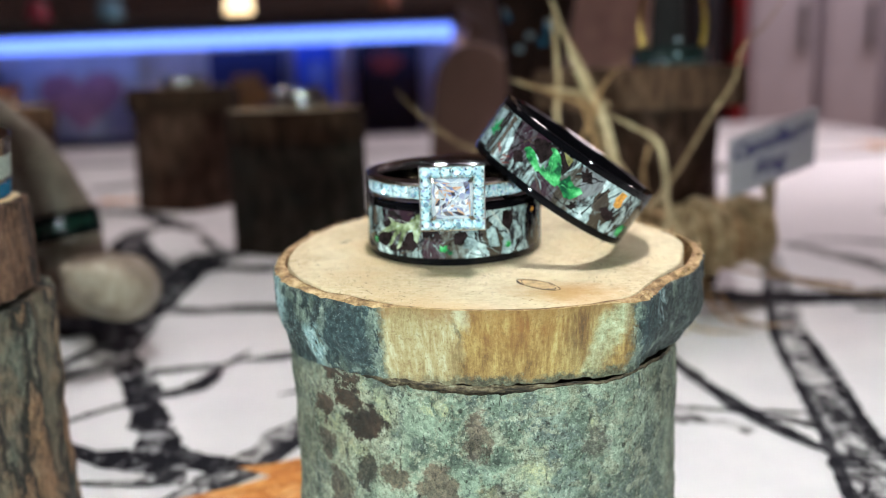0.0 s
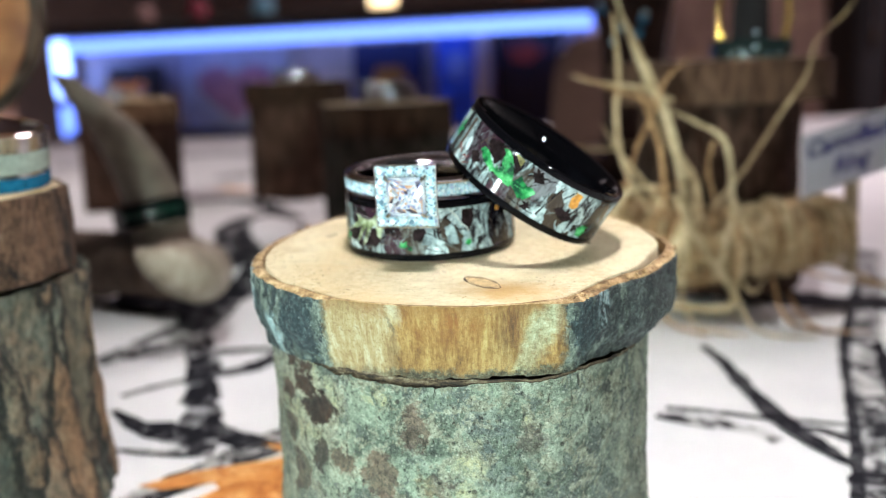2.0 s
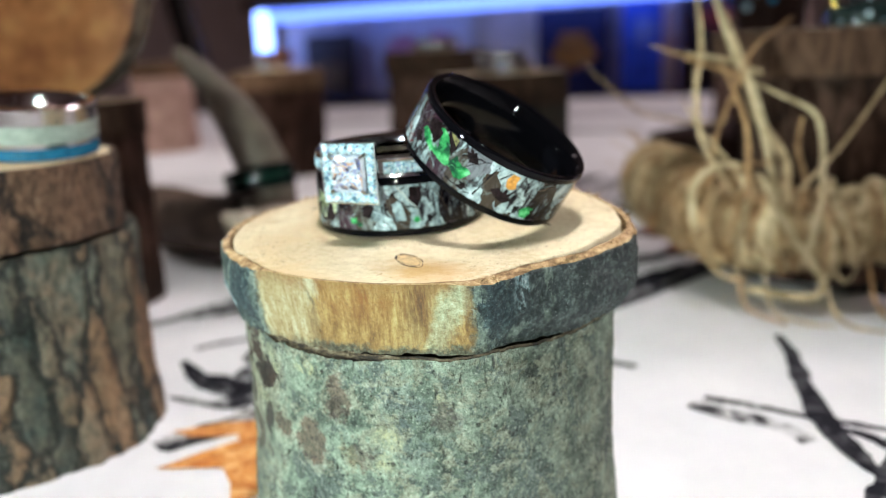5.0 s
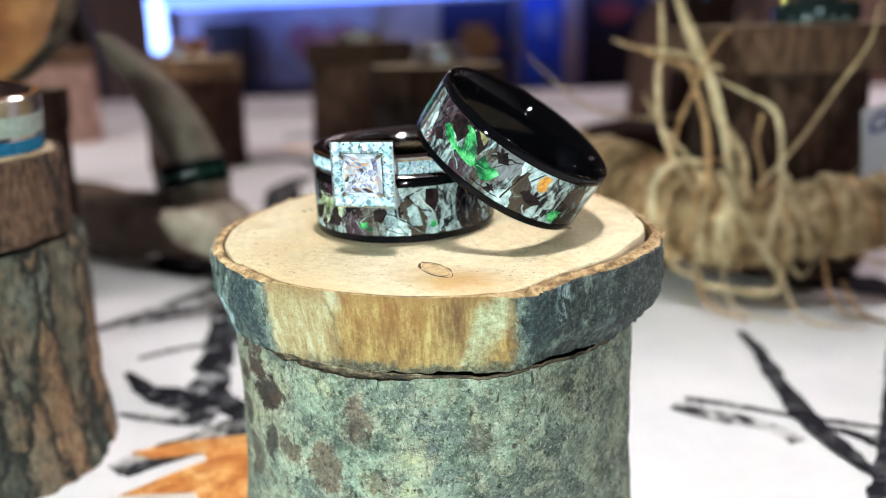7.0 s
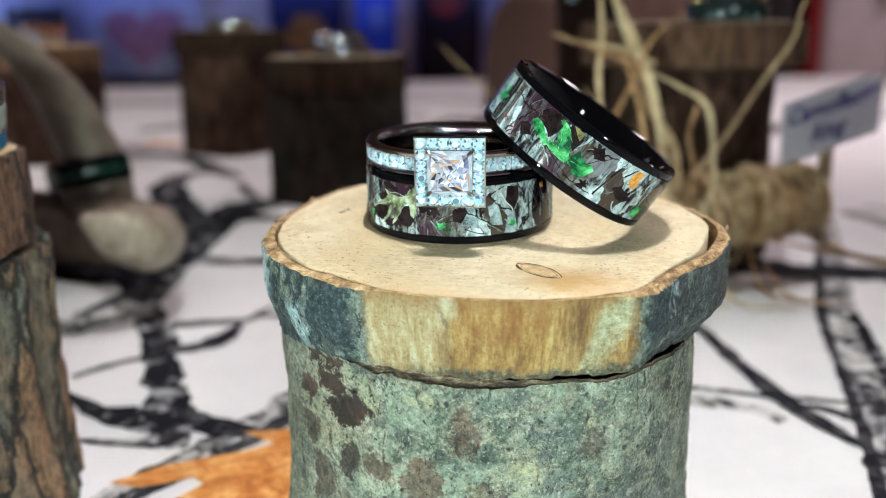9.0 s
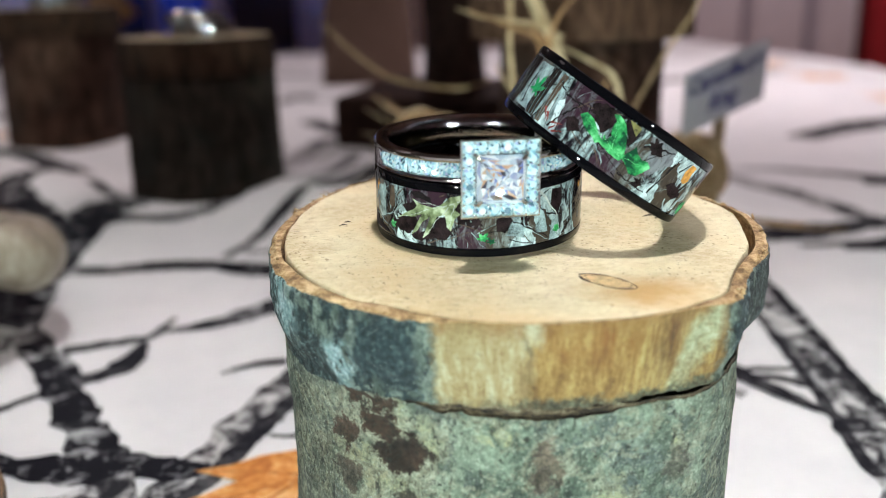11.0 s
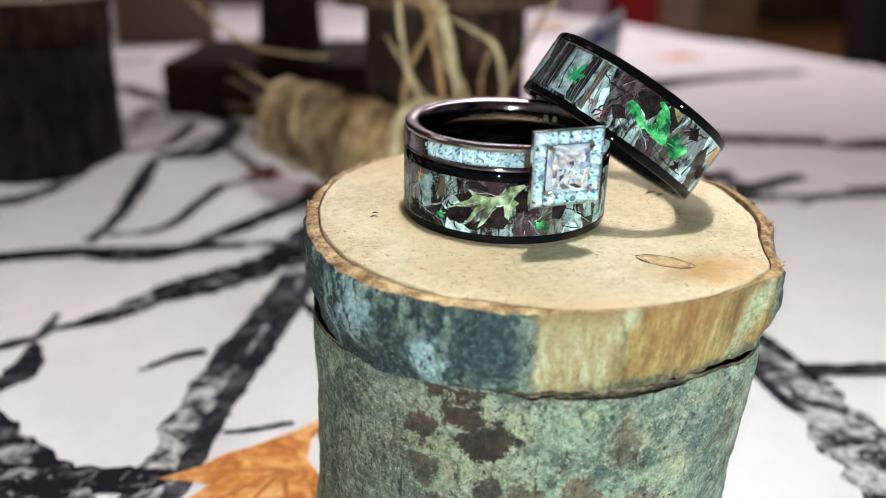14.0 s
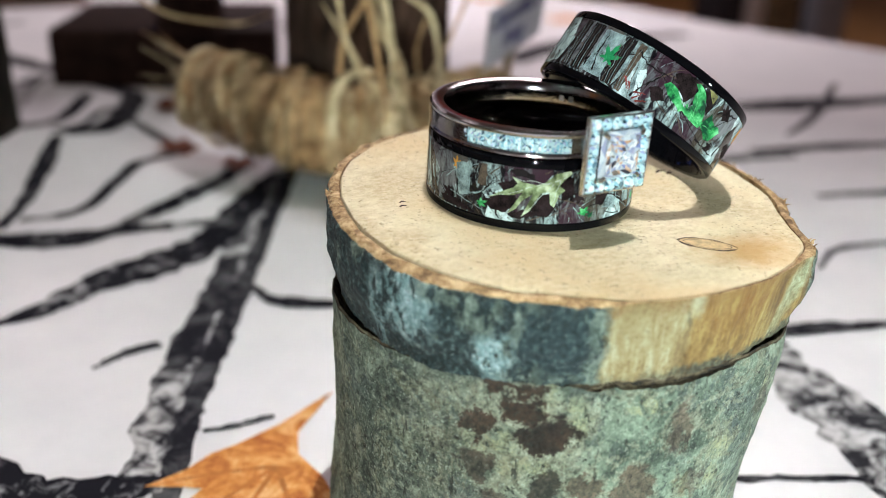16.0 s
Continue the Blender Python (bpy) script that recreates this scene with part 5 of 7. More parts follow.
for pts in ([(-85, 0.24), (-80, 0.46), (-75, 0.45), (-75, 0.20)], [(-70, 0.45), (-64, 0.53), (-61, 0.23), (-68, 0.22)], [(-167, 0.62), (-157, 0.66), (-158, 0.30), (-164, 0.26)]):
    print_on(lower, "printed_trunk", pts, TRUNK_INK, 1, 0.8)
print_on(lower, "printed_trunk", [(-153, 0.68), (-148, 0.67), (-148, 0.44), (-153, 0.45)], BROWN_INK, 1, 0.8)
print_on(lower, "printed_leaf", [(-135, 0.60), (-129, 0.55), (-123, 0.53), (-119, 0.55), (-113, 0.66), (-106, 0.69), (-105, 0.66), (-109, 0.59), (-111, 0.53), (-108, 0.48), (-111, 0.42), (-113, 0.29), (-115, 0.33), (-116, 0.46), (-120, 0.44), (-123, 0.34), (-125, 0.24), (-129, 0.17), (-126, 0.32), (-124, 0.43),
         (-129, 0.35), (-132, 0.25), (-136, 0.19), (-132, 0.34), (-129, 0.44), (-134, 0.40), (-141, 0.38), (-147, 0.33), (-140, 0.42), (-134, 0.48), (-132, 0.53)], PALE_LEAF, 3, 0.15)
for a0, h0, a1, h1 in ((-108, 0.62, -144, 0.36), (-114, 0.55, -128, 0.20), (-111, 0.58, -114, 0.32), (-116, 0.55, -134, 0.58)):
    part("leaf_vein", band_stroke(bmesh.new(), a0, h0, a1, h1, 0.008, BAND_R + 0.0048), PALE_INK, lower)
part("printed_twig", band_stroke(bmesh.new(), -66, 0.68, -54, 0.37, 0.035, BAND_R + 0.0040, 0, 4), PALE_INK, lower)
twigs_on(lower, [[(-87, 0.46), (-74, 0.31), (-60, 0.15)], [(-50, 0.15), (-38, 0.30), (-27, 0.43)],  [(-156, 0.19), (-149, 0.41), (-144, 0.53)], [(-158, 0.50), (-153, 0.58), (-152, 0.68)], [(-70, 0.6), (-62, 0.42), (-50, 0.36)]], 0.022)
# the second one leans on the first: its axis is tipped towards +x
lean = Matrix.Rotation(radians(-7.2), 4, "Z") @ Matrix.Rotation(radians(35.6), 4, "Y") @ Matrix.Rotation(radians(7.2), 4, "Z")
e = lean.to_euler()
base = Vector((1.498, 0.099, 5.672)) - lean.to_3x3() @ Vector((0, 0, 0.40))
upper = camo_ring("camouflage_ring", base.x, base.y, base.z, [
        (-38, 0.25, 0.12, 30, 0.8, GREEN_LEAF, 0.4), (-57, 0.33, 0.15, 100, 1.0, PLUM_INK, 0.5), (-118, 0.58, 0.15, 200, 1.0, PLUM_INK, 0.6),
    (-105, 0.60, 0.13, 20, 1.0, PLUM_INK, 0.6), (-86, 0.60, 0.14, 120, 1.0, PLUM_INK, 0.5), (-82, 0.22, 0.12, 220, 1.0, PLUM_INK, 0.5), (100, 0.4, 0.3, 0, 0.8, PALE_LEAF, 0.3)],
    11, "black ceramic ring with camouflage inlay tipped against another ring", math.degrees(e.x), math.degrees(e.y), math.degrees(e.z))
for pts in ([(-125, 0.60), (-119, 0.69), (-113, 0.68), (-110, 0.52), (-113, 0.41), (-118, 0.46)], [(-106, 0.66), (-101, 0.67), (-97, 0.55), (-98, 0.44), (-101, 0.52)], [(-67, 0.36), (-63, 0.42), (-52, 0.33), (-56, 0.25), (-63, 0.29)], [(-133, 0.34), (-127, 0.40), (-122, 0.30), (-128, 0.22)], [(-90, 0.60), (-84, 0.66), (-80, 0.56), (-86, 0.52)]):
    print_on(upper, "printed_foliage", pts, PLUM_INK, 0, 0.8)
print_on(upper, "printed_leaf", [(-105, 0.69), (-98, 0.68), (-98, 0.58), (-101, 0.62)], OLIVE_INK, 1, 0.3)
print_on(upper, "printed_leaf", [(-60, 0.47), (-61, 0.58), (-59, 0.68), (-54, 0.67), (-55, 0.58), (-53, 0.50), (-57, 0.45)], ORANGE_LEAF, 2, 0.5)
print_on(upper, "printed_leaf", [(-41, 0.14), (-43, 0.24), (-39, 0.31), (-34, 0.22), (-36, 0.13)], GREEN_LEAF, 2, 0.4)
print_on(upper, "printed_leaf", leaf_on_band(-160, 0.37, 0.21, 75, squash=1.0, dip=0.4), DEEP_LEAF, 2, 0.2)
# striped trunks and pale sky beside them
for turn, wide in ((-153, 5.0), (-146, 3.0), (-175, 7.0), (-184, 4.0)):
    print_on(upper, "printed_trunk", [(turn - wide / 2, 0.12), (turn - wide / 2 - 1, 0.68), (turn + wide / 2, 0.68), (turn + wide / 2, 0.12)], TWIG_INK if wide > 3.5 else BROWN_INK, 1, 0.4)
    for k in range(5):
        part("printed_twig", band_stroke(bmesh.new(), turn + wide * (k / 4 - 0.5), 0.13, turn + wide * (k / 4 - 0.5) - 1.5, 0.67, 0.007, BAND_R + 0.0040, 0.01, k), TRUNK_INK if k % 2 else BROWN_INK, upper)
print_on(upper, "printed_sky", [(-170, 0.14), (-170, 0.66), (-159, 0.67), (-158, 0.14)], TRUNK_INK, 0, 0.3)
for a0, h0, a1, h1 in ((-137, 0.13, -134, 0.22), (-138, 0.20, -132, 0.25), (-146, 0.30, -141, 0.19), (-143, 0.27, -140, 0.20), (-135, 0.12, -130, 0.19)):
    part("printed_twig", band_stroke(bmesh.new(), a0, h0, a1, h1, 0.022, BAND_R + 0.0044, 0.0, 3), RED_LEAF, upper)
twigs_on(upper, [[(-147, 0.61), (-140, 0.52), (-126, 0.53)], [(-139, 0.14), (-135, 0.33), (-129, 0.54)], [(-164, 0.18), (-167, 0.38), (-167, 0.60)], [(-75, 0.17), (-72, 0.45), (-69, 0.68)], [(-95, 0.17), (-86, 0.16), (-76, 0.15)], [(-92, 0.55), (-83, 0.62), (-74, 0.66)]], 0.024)
print_on(upper, "printed_leaf", [(-127, 0.44), (-121, 0.35), (-115, 0.32), (-111, 0.32), (-107, 0.30), (-103, 0.29), (-98, 0.28), (-97, 0.34), (-99, 0.43), (-101, 0.50), (-104, 0.59), (-107, 0.64), (-111, 0.67), (-113, 0.64), (-110, 0.60), (-110, 0.51), (-108, 0.44), (-109, 0.38), (-111, 0.42), (-111, 0.36), (-114, 0.39), (-117, 0.44), (-120, 0.48), (-125, 0.50)], GREEN_LEAF, 3, 0.2, 0.03)
print_on(upper, "printed_leaf", [(-98, 0.32), (-95, 0.30), (-90, 0.23), (-86, 0.25), (-84, 0.32), (-82, 0.40), (-85, 0.44), (-88, 0.42), (-92, 0.45), (-95, 0.51), (-95, 0.46), (-97, 0.39)], GREEN_LEAF, 4, 0.2, 0.03)
for a0, h0, a1, h1 in ((-99, 0.32, -124, 0.45), (-104, 0.34, -110, 0.62), (-96, 0.34, -84, 0.38)):
    part("leaf_vein", band_stroke(bmesh.new(), a0, h0, a1, h1, 0.004, BAND_R + 0.0054), VEIN_INK, upper)


def brilliant(bm, r, h, n=8):
    """A cut stone: table, crown and pavilion facets; its girdle lies at z = 0."""
    tab = [(0.55 * r * math.cos(2 * math.pi * i / n), 0.55 * r * math.sin(2 * math.pi * i / n), h) for i in range(n)]
    gir = [(r * math.cos(2 * math.pi * (i + 0.5) / n), r * math.sin(2 * math.pi * (i + 0.5) / n), 0) for i in range(n)]
    tv, gv = [bm.verts.new(p) for p in tab], [bm.verts.new(p) for p in gir]
    c = bm.verts.new((0, 0, -1.3 * h))
    bm.faces.new(tv)
    for i in range(n):
        j = (i + 1) % n
        bm.faces.new((tv[i], gv[i], tv[j]))
        bm.faces.new((gv[i], gv[j], tv[j]))
        bm.faces.new((gv[i], c, gv[j]))
    bmesh.ops.split_edges(bm, edges=bm.edges)
    return bm


def shared_stone(name, mesh, parent, m):
    ob = new(name, mesh)
    ob.parent = parent
    ob.matrix_basis = Matrix.Translation(m.translation * CM) @ m.to_3x3().to_4x4()
    return ob


def princess(bm, w, h, k=6):
    """Square stone: a lively mosaic of crown facets over a deep pavilion."""
    rng = random.Random(4)
    grid = []
    for i in range(k + 1):
        row = []
        for j in range(k + 1):
            u, v = -1 + 2 * i / k, -1 + 2 * j / k
            rim = max(abs(u), abs(v)) > 0.99
            du, dv = (0, 0) if rim else (rng.uniform(-0.13, 0.13), rng.uniform(-0.13, 0.13))
            z = 0 if rim else h * (1.0 if max(abs(u), abs(v)) < 0.75 else 0.75) + rng.uniform(-0.4, 0.3) * h
            row.append(bm.verts.new(((u + du) * w, (v + dv) * w, z)))
        grid.append(row)
    for i in range(k):
        for j in range(k):
            a, b, c, d = grid[i][j], grid[i + 1][j], grid[i + 1][j + 1], grid[i][j + 1]
            if (i < k / 2) == (j < k / 2):
                bm.faces.new((a, b, c)), bm.faces.new((a, c, d))
            else:
                bm.faces.new((a, b, d)), bm.faces.new((b, c, d))
    rim = [grid[i][0] for i in range(k)] + [grid[k][j] for j in range(k)] + [grid[i][k] for i in range(k, 0, -1)] + [grid[0][j] for j in range(k, 0, -1)]
    tip = bm.verts.new((0, 0, -h * 3.0))
    for a, b in zip(rim, rim[1:] + rim[:1]):
        bm.faces.new((a, tip, b))
    bmesh.ops.split_edges(bm, edges=bm.edges)
    return bm


def princess_cut(bm, w, h):
    """Square stone seen from above: a crown of sloping facets round a table, with the pavilion's sparkle painted as
    mixed facet tones.
    """
    rng, made = random.Random(4), {}
    corner = [(-1, -1), (1, -1), (1, 1), (-1, 1)]
    rings = [(1.0, 0.0, (0, 0.33, 0.67, 1)), (0.84, 0.8, (0, 0.5, 1)), (0.80, 1.0, (0, 0.14, 0.32, 0.5, 0.68, 0.86, 1)), (0.62, 1.0, (0, 0.1, 0.28, 0.5, 0.72, 0.9, 1)), (0.45, 0.95, (0, 0.2, 0.42, 0.58, 0.8, 1)), (0.30, 0.92, (0, 0.3, 0.7, 1)), (0.15, 0.9, (0, 0.5, 1)), (0.0, 0.9, (0, 1))]
    for q in range(4):
        a, b = Vector(corner[q]), Vector(corner[(q + 1) % 4])
        for (r0, z0, f0), (r1, z1, f1) in zip(rings, rings[1:]):
            outer = [(*(a + (b - a) * f) * r0 * w, z0 * h) for f in f0]
            inner = [(*(a + (b - a) * f) * r1 * w, z1 * h) for f in f1]
            tris, i, j = [], 0, 0
            while i < len(outer) - 1 or j < len(inner) - 1:
                if j == len(inner) - 1 or (i < len(outer) - 1 and (i + 1) / (len(outer) - 1) <= (j + 1) / (len(inner) - 1)):
                    tris.append((outer[i], outer[i + 1], inner[j]))
                    i += 1
                else:
                    tris.append((outer[i], inner[j + 1], inner[j]))
                    j += 1
            for tri in tris:
                key = [tuple(round(c, 4) for c in p) for p in tri]
                if len(set(key)) == 3:
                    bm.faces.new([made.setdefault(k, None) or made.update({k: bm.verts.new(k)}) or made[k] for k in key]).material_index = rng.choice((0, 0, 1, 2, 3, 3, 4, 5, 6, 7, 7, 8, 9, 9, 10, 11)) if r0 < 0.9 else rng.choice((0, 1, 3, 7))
    for k, v in made.items():
        if 0.02 < max(abs(k[0]), abs(k[1])) < 0.95 * w:
            v.co += Vector((rng.uniform(-0.014, 0.014), rng.uniform(-0.014, 0.014), rng.uniform(-0.012, 0.012)))
    foot = bm.verts.new((0, 0, -h * 3))
    for e in [e for e in bm.edges if e.is_boundary]:
        bm.faces.new((*e.verts, foot)).material_index = 2
    return bm


def engagement_ring():
    x, y, z = LOWER[0], LOWER[1] - 0.033, LOWER[2] + 0.803
    t = thing("engagement_ring", x, y, z, "silver engagement ring with square halo, stacked on black ring", "ring", "", TILT)
    r = 1.185
    bm = bmesh.new()
    lathe(bm, [(r - 0.17, 0.04), (r - 0.14, 0.004), (r - 0.03, 0.0), (r, 0.012), (r, 0.035), (r - 0.008, 0.052), (r - 0.03, 0.056), (r - 0.03, 0.214), (r - 0.008, 0.218), (r, 0.235), (r, 0.262), (r - 0.02, 0.285),
               (r - 0.09, 0.29), (r - 0.15, 0.27), (r - 0.175, 0.22), (r - 0.18, 0.13)], 160)
    part("band", bm, GUNMETAL, t, "polished dark silver")
    # plain shoulders close the channel at the back
    bm = bmesh.new()
    rows = [[((r - d) * math.cos(math.radians(a)), (r - d) * math.sin(math.radians(a)), h) for d, h in ((0.03, 0.05), (0.001, 0.052), (0.001, 0.216), (0.03, 0.22))] for a in np.linspace(-19, 199, 70)]
    rows_mesh(bm, rows, False)
    part("shoulder", bm, GUNMETAL, t)
    stone = bmesh.new()
    princess(stone, 0.066, 0.022, 5)
    bmesh.ops.scale(stone, vec=(1, 1.18, 1), verts=stone.verts)
    bmesh.ops.scale(stone, vec=(CM, CM, CM), verts=stone.verts)
    mesh = bpy.data.meshes.new("channel_stone")
    stone.to_mesh(mesh)
    stone.free()
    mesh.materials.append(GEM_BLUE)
    rng = random.Random(2)
    for side in (-1, 1):
        for k in range(9):
            a = math.radians(-90 + side * (19.5 + 6.5 * k))
            m = Matrix.Translation(((r - 0.022) * math.cos(a), (r - 0.022) * math.sin(a), 0.135)) @ Matrix.Rotation(a + math.pi / 2, 4, "Z") @ Matrix.Rotation(radians(90), 4, "X") @ Matrix.Rotation(math.pi * rng.randrange(2), 4, "Z") @ Matrix.Rotation(rng.uniform(-0.12, 0.12), 4, "X")
            shared_stone("channel_stone", mesh, t, m)
    # square halo head, facing out at the front
    head_y, cz, half = -1.45, 0.125, 0.402
    bm = bmesh.new()
    def square(k, yy):
        return [(sx * k, yy, cz + sz * k) for sx, sz in ((-1, -1), (1, -1), (1, 1), (-1, 1))]
    rows_mesh(bm, [square(0.19, -1.13), square(0.25, -1.20), square(0.375, head_y + 0.10), square(half, head_y + 0.05), square(half, head_y - 0.005), square(half - 0.012, head_y - 0.01), square(half - 0.02, head_y + 0.02),
                   square(0.262, head_y + 0.022), square(0.256, head_y - 0.004), square(0.24, head_y - 0.004), square(0.235, head_y + 0.06)], True, True, False)
    part("head", bm, SILVER, t, "square silver setting", smooth=False)
    seat = plain("bright_setting", (0.55, 0.74, 0.82), 0.30, 1.0, 0.4, 20.0)
    for x0, z0, x1, z1 in ((-0.388, 0.258, 0.388, 0.388), (-0.388, -0.388, 0.388, -0.258), (-0.388, -0.256, -0.258, 0.256), (0.258, -0.256, 0.388, 0.256)):
        part("halo_seat", boxed(x0, head_y + 0.006, cz + z0, x1, head_y + 0.018, cz + z1), seat, t, smooth=False)
    big = bmesh.new()
    brilliant(big, 0.067, 0.034)
    bmesh.ops.scale(big, vec=(CM, CM, CM), verts=big.verts)
    mesh = bpy.data.meshes.new("halo_stone")
    big.to_mesh(mesh)
    big.free()
    mesh.materials.append(GEM_BLUE)
    h, sides = 0.322, 5
    spots = []
    for i in range(sides):
        s = -h + 2 * h * i / sides
        spots += [(s, h), (h, -s), (-s, -h), (-h, s)]
    for px, pz in spots:
        m = Matrix.Translation((px, head_y - 0.004, cz + pz)) @ Matrix.Rotation(radians(90), 4, "X") @ Matrix.Rotation(rng.uniform(0, 1), 4, "Z") @ Matrix.Rotation(rng.uniform(-0.12, 0.12), 4, "X") @ Matrix.Rotation(rng.uniform(-0.12, 0.12), 4, "Y")
        shared_stone("halo_stone", mesh, t, m)
    # beads that hold the halo stones, in pairs between them
    bead = bmesh.new()
    bmesh.ops.create_icosphere(bead, subdivisions=2, radius=0.014 * CM)
    bead_mesh = bpy.data.meshes.new("bead")
    bead.to_mesh(bead_mesh)
    bead.free()
    bead_mesh.materials.append(SILVER)
    for i in range(sides):
        s = -h + 2 * h * (i + 0.5) / sides
        for d in (h - 0.050, h + 0.052):
            for px, pz in ((s, d), (d, -s), (-s, -d), (-d, s)):
                shared_stone("bead", bead_mesh, t, Matrix.Translation((px, head_y - 0.016, cz + pz)))
    bm = princess_cut(bmesh.new(), 0.250, 0.05)
    part("centre_stone", bm, GLINT_FACETS, t, "clear square-cut stone", smooth=False, m=Matrix.Translation((0, head_y - 0.02, cz)) @ Matrix.Rotation(radians(90), 4, "X"))
    claw = plain("shadowed_claw", (0.50, 0.44, 0.39), 0.15, 1.0, 0.2)
    for sx in (-1, 1):
        for sz in (-1, 1):
            bm = bmesh.new()
            tube(bm, [(sx * 0.245, head_y + 0.02, cz + sz * 0.245), (sx * 0.238, head_y - 0.06, cz + sz * 0.238), (sx * 0.205, head_y - 0.085, cz + sz * 0.205)], [0.024, 0.027, 0.018], 8)
            part("prong", bm, claw, t)


engagement_ring()
# engraved maker's mark inside the engagement ring's wall, simplified to two plain bars
for a in (28.5, 35.5):
    bm = bmesh.new()
    rows_mesh(bm, [[(1.0035 * math.cos(math.radians(a + s)), 1.0035 * math.sin(math.radians(a + s)), h) for s in (-1.6, 0, 1.6)] for h in (0.075, 0.14)], False)
    part("engraved_mark", bm, STEEL_MARK, bpy.data.objects["engagement_ring"])


# ---- other log boxes ----
def log_box(name, x, y, z0, h, r, lid_h, lid_r, bark, lid_bark, top_mat, seed, label, furrow=0.06, n=110, foot=0.08):
    t = thing(name, x, y, z0, label, "log box", "log boxes")
    def wobbly(rad, z, a, amp):
        cx, cy = math.cos(a), math.sin(a)
        return rad + 0.07 * n3(cx * 1.3 + seed, cy * 1.3, z * 0.2) + amp * n3(cx * 4 + seed, cy * 4, z * 0.5) + amp * 0.5 * n3(cx * 11, cy * 11 + seed, z * 1.5)
    def shell(z_list, rad, amp, flare):
        rows = []
        for z in z_list:
            f = (z - z_list[0]) / (z_list[-1] - z_list[0])
            rows.append([(wobbly(rad + flare * (1 - f) ** 3, z, 2 * math.pi * i / n, amp) * math.cos(2 * math.pi * i / n), wobbly(rad + flare * (1 - f) ** 3, z, 2 * math.pi * i / n, amp) * math.sin(2 * math.pi * i / n), z + (0.03 * n3(i * 0.3, seed, z) if 0 < f < 1 or f == 1 else 0)) for i in range(n)])
        return rows
    bm = bmesh.new()
    rows = shell(list(np.linspace(0, h - lid_h - 0.05, 40)), r, furrow, foot)
    rows.append([(p[0] * 0.93, p[1] * 0.93, p[2] - 0.06) for p in rows[-1]])
    rows_mesh(bm, rows, True, True, True)
    part("log_base", bm, bark, t)
    bm = bmesh.new()
    rows = shell(list(np.linspace(h - lid_h, h - 0.02, 9)), lid_r, furrow * 0.7, 0.0)
    rows.insert(0, [(p[0] * 0.92, p[1] * 0.92, p[2] + 0.02) for p in rows[0]])
    rows.append([(p[0] * 0.955, p[1] * 0.955, h) for p in rows[-1]])
    rows_mesh(bm, rows, True, True, False)
    lid = part("lid", bm, lid_bark, t)
    bm = bmesh.new()
    rim = [(p[0] * 0.956, p[1] * 0.956, h - 0.003) for p in rows[-2]]
    rows_mesh(bm, [rim, [(p[0] * 0.9, p[1] * 0.9, h + 0.004) for p in rim], [(p[0] * 0.4, p[1] * 0.4, h + 0.006) for p in rim]], True, False, True)
    part("lid_wood", bm, top_mat, lid)
    return t


log_box("log_box", -8.9, 0.35, 0, 5.36, 2.70, 1.35, 2.54, PLATE_BARK, PLATE_LID, CUT_WOOD, 3.1, "furrowed brown and grey bark log box beside the birch log", 0.16, 200, 0.20)
log_box("log_box", -6.1, 21.5, 0.80, 5.08, 2.52, 1.15, 2.58, make_rough_bark("dark_bark", (0.010, 0.008, 0.006), (0.028, 0.022, 0.017), (0.052, 0.043, 0.033), (0.024, 0.027, 0.023)), DARK_LID, CUT_WOOD_OLD, 8.4, "dark brown log box with a ring on its lid")
log_box("log_box", -13.6, 32.4, 0.80, 5.9, 2.5, 1.1, 2.7, BROWN_BARK, DARK_LID, CUT_WOOD_OLD, 12.9, "dark brown log box behind others on the cloth")
log_box("log_box", -21.0, 28.6, 0.80, 5.3, 2.35, 1.0, 2.42, BROWN_BARK, LID_BROWN, CUT_WOOD, 17.7, "brown log box with a sparkling ring on its lid")
log_box("log_box", 5.55, 16.1, cloth_z(5.5, 16) - 0.1, 7.0 - cloth_z(5.5, 16) + 0.1, 2.35, 1.15, 3.2, BROWN_BARK, WARM_BARK, CUT_WOOD_OLD, 23.2, "tall brown log box with a wide overhanging lid")
log_box("log_box", -35.6, 37.0, cloth_z(-35.6, 37.0) - 0.05, 6.75 - cloth_z(-35.6, 37.0), 2.0, 1.0, 2.05, make_rough_bark("tan_bark", (0.30, 0.19, 0.15), (0.52, 0.34, 0.28), (0.66, 0.46, 0.38), (0.42, 0.28, 0.23)), LID_BROWN, CUT_WOOD_OLD, 29.9, "tan log box standing behind others")
log_box("log_box", -14.6, 8.4, 0, 5.9, 2.0, 1.0, 2.1, BROWN_BARK, DARK_LID, CUT_WOOD_OLD, 31.9, "brown log box under an upright wood slice")


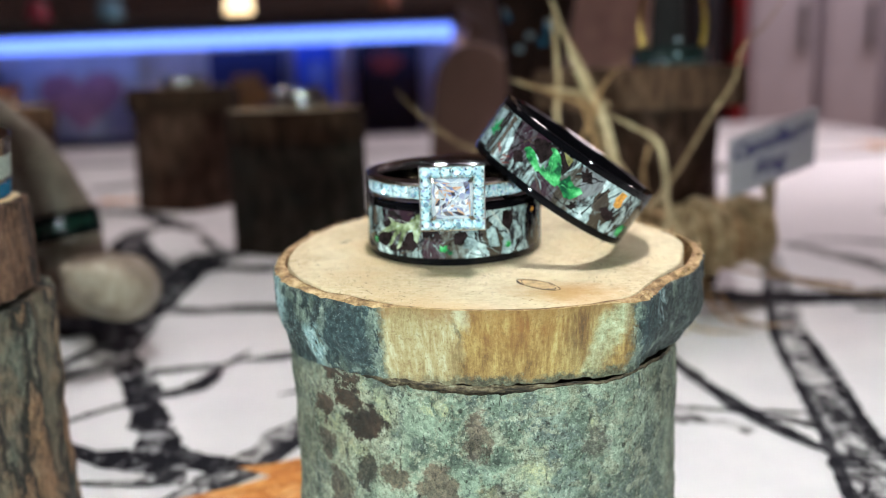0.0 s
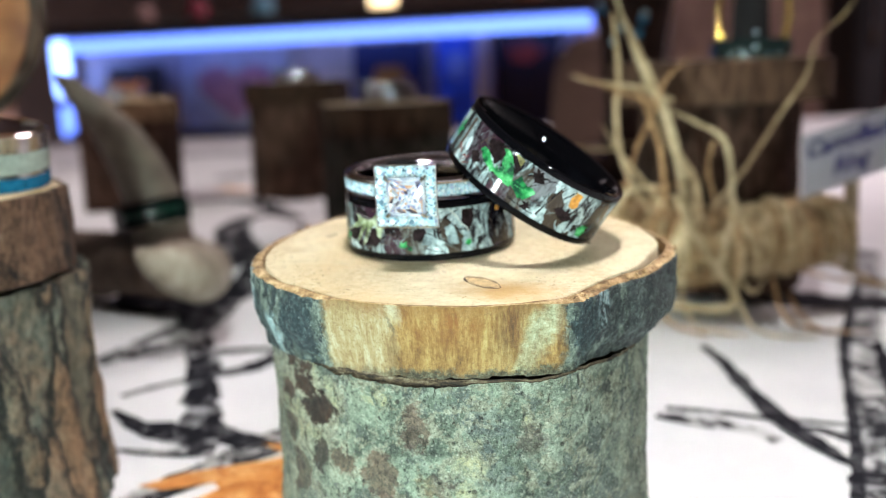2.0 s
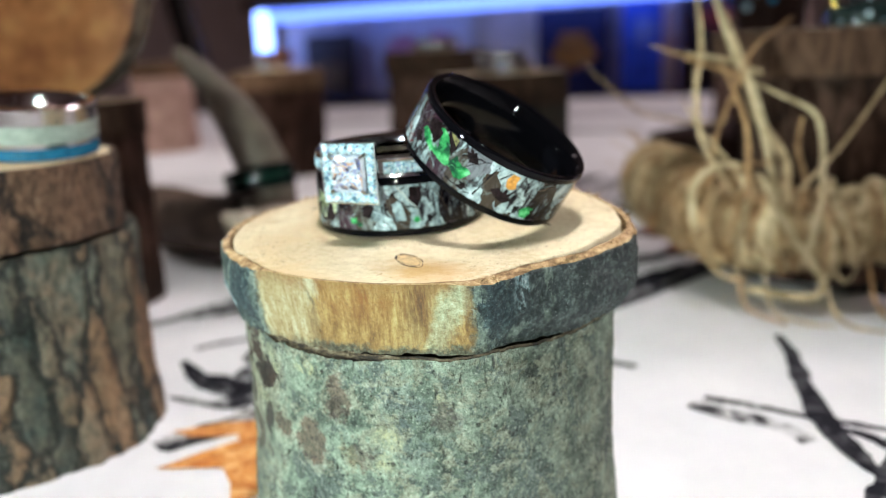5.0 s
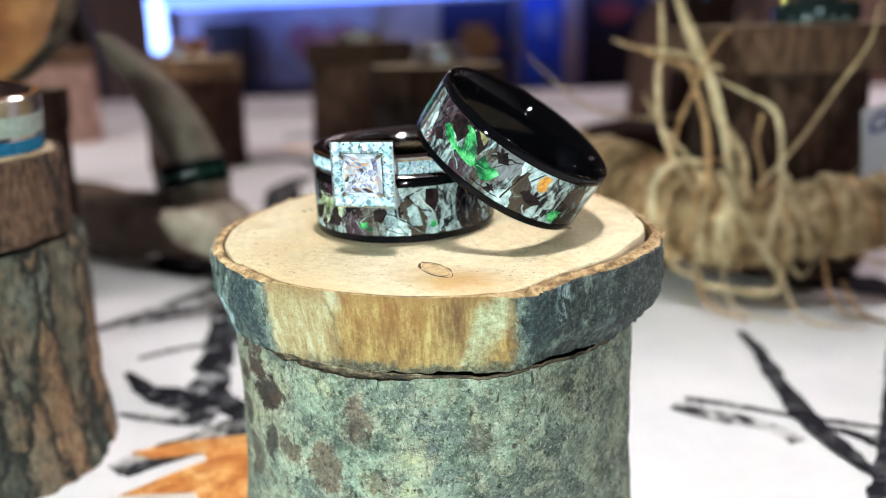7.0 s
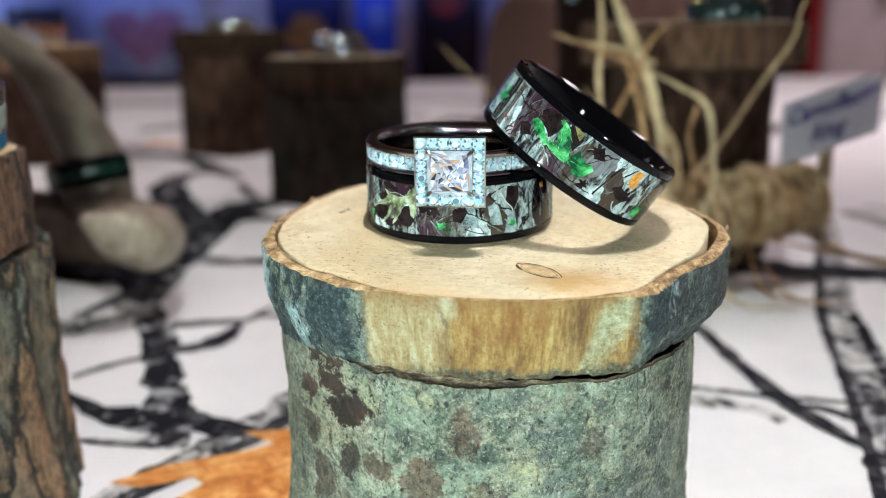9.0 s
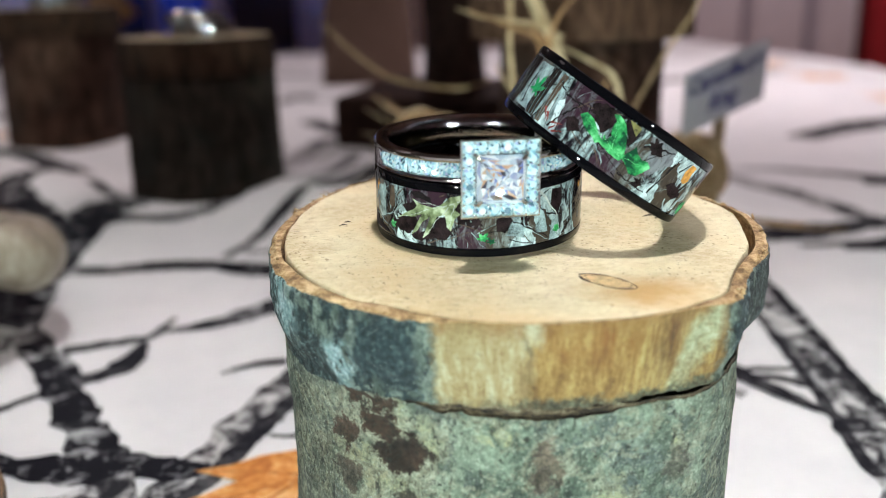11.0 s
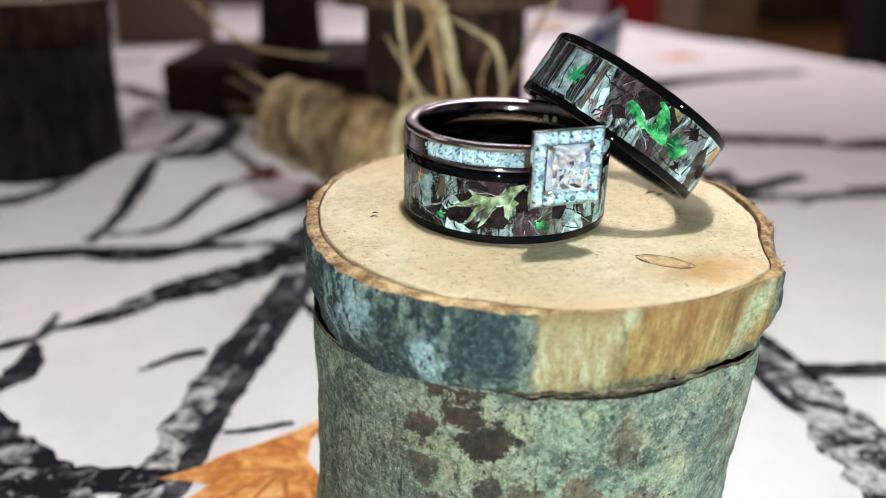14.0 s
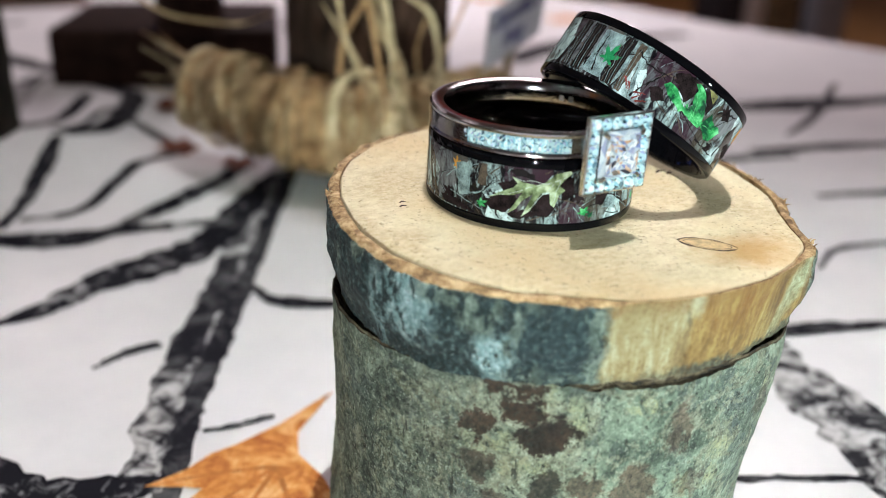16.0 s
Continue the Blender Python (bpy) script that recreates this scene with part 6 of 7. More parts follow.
def wood_slice():
    t = thing("wood_slice", -14.65, 8.0, 5.9, "round orange-brown wood slice standing on edge", "wood slice")
    bm = bmesh.new()
    n, rows = 72, []
    for f, yy in ((0.05, -0.55), (0.6, -0.56), (0.95, -0.55), (0.985, -0.5)):
        rows.append([(3.15 * f * math.cos(a), yy, 3.15 + 3.15 * f * math.sin(a)) for a in np.linspace(0, 2 * math.pi, n, endpoint=False)])
    rows.append([(3.15 * 0.985 * math.cos(a), 0.5, 3.15 + 3.15 * 0.985 * math.sin(a)) for a in np.linspace(0, 2 * math.pi, n, endpoint=False)])
    rows_mesh(bm, rows, True, True, True)
    part("slice_face", bm, make_slice(), t, m=pose(0, 0, 0, 0, 0, 12))
    bm = bmesh.new()
    prof = [(0.985, -0.48), (1.0, -0.45), (1.005, 0), (1.0, 0.47), (0.985, 0.5)]
    rows = [[((3.15 * f + 0.04 * n3(math.cos(a) * 5, math.sin(a) * 5, yy)) * math.cos(a), yy, 3.15 + (3.15 * f + 0.04 * n3(math.cos(a) * 5, math.sin(a) * 5, yy)) * math.sin(a)) for a in np.linspace(0, 2 * math.pi, n, endpoint=False)] for f, yy in prof]
    rows_mesh(bm, rows, True)
    part("bark_edge", bm, ROUGH_BARK, t, m=pose(0, 0, 0, 0, 0, 12))


def make_slice():
    n = Nodes("slice_wood", 0.5)
    x, y, z = n.xyz()
    r = n.math("SQRT", n.math("ADD", n.math("POWER", n.math("ADD", x, -0.4), 2.0), n.math("POWER", n.math("ADD", z, -3.0), 2.0)))
    rings = n.math("SINE", n.math("MULTIPLY", n.math("ADD", r, n.math("MULTIPLY", n.noise(0.5, 3.0), 1.2)), 9.0))
    n.colour(n.mix(n.math("MULTIPLY", n.math("ADD", rings, 1.0), 0.12), n.ramp(n.noise(0.9, 4.0), [(0.35, (0.27, 0.100, 0.032)), (0.5, (0.45, 0.19, 0.062)), (0.65, (0.58, 0.30, 0.11))]), (0.20, 0.075, 0.025)))
    return n.m


wood_slice()

# ---- small rings on the other boxes ----
OPAL = plain("white_opal", (0.46, 0.56, 0.49), 0.2, spread=0.2, scale=9)
TURQUOISE = plain("turquoise", (0.01, 0.19, 0.36), 0.25, spread=0.35, scale=9)
GREEN_OPAL = plain("green_opal", (0.004, 0.022, 0.016), 0.2, spread=0.8, scale=9)
COPPER = plain("rose_gold", (0.80, 0.42, 0.28), 0.18, 1.0, 0.06)
STEEL = plain("dark_steel", (0.35, 0.35, 0.37), 0.2, 1.0, 0.1)


def plain_ring(name, x, y, z, r, h, layers, metal, label, rx=0, ry=0, rz=0, thick=0.16):
    """A band lying flat, with inlaid stripes given as (from, to, material)."""
    t = thing(name, x, y, z, label, "ring", "", rx, ry, rz)
    bm = bmesh.new()
    lathe(bm, [(r - thick, 0.06), (r - thick + 0.03, 0.0), (r - 0.03, 0.0), (r, 0.03), (r, h - 0.03), (r - 0.03, h), (r - thick + 0.03, h), (r - thick, h - 0.06)], 96)
    part("band", bm, metal, t)
    for a, b, material in layers:
        bm = bmesh.new()
        lathe(bm, [(r - 0.02, a), (r + 0.006, a + 0.01), (r + 0.006, b - 0.01), (r - 0.02, b)], 96, closed=False)
        part("inlay", bm, material, t)
    return t


plain_ring("inlaid_ring", -7.75, 0.75, 5.50, 1.15, 0.95, [(0.04, 0.27, TURQUOISE), (0.32, 0.66, OPAL)], SILVER, "silver ring with turquoise and white opal stripes on a log", rx=3, ry=7)


def stone_ring(x, y, z, r, h, gem_r, metal, label, rx=0, ry=0, rz=0):
    """A band standing or lying, with a round stone in a cup."""
    t = thing("stone_ring", x, y, z, label, "ring", "small stone rings", rx, ry, rz)
    bm = bmesh.new()
    lathe(bm, [(r - 0.12, 0.03), (r - 0.09, 0.0), (r - 0.02, 0.0), (r, 0.03), (r, h - 0.03), (r - 0.02, h), (r - 0.09, h), (r - 0.12, h - 0.03)], 64)
    part("band", bm, metal, t)
    m = Matrix.Translation((0, -r - 0.06, h / 2)) @ Matrix.Rotation(radians(90), 4, "X")
    bm = bmesh.new()
    lathe(bm, [(gem_r * 0.4, -0.12), (gem_r * 1.05, 0.0), (gem_r * 1.05, 0.03), (gem_r * 0.9, 0.03), (gem_r * 0.35, -0.09)], 24)
    part("setting", bm, metal, t, m=m)
    bm = brilliant(bmesh.new(), gem_r, gem_r * 0.5)
    part("stone", bm, GEM, t, smooth=False, m=m @ Matrix.Translation((0, 0, 0.03)))
    return t


stone_ring(-5.8, 21.2, 5.90, 1.02, 0.42, 0.15, STEEL, "grey steel ring with a clear stone flat on a log lid", rz=12)
stone_ring(-6.0, 21.3, 6.33, 0.95, 0.34, 0.15, STEEL, "thin steel ring stacked on another on a log lid", rz=-24)
stone_ring(-20.8, 28.0, 6.12, 0.98, 0.5, 0.34, SILVER, "silver ring with a bright stone on a log lid", rz=14)
stone_ring(-20.6, 28.1, 6.63, 0.92, 0.4, 0.25, COPPER, "rose gold ring with a clear stone stacked on a silver one", rz=-30)
stone_ring(-13.4, 32.0, 6.72, 1.1, 0.5, 0.2, STEEL, "dark steel ring lying flat on a log lid")


def ring_stand():
    t = thing("ring_stand", 6.4, 15.75, 7.0, "low dark glittering ring stand with two gold posts", "ring stand")
    bm = bmesh.new()
    lathe(bm, [(1.02, 0.0), (1.12, 0.05), (1.15, 0.4), (1.08, 0.56), (0.95, 0.58), (0.9, 0.1)], 64)
    part("base_band", bm, plain("dark_glass", (0.02, 0.035, 0.035), 0.08, 0.3, 0.6, 6.0), t)
    bm = bmesh.new()
    rng = random.Random(6)
    for k in range(13):
        a, h = -2.2 + 0.15 * k if k < 9 else -1.60, 0.14 if k < 9 else 0.14 + 0.2 * (k - 9)
        s = brilliant(bmesh.new(), 0.045 if k < 9 else 0.075, 0.04, 6)
        m = Matrix.Translation((1.16 * math.cos(a), 1.16 * math.sin(a), h)) @ Matrix.Rotation(a + math.pi / 2, 4, "Z") @ Matrix.Rotation(radians(90 + rng.uniform(-25, 25)), 4, "X")
        s.transform(m)
        part("gem", s, GREEN_OPAL if k % 2 else GEM_BLUE, t, smooth=False)
    bm.free()
    for sx in (-1, 1):
        bm = bmesh.new()
        tube(bm, [(sx * 0.85, -0.3, 0.5), (sx * 0.95, -0.3, 1.1), (sx * 0.9, -0.25, 1.8), (sx * 0.7, -0.1, 2.5), (sx * 0.3, 0, 3.0)], [0.11, 0.09, 0.085, 0.08, 0.06], 12)
        part("gold_post", bm, GOLD, t)
    bm = bmesh.new()
    lathe(bm, [(0.55, 0.3), (0.5, 1.6), (0.42, 2.6), (0.25, 3.1), (0.02, 3.2)], 32, closed=False)
    part("cone", bm, plain("black_velvet", (0.012, 0.011, 0.012), 0.95), t, m=Matrix.Translation((0, 0.25, 0)))


ring_stand()

# ---- antler with a ring on one tine ----
def make_antler():
    n = Nodes("antler_bone", 0.55)
    f = n.noise(1.1, 6.0, 0.7, at=n.stretch(1.0, 1.0, 0.5))
    n.colour(n.ramp(f, [(0.38, (0.16, 0.125, 0.09)), (0.5, (0.27, 0.225, 0.17)), (0.62, (0.40, 0.35, 0.275))]))
    n.bump(n.noise(5.0, 6.0), 0.5, 0.04)
    return n.m


ANTLER = make_antler()


def antler():
    t = thing("antler", -10.9, 12.2, 0, "grey-brown deer antler with pale tine tips lying on the cloth", "antler")
    bm = bmesh.new()
    tube(bm, [(-7.5, 3.0, 1.2), (-4.2, 1.6, 1.3), (-1.6, 0.9, 1.35), (0.4, 0.4, 1.5), (1.2, -0.4, 1.6)], [1.15, 1.05, 1.0, 0.95, 0.8], 20, rough=0.18)
    part("main_beam", bm, plain("antler_brown", (0.09, 0.058, 0.04), 0.7, spread=0.5, scale=1.5), t, "dark brown beam")
    bm = bmesh.new()
    tube(bm, [(-0.15, 0.6, 1.2), (-0.40, 0.9, 2.4), (-0.65, 0.9, 3.7), (-1.05, 0.55, 4.95), (-1.55, 0.0, 6.1), (-2.1, -0.5, 7.0), (-2.3, -0.7, 7.3)], [0.95, 0.92, 0.86, 0.72, 0.5, 0.26, 0.06], 20, rough=0.1)
    part("upright_tine", bm, plain("antler_grey", (0.135, 0.110, 0.082), 0.6, spread=0.35, scale=1.2), t, "grey-brown upright tine")
    bm = bmesh.new()
    tube(bm, [(0.3, 0.3, 1.5), (1.5, -0.9, 1.6), (2.3, -2.1, 1.85), (2.55, -3.2, 2.15), (2.05, -4.0, 2.55), (1.65, -4.2, 2.85)], [0.85, 0.90, 0.86, 0.72, 0.44, 0.12], 20, rough=0.05)
    part("hooked_tine", bm, ANTLER, t, "pale smooth tine tip")


antler()
plain_ring("dark_ring", -11.5, 13.1, 2.62, 1.15, 0.75, [(0.2, 0.55, GREEN_OPAL)], BLACK, "black ring with green opal stripe pushed on the antler", rx=-4, ry=-12, thick=0.18)


# ---- bundle of raffia ----
def make_raffia(name, low, high):
    n = Nodes(name, 0.7)
    f = n.noise(3.0, 5.0)
    pale = n.ramp(f, [(0.38, (0.38, 0.285, 0.15)), (0.62, (0.68, 0.55, 0.34))])
    warm = n.ramp(f, [(0.38, (0.22, 0.115, 0.046)), (0.62, (0.48, 0.29, 0.13))])
    n.colour(n.mix(n.ramp(n.rnd(), [(low, 0.0), (high, 1.0)]), pale, warm))
    n.bump(n.noise(12.0, 3.0), 0.4, 0.02)
    return n.m


RAFFIA = make_raffia("raffia", 0.5, 0.8)
RAFFIA_TAN = make_raffia("tan_raffia", 0.0, 0.55)
RAFFIA_CORE = plain("raffia_core", (0.33, 0.225, 0.11), 0.8, spread=0.55, scale=2.5)


def raffia():
    t = thing("raffia_bundle", 3.6, 13.0, cloth_z(3.6, 13), "straw-coloured raffia wound into a roll with loose upright strands", "raffia")
    rng = random.Random(21)
    axis = [Vector((-3.1, 3.5, 2.75)), Vector((-2.0, 2.1, 2.4)), Vector((-0.5, 0.7, 2.0)), Vector((1.3, -0.1, 1.95)), Vector((3.1, 0.2, 2.15)), Vector((5.0, 1.0, 2.3))]
    girth = [0.88, 1.08, 1.15, 1.0, 0.95, 0.85]
    line = spline(axis, 12)
    bm = bmesh.new()
    tube(bm, axis, [g * 0.93 for g in girth], 28, rough=0.22)
    part("roll_core", bm, RAFFIA_CORE, t)
    for k in range(210):
        f = (k + rng.uniform(0, 1)) / 210 * 0.97 + 0.015
        i = min(len(line) - 2, max(1, int(f * (len(line) - 1))))
        q = line[i] + (line[i + 1] - line[i]) * rng.uniform(0, 1)
        along = (line[i + 1] - line[i - 1]).normalized()
        tip = 1.2 if k < 60 and k % 2 else 0.26 if k % 5 else 0.9
        lean = along + Vector((0, rng.uniform(-tip, tip), rng.uniform(-tip, tip)))
        lean.normalize()
        s = lean.cross(Vector((0, 0, 1))).normalized()
        u = s.cross(lean)
        g = f * (len(girth) - 1)
        g0 = min(len(girth) - 2, int(g))
        r = (girth[g0] + (girth[g0 + 1] - girth[g0]) * (g - g0)) * (1 + 0.05 * math.sin(f * 40)) + rng.uniform(-0.06, 0.10) + (rng.uniform(0.03, 0.22) if f < 0.36 and k % 4 == 0 else rng.uniform(0, 0.22) if k % 9 == 0 else 0)
        a0, span = rng.uniform(0, 6.3), rng.uniform(4.0, 6.25)
        pts = []
        for j in range(13):
            a = a0 + span * j / 12
            rr = r * (1 + 0.025 * math.sin(3 * a + k))
            p = q + s * math.cos(a) * rr + u * math.sin(a) * rr + along * (0.10 * math.sin(a * 0.7 + k))
            p.z = max(0.06, p.z)
            pts.append(p)
        bm = bmesh.new()
        tube(bm, pts, rng.choice((0.03, 0.04, 0.06, 0.08, 0.11)), 6, 0.3, step=2, twist=rng.uniform(-0.03, 0.03))
        part("wound_strand", bm, RAFFIA_TAN if 0.27 < f < 0.52 else RAFFIA, t)
    # frayed end
    for k in range(12):
        a = rng.uniform(0, 6.28)
        side, up = 0.55 * math.cos(a), 0.6 * math.sin(a)
        reach = rng.uniform(0.3, 1.0)
        bm = bmesh.new()
        tube(bm, [(-2.7 + side * 0.7, 3.1 + side * 0.6, 2.8 + up), (-3.2 + side * 0.8, 3.7 + side * 0.6, 2.95 + up), (-3.3 - reach + side, 3.8 + side + reach * 0.4, 3.2 + up * 1.2 + rng.uniform(-0.1, 0.3))], [0.06, 0.06, 0.03], 6, 0.35, step=6)
        part("frayed_end", bm, RAFFIA, t)
    # slack loops in front of the roll, given as x and height
    slack = [[(2.53, 2.07), (2.46, 2.96), (2.74, 3.55), (3.36, 3.77), (3.85, 3.49), (3.73, 2.39), (3.61, 1.2), (3.76, 0.4)], [(2.46, 2.22), (2.75, 1.47), (3.26, 0.9), (3.83, 0.8)], [(4.32, 3.85), (3.64, 3.7), (3.44, 3.27), (3.66, 2.39), (3.95, 1.81), (4.79, 1.1)],
             [(4.05, 3.56), (4.48, 2.7), (5.05, 1.7), (5.61, 0.9), (5.28, 0.5), (3.83, 0.6)], [(6.63, 1.67), (7.27, 1.5), (8.4, 1.3), (10.5, 1.0)], [(6.39, 1.31), (6.14, 0.9), (5.86, 1.21)]]
    for k, pts in enumerate(slack):
        bm = bmesh.new()
        tube(bm, [(x - 3.6, -1.22 - 0.12 * math.sin(i * 1.3 + k), z) for i, (x, z) in enumerate(pts)], (0.13, 0.10, 0.09, 0.12, 0.08, 0.06)[k], 6, 0.35, step=6, twist=0.03)
        part("slack_loop", bm, RAFFIA, t)
    # loose strands rising from the tie
    loose = [[(2.47, 8.3), (2.62, 6.8), (2.56, 5.7), (2.78, 4.4), (3.49, 3.1)], [(2.5, 8.8), (3.3, 6.64), (3.72, 5.94), (4.15, 4.53), (4.44, 3.0)],
             [(4.67, 7.32), (3.84, 6.62), (3.45, 5.66), (2.99, 4.54), (2.79, 3.2)], [(1.57, 6.78), (2.49, 6.39), (3.31, 6.09), (3.7, 5.8)],
             [(3.65, 5.94), (4.53, 5.5), (5.32, 4.94), (5.5, 3.55), (5.45, 2.6)], [(3.1, 6.37), (3.5, 5.4), (3.74, 4.54), (3.84, 3.0)],
             [(-2.0, 6.48), (-1.1, 5.55), (0.0, 4.72), (1.1, 4.45), (2.2, 4.3), (3.1, 4.5)], [(8.5, 8.6), (8.1, 8.0), (7.4, 7.4), (7.25, 6.6), (6.65, 5.5), (5.9, 4.3), (5.0, 3.2)],
             [(2.6, 8.5), (3.2, 7.2), (3.6, 6.2), (3.9, 5.0), (4.6, 3.9), (4.7, 2.8)]]
    short = [[(1.39, 6.79), (1.95, 6.59), (3.19, 6.38), (4.01, 6.01)], [(2.2, 5.5), (2.7, 4.7), (3.3, 3.9), (3.9, 3.1)], [(5.0, 5.0), (4.9, 4.2), (5.1, 3.4), (5.0, 2.6)]]
    for k, pts in enumerate(loose + short):
        bm = bmesh.new()
        depth = rng.uniform(-0.5, 0.3) + (5.0 if k == 6 else 0.0)
        w = 0.115 if k in (1, 8) else 0.075 if k not in (6, 7) else 0.05
        tube(bm, [(x - 3.6, -1.0 + depth + 0.25 * math.sin(i * 1.7 + k), z - cloth_z(3.6, 13)) for i, (x, z) in enumerate(pts)], [w * 0.5] + [w] * (len(pts) - 1), 6, 0.45, step=6, twist=0.06)
        part("loose_strand", bm, RAFFIA, t)
    for k in range(5):
        a = rng.uniform(0, 6.28)
        x, y = rng.uniform(-1, 4.5), rng.uniform(-2.2, -1.3)
        bm = bmesh.new()
        tube(bm, [(x, y + 0.6, rng.uniform(0.6, 1.4)), (x + 0.3, y, 0.3), (x + 0.8 + rng.uniform(-0.5, 0.8), y - 0.3, 0.08), (x + 1.8 + rng.uniform(-1, 1), y - rng.uniform(0.1, 0.5), 0.07)], [0.07, 0.08, 0.08, 0.03], 6, 0.5)
        part("loose_strand", bm, RAFFIA, t)
    bm = bmesh.new()
    tube(bm, [(4.9, 1.6, 1.3), (6.2, 1.5, 0.6), (7.6, 1.2, 0.25), (9.4, 0.9, 0.15)], [0.2, 0.16, 0.12, 0.05], 6, 0.5)
    part("loose_strand", bm, RAFFIA, t)


raffia()

DRY_LEAF = plain("dry_leaf", (0.20, 0.055, 0.025), 0.7, spread=0.5, scale=4)


def dry_leaf(x, y, s, turn, tilt):
    t = thing("dry_leaf", x, y, cloth_z(x, y) + 0.06, "dark red-brown dried leaf lying on the cloth", "leaf", "dry leaves", tilt, 0, 0)
    pts = [(px * s, py * s) for px, py in leaf_outline([(turn, 1), (turn + 60, 0.8), (turn + 130, 0.6), (turn + 230, 0.6), (turn + 300, 0.8)], 0.55)]
    bm = flat_leaf(bmesh.new(), pts, lambda px, py: 0.25 * (px * px + py * py) / s + 0.05)
    bmesh.ops.solidify(bm, geom=bm.faces, thickness=0.03)
    part("blade", bm, DRY_LEAF, t)


for args in ((1.0, 22.0, 1.0, 20, 8), (0.5, 18.3, 1.1, 200, 12), (1.4, 16.2, 0.9, 320, 10)):
    dry_leaf(*args)

# ---- price card ----
CARD = plain("card_paper", (0.62, 0.65, 0.70), 0.8, spread=0.05)
INK_BLUE = plain("blue_ink", (0.03, 0.035, 0.22), 0.6)


def lettering(text, size, material, parent, m):
    curve = bpy.data.curves.new("lettering", "FONT")
    curve.body, curve.size, curve.align_x, curve.align_y, curve.shear, curve.extrude, curve.offset = text, size * CM, "CENTER", "CENTER", 0.25, 0.00002, 0.00022
    curve.materials.append(material)
    ob = new("lettering", curve)
    ob.parent = parent
    ob.matrix_basis = Matrix.Translation(m.translation * CM) @ m.to_3x3().to_4x4()
    return ob


def card():
    t = thing("name_card", 8.85, 13.5, 3.72, "small white card with blue handwriting propped on the raffia", "card", "", 12, -13, 27)
    bm = boxed(-1.66, -0.02, 0.0, 1.66, 0.02, 1.75)
    part("paper", bm, CARD, t, smooth=False)
    lettering("Camoflauge", 0.64, INK_BLUE, t, Matrix.Translation((-0.02, -0.025, 1.28)) @ Matrix.Rotation(radians(90), 4, "X"))
    lettering("Ring", 0.66, INK_BLUE, t, Matrix.Translation((-0.15, -0.025, 0.58)) @ Matrix.Rotation(radians(90), 4, "X"))
    bm = boxed(-0.2, 0.03, -2.9, 0.2, 0.16, 0.5, bevel=0.03)
    part("prop", bm, CUT_WOOD_OLD, t)


card()

# ---- dark stand, tan bust ----
def dark_stand():
    t = thing("display_stand", 3.1, 27.0, cloth_z(3, 27) - 0.05, "dark brown wooden stand with a block base and upright post", "display stand")
    wood = plain("dark_stained_wood", (0.024, 0.012, 0.009), 0.7, spread=0.5, scale=1.2, IOR=1.2)
    part("base_block", boxed(0, 0, 0, 8.2, 8.5, 2.3, bevel=0.3), wood, t, m=Matrix.Translation((-4.85, 0.7, 0)) @ Matrix.Rotation(radians(-20.6), 4, "Z"))
    bm = bmesh.new()
    lathe(bm, [(1.5, 2.2), (1.25, 2.5), (1.15, 4.5), (1.3, 7.0), (1.7, 9.5), (2.2, 12.0), (2.3, 14.5), (1.6, 16), (0.05, 16.5)], 32, closed=False, wob=lambda a, z: 0.12 * n3(math.cos(a) * 2, math.sin(a) * 2, z))
    part("post", bm, wood, t, m=Matrix.Translation((0.1, -0.6, 0)))
    rng = random.Random(3)
    for k in range(7):
        a = rng.uniform(-2.6, -0.5)
        bm = brilliant(bmesh.new(), 0.16, 0.1, 8)
        part("bead", bm, TURQUOISE if k % 2 else GEM_BLUE, t, smooth=False, m=Matrix.Translation((0.1 + 1.5 * math.cos(a), -0.6 + 1.55 * math.sin(a), 7.2 + 0.25 * k)) @ Matrix.Rotation(radians(90), 4, "X"))


dark_stand()


def tan_bust():
    t = thing("necklace_bust", 0.9, 55.0, cloth_z(0.9, 55) - 0.05, "tan cloth-covered necklace display bust", "display bust")
    bm = bmesh.new()
    rows = []
    for z, w, d, y in ((0, 2.2, 1.4, 0), (0.3, 2.3, 1.5, 0), (3, 2.2, 1.3, 0.3), (5.2, 2.05, 1.1, 0.7), (6.4, 1.75, 1.0, 0.9), (7.2, 1.3, 0.9, 1.0), (7.6, 0.7, 0.7, 1.05), (7.75, 0.1, 0.1, 1.05)):
        rows.append([(1.45 * w * math.cos(a), y + d * math.sin(a), 1.1 * z) for a in np.linspace(0, 2 * math.pi, 40, endpoint=False)])
    rows_mesh(bm, rows, True, True, True)
    linen = plain("tan_linen", (0.17, 0.105, 0.078), 0.9, scale=6)
    part("bust", bm, linen, t)
    part("foot", boxed(-3.3, -1.7, -0.1, 3.3, 1.7, 0.25, bevel=0.1), linen, t)


tan_bust()


def far_post():
    """Tall tan panel behind the tall log box."""
    t = thing("room_divider", 20.0, 107, -75, "tall tan wooden room divider standing on the shop floor", "room divider")
    board = plain("tan_board", (0.50, 0.33, 0.27), 0.7, scale=0.6)
    part("board", boxed(-11, -1.0, 2.0, 7.0, 1.0, 125, bevel=0.3), board, t)
    part("foot", boxed(-12, -6, 0, 8.0, 6, 2.0, bevel=0.3), board, t)


far_post()

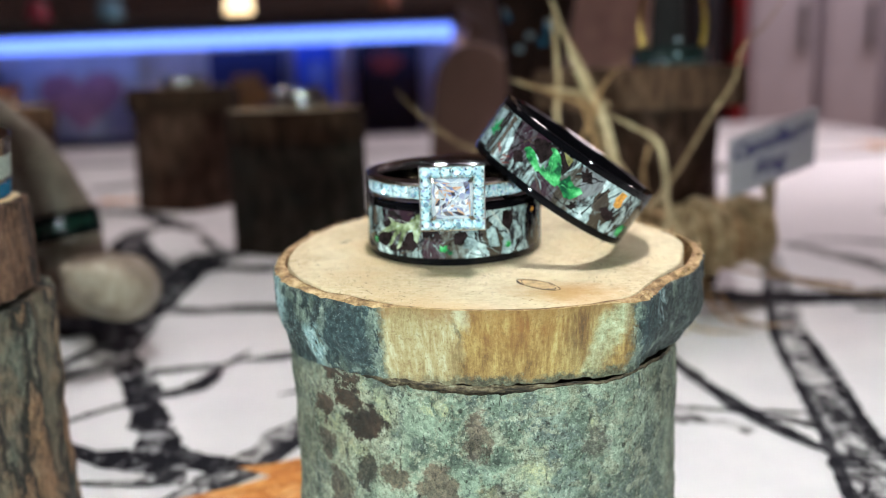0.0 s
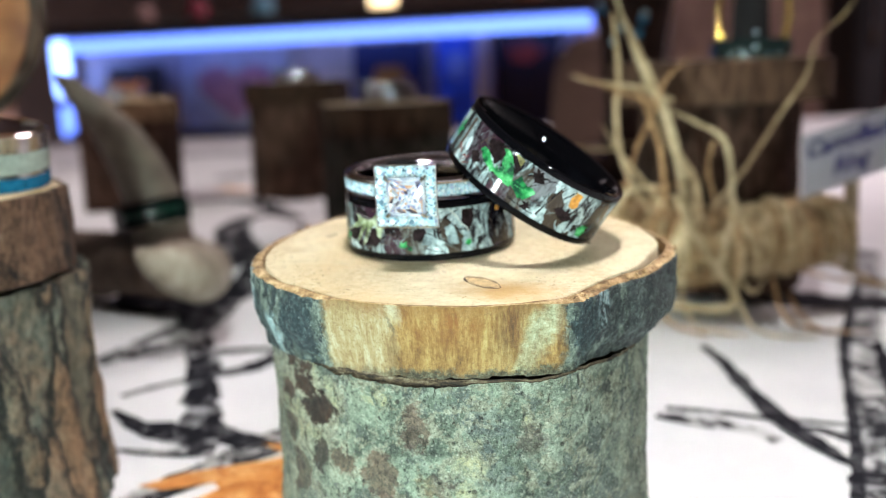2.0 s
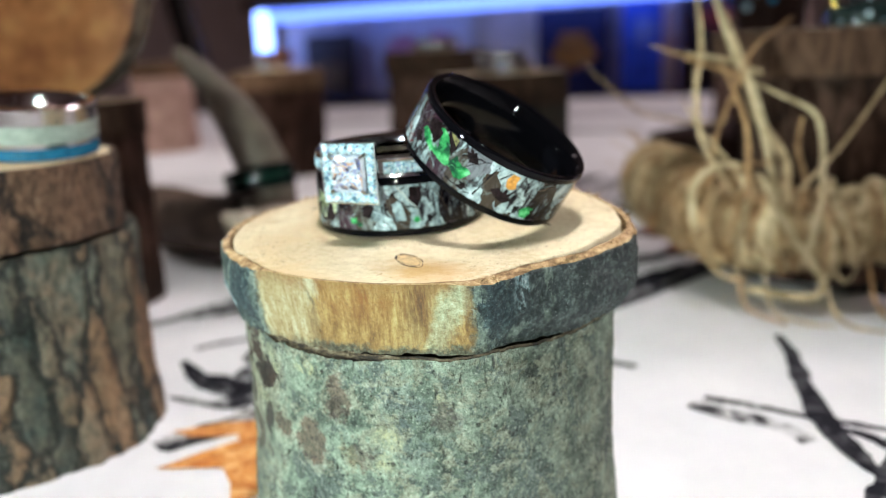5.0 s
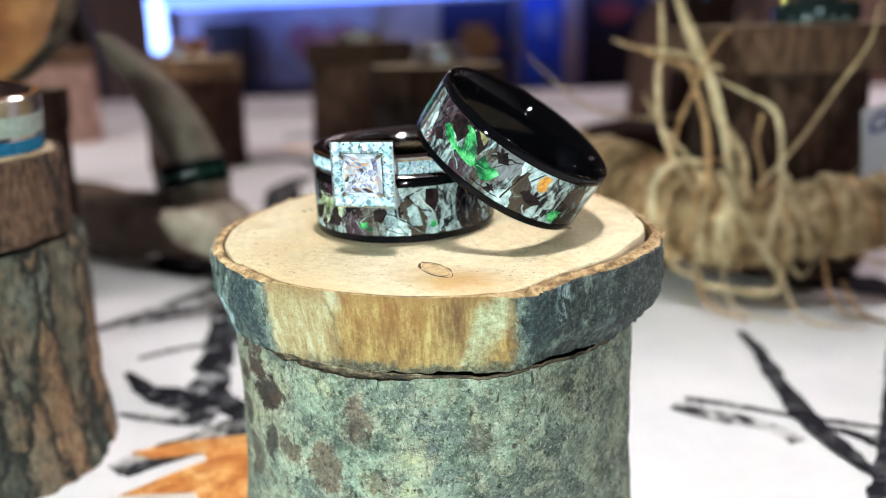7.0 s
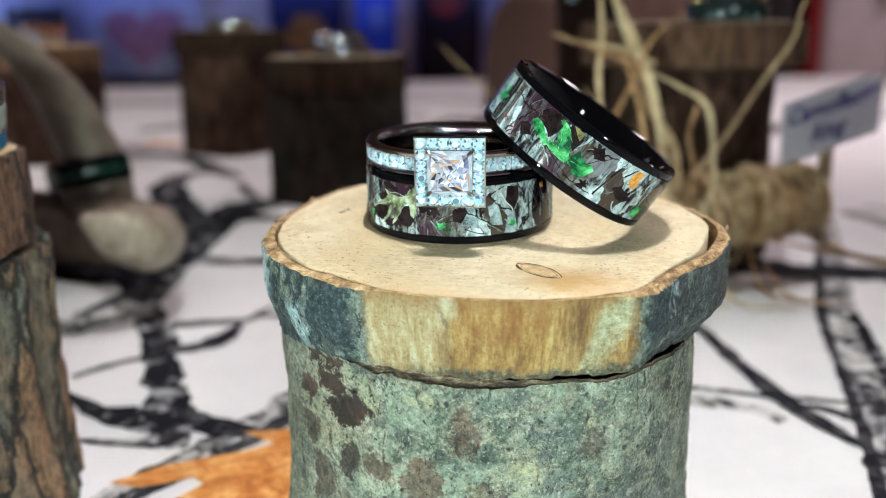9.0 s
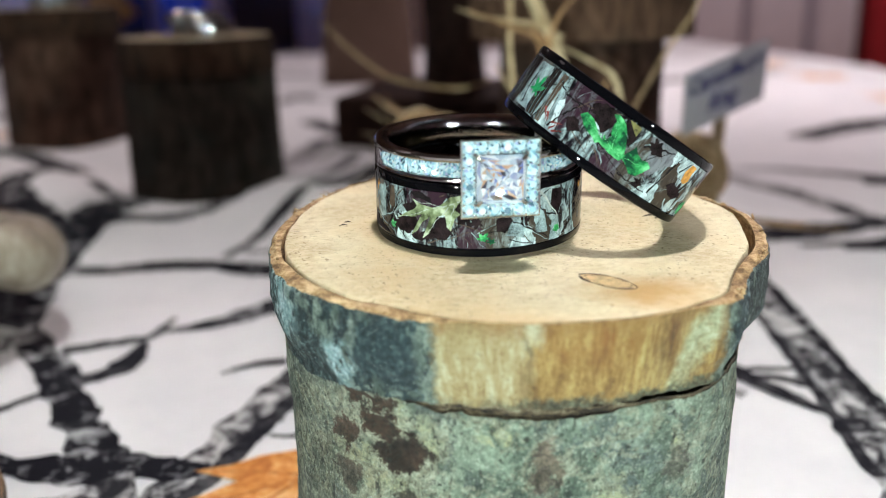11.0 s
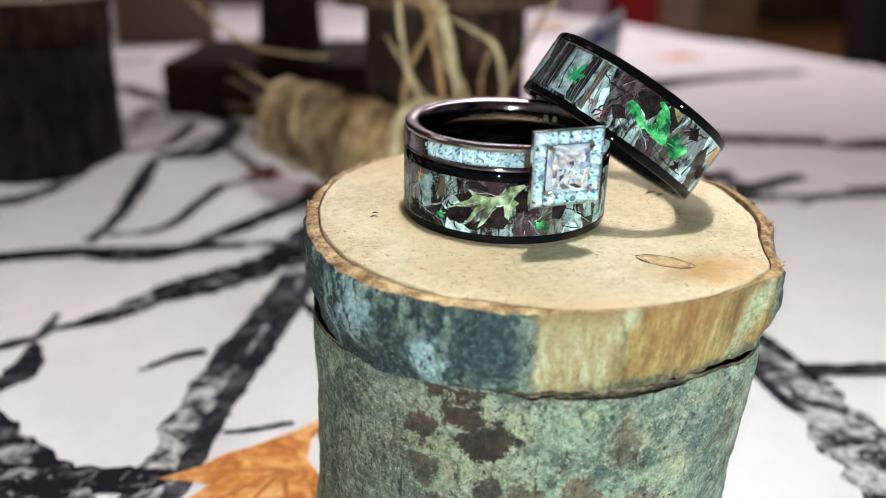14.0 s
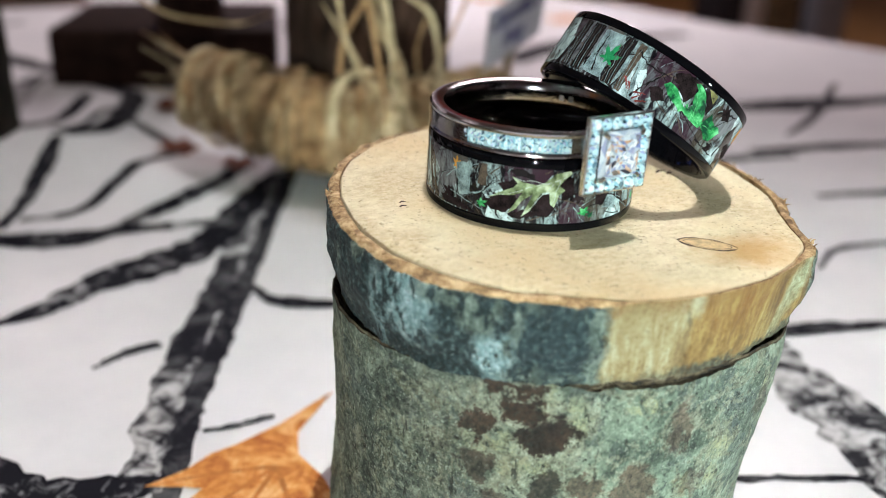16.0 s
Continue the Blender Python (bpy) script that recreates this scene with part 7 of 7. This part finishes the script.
def display_pole():
    t = thing("display_pole", -90.2, 110, -75, "dark bent metal display pole standing behind the table", "display pole")
    metal = plain("dark_pole_metal", (0.016, 0.012, 0.011), 0.5, 0.3, scale=0.5)
    bm = bmesh.new()
    tube(bm, [(0, 0, 2.4), (0, 0, 40), (0.2, 0, 70), (-0.2, 0, 80), (-1.9, 0, 87), (-3.4, 0, 96), (-4.0, 0, 112), (-4.0, 0, 125)], 2.1, 16)
    part("pole", bm, metal, t)
    bm = bmesh.new()
    lathe(bm, [(13.0, 0.0), (13.2, 0.8), (12.0, 2.0), (4.0, 2.6), (2.3, 5.0), (0.05, 5.2)], 40, closed=False)
    part("foot", bm, metal, t)


display_pole()

# ---- lit counter behind the table ----
COUNTER = pose(-0.97, 1.50, 0, 0, 0, -7)
NEON = glow("blue_neon", (0.14, 0.26, 1.0), 2.9)
NEON_HOT = glow("blue_white_neon", (0.22, 0.36, 1.0), 7.0)
COUNTER_TOP = plain("counter_brown", (0.06, 0.045, 0.045), 0.4, scale=0.3)
COUNTER_PANEL = plain("counter_panel", (0.74, 0.62, 0.60), 0.6, scale=0.2)
counter = tagged(new("shop_counter"), "dark-topped shop counter with blue neon strip and pale panel", "counter")
counter.matrix_world = COUNTER
part("top_slab", boxed(-11.5, -2, 15.0, 97.5, 40, 17.8, bevel=0.5), COUNTER_TOP, counter)
part("neon_strip", boxed(-8, 0.2, 12.6, 96, 1.6, 14.9, bevel=0.5), NEON, counter, "glowing blue neon strip")
part("neon_end", boxed(-9.6, -0.6, 4.2, -7.0, 1.6, 15.0, bevel=0.5), NEON_HOT, counter, "glowing blue-white neon tube")
part("neon_foot", boxed(-9.4, -0.4, -3.5, -7.2, 1.6, 2.4, bevel=0.5), NEON, counter, "glowing blue neon tube")
part("back_panel", boxed(-10, 9, -75, 97, 11, 15.0), COUNTER_PANEL, counter, smooth=False)
part("shelf", boxed(-10, -1, -6.5, 97, 9, -4.2, bevel=0.2), COUNTER_PANEL, counter)
part("shelf_lip", boxed(-6.5, -1.6, -6.0, 97, -1.0, -2.4, bevel=0.1), plain("navy_edge", (0.016, 0.022, 0.11), 0.5, scale=0.3), counter, "navy shelf lip")
part("front_panel", boxed(-10, 1, -75, 97, 3, -6.5), COUNTER_PANEL, counter, smooth=False)
for s in (76.8, 95.5):
    part("divider", boxed(s - 0.9, 2, -4.2, s + 0.9, 9, 13.3, bevel=0.1), COUNTER_PANEL, counter)


def picture(s0, s1, z0, z1, tone, inner, label, name="picture"):
    t = tagged(new(name), label, "picture", "pictures on the counter")
    t.matrix_world = COUNTER @ pose((s0 + s1) / 2 * CM, 0.05, z0 * CM, -4, 0, 0)
    w, h = (s1 - s0) / 2, z1 - z0
    part("board", boxed(-w, 0, 0, w, 0.5, h, bevel=0.08), tone, t)
    if inner:
        bm = bmesh.new()
        pts = inner[1](w, h)
        front = [bm.verts.new((x, -0.02, z)) for x, z in pts]
        bm.faces.new(front)
        part("image", bm, inner[0], t, smooth=False)


def blob_shape(cx, cz, rx, rz, seed):
    def at(w, h):
        return [(cx * w + rx * w * math.cos(a) * (1 + 0.2 * math.sin(3 * a + seed)), cz * h + rz * h * math.sin(a) * (1 + 0.15 * math.sin(5 * a + seed))) for a in np.linspace(0, 6.28, 28, endpoint=False)]
    return at


def heart_shape(w, h):
    return [(0.045 * w * 16 * math.sin(a) ** 3, h * 0.52 + 0.024 * h * (13 * math.cos(a) - 5 * math.cos(2 * a) - 2 * math.cos(3 * a) - math.cos(4 * a))) for a in np.linspace(0, 6.28, 40, endpoint=False)]


picture(78.6, 89.6, -4.2, 13.0, plain("poster_black", (0.02, 0.006, 0.012), 0.5, scale=0.3), (plain("ember_red", (0.42, 0.05, 0.02), 0.6, spread=0.6, scale=0.3), blob_shape(-0.1, 0.78, 0.55, 0.10, 1)), "dark poster with a red glow on the counter")
picture(67.6, 75.6, -4.2, 12.6, plain("poster_blue", (0.05, 0.14, 0.80), 0.5, spread=0.4, scale=0.3), (plain("poster_pale_blue", (0.30, 0.42, 0.90), 0.6, spread=0.3, scale=0.4), blob_shape(0, 0.7, 0.5, 0.14, 2)), "blue poster on the counter")
picture(51.6, 65.2, -4.2, 12.2, plain("poster_navy", (0.012, 0.014, 0.09), 0.5, scale=0.3), (plain("poster_orange", (0.42, 0.17, 0.03), 0.6, spread=0.6, scale=0.3), blob_shape(0.05, 0.55, 0.6, 0.2, 3)), "navy poster with an orange shape on the counter")
picture(15.5, 38.5, -4.2, 12.4, plain("poster_white", (0.55, 0.52, 0.58), 0.6, scale=0.3), (plain("heart_pink", (0.50, 0.22, 0.30), 0.7, spread=0.5, scale=0.5), heart_shape), "white poster with a pink heart on the counter")
picture(-2.0, 11.0, -4.2, 9.8, plain("poster_brown", (0.05, 0.03, 0.02), 0.6, scale=0.3), (plain("poster_ochre", (0.18, 0.10, 0.03), 0.6, scale=0.4), blob_shape(0, 0.4, 0.6, 0.2, 5)), "brown picture at the end of the counter")


def counter_item(s, z, w, h, material, label, name):
    t = tagged(new(name), label, name.replace("_", " "))
    t.matrix_world = COUNTER @ pose(s * CM, 0.06, z * CM)
    bm = bmesh.new()
    lathe(bm, [(w * 0.7, 0), (w, 0.1 * h), (w * 0.95, 0.7 * h), (w * 0.5, h), (0.05, h * 1.02)], 24, closed=False)
    part("body", bm, material, t)


counter_item(34, 17.8, 2.2, 3.6, plain("glass_blue", (0.25, 0.5, 0.7), 0.2), "pale blue jar on the counter", "jar")
counter_item(58, 17.8, 2.4, 4, glow("warm_bulb", (1.0, 0.75, 0.45), 3.0), "glowing warm lamp on the counter", "table_lamp")
counter_item(84, 17.8, 2.2, 3.6, plain("salmon", (0.6, 0.25, 0.18), 0.4), "salmon jar on the counter", "jar")
counter_item(20, 17.8, 2, 4, plain("wine", (0.35, 0.03, 0.07), 0.4), "red jar on the counter", "jar")
counter_item(8, 17.8, 2, 3.6, plain("blush", (0.5, 0.3, 0.28), 0.4), "blush jar on the counter", "jar")

# ---- far shop ----
LILAC = plain("locker_lilac", (0.68, 0.64, 0.72), 0.5, scale=0.03, spread=0.12)
DARK_GAP = plain("dark_fabric", (0.03, 0.03, 0.04), 0.8, scale=0.1)
RED = plain("red_panel", (0.36, 0.02, 0.03), 0.5, scale=0.05)
BEIGE = plain("shelf_beige", (0.42, 0.33, 0.27), 0.6, scale=0.05)
WHITE = plain("white_gloss", (0.72, 0.70, 0.70), 0.4, scale=0.05, spread=0.1)


def cabinet(name, x, y, w, d, h, z, body, label, category, turn=0, handle=True):
    t = thing(name, x, y, z, label, category, "", 0, 0, turn)
    part("body", boxed(-w / 2, 0, 0, w / 2, d, h, bevel=0.4), body, t)
    part("door", boxed(-w / 2 + 1, -1.6, 3, w / 2 - 1, -0.1, h - 3, bevel=0.3), body, t)
    if handle:
        part("handle", boxed(w / 2 - 5, -3.4, h * 0.5, w / 2 - 3.4, -1.6, h * 0.5 + 14, bevel=0.3), STEEL, t)


for x, w, body, label in ((91.6, 19.0, LILAC, "tall pale lilac locker"), (111.5, 17, LILAC, "tall pale lilac locker"), (131, 18, LILAC, "tall pale lilac locker"), (79.6, 3.6, RED, "narrow tall red panel cabinet"), (150, 14, LILAC, "tall pale lilac locker"), (70, 8, DARK_GAP, "narrow dark fabric-clad cabinet")):
    cabinet("locker", x, 255, w, 40, 170, -75, body, label, "locker")
cabinet("red_cabinet", 186, 282, 20, 35, 160, -75, RED, "tall red cabinet standing on the wooden floor", "cabinet")
cabinet("dark_cabinet", 166, 280, 14, 35, 160, -75, DARK_GAP, "tall dark cabinet on the wooden floor", "cabinet")


OLIVE = plain("olive_brown", (0.22, 0.17, 0.10), 0.6, scale=0.05, spread=0.5)
BLUE_GREY = plain("blue_grey_paint", (0.36, 0.40, 0.48), 0.5, scale=0.05)
DARK_WOOD = plain("dark_shop_wood", (0.12, 0.07, 0.05), 0.6, scale=0.04, spread=0.6)
cabinet("narrow_cabinet", 239, 330, 22, 30, 150, -75, BEIGE, "narrow beige cabinet on the wooden floor", "cabinet", 0, False)
cabinet("narrow_cabinet", 267, 331, 30, 30, 140, -75, OLIVE, "olive-brown cabinet on the wooden floor", "cabinet")
cabinet("dark_column", 362, 330, 18, 18, 180, -75, DARK_GAP, "square dark column on the wooden floor", "column", 0, False)
cabinet("white_pillar", 381, 331, 14, 14, 180, -75, WHITE, "square white pillar on the wooden floor", "pillar", 0, False)
cabinet("low_cabinet", 405, 333, 26, 30, 90, -75, OLIVE, "low olive-brown cabinet on the wooden floor", "cabinet")
cabinet("grey_cabinet", 440, 330, 28, 30, 120, -75, BLUE_GREY, "blue-grey cabinet on the wooden floor", "cabinet")
for k, x in enumerate((470, 560, 650, 740)):
    cabinet("sideboard", x, 720 + 8 * (k % 2), 84, 40, 96 + 10 * (k % 3), -75, DARK_WOOD, "long dark wooden sideboard at the back of the shop", "sideboard")
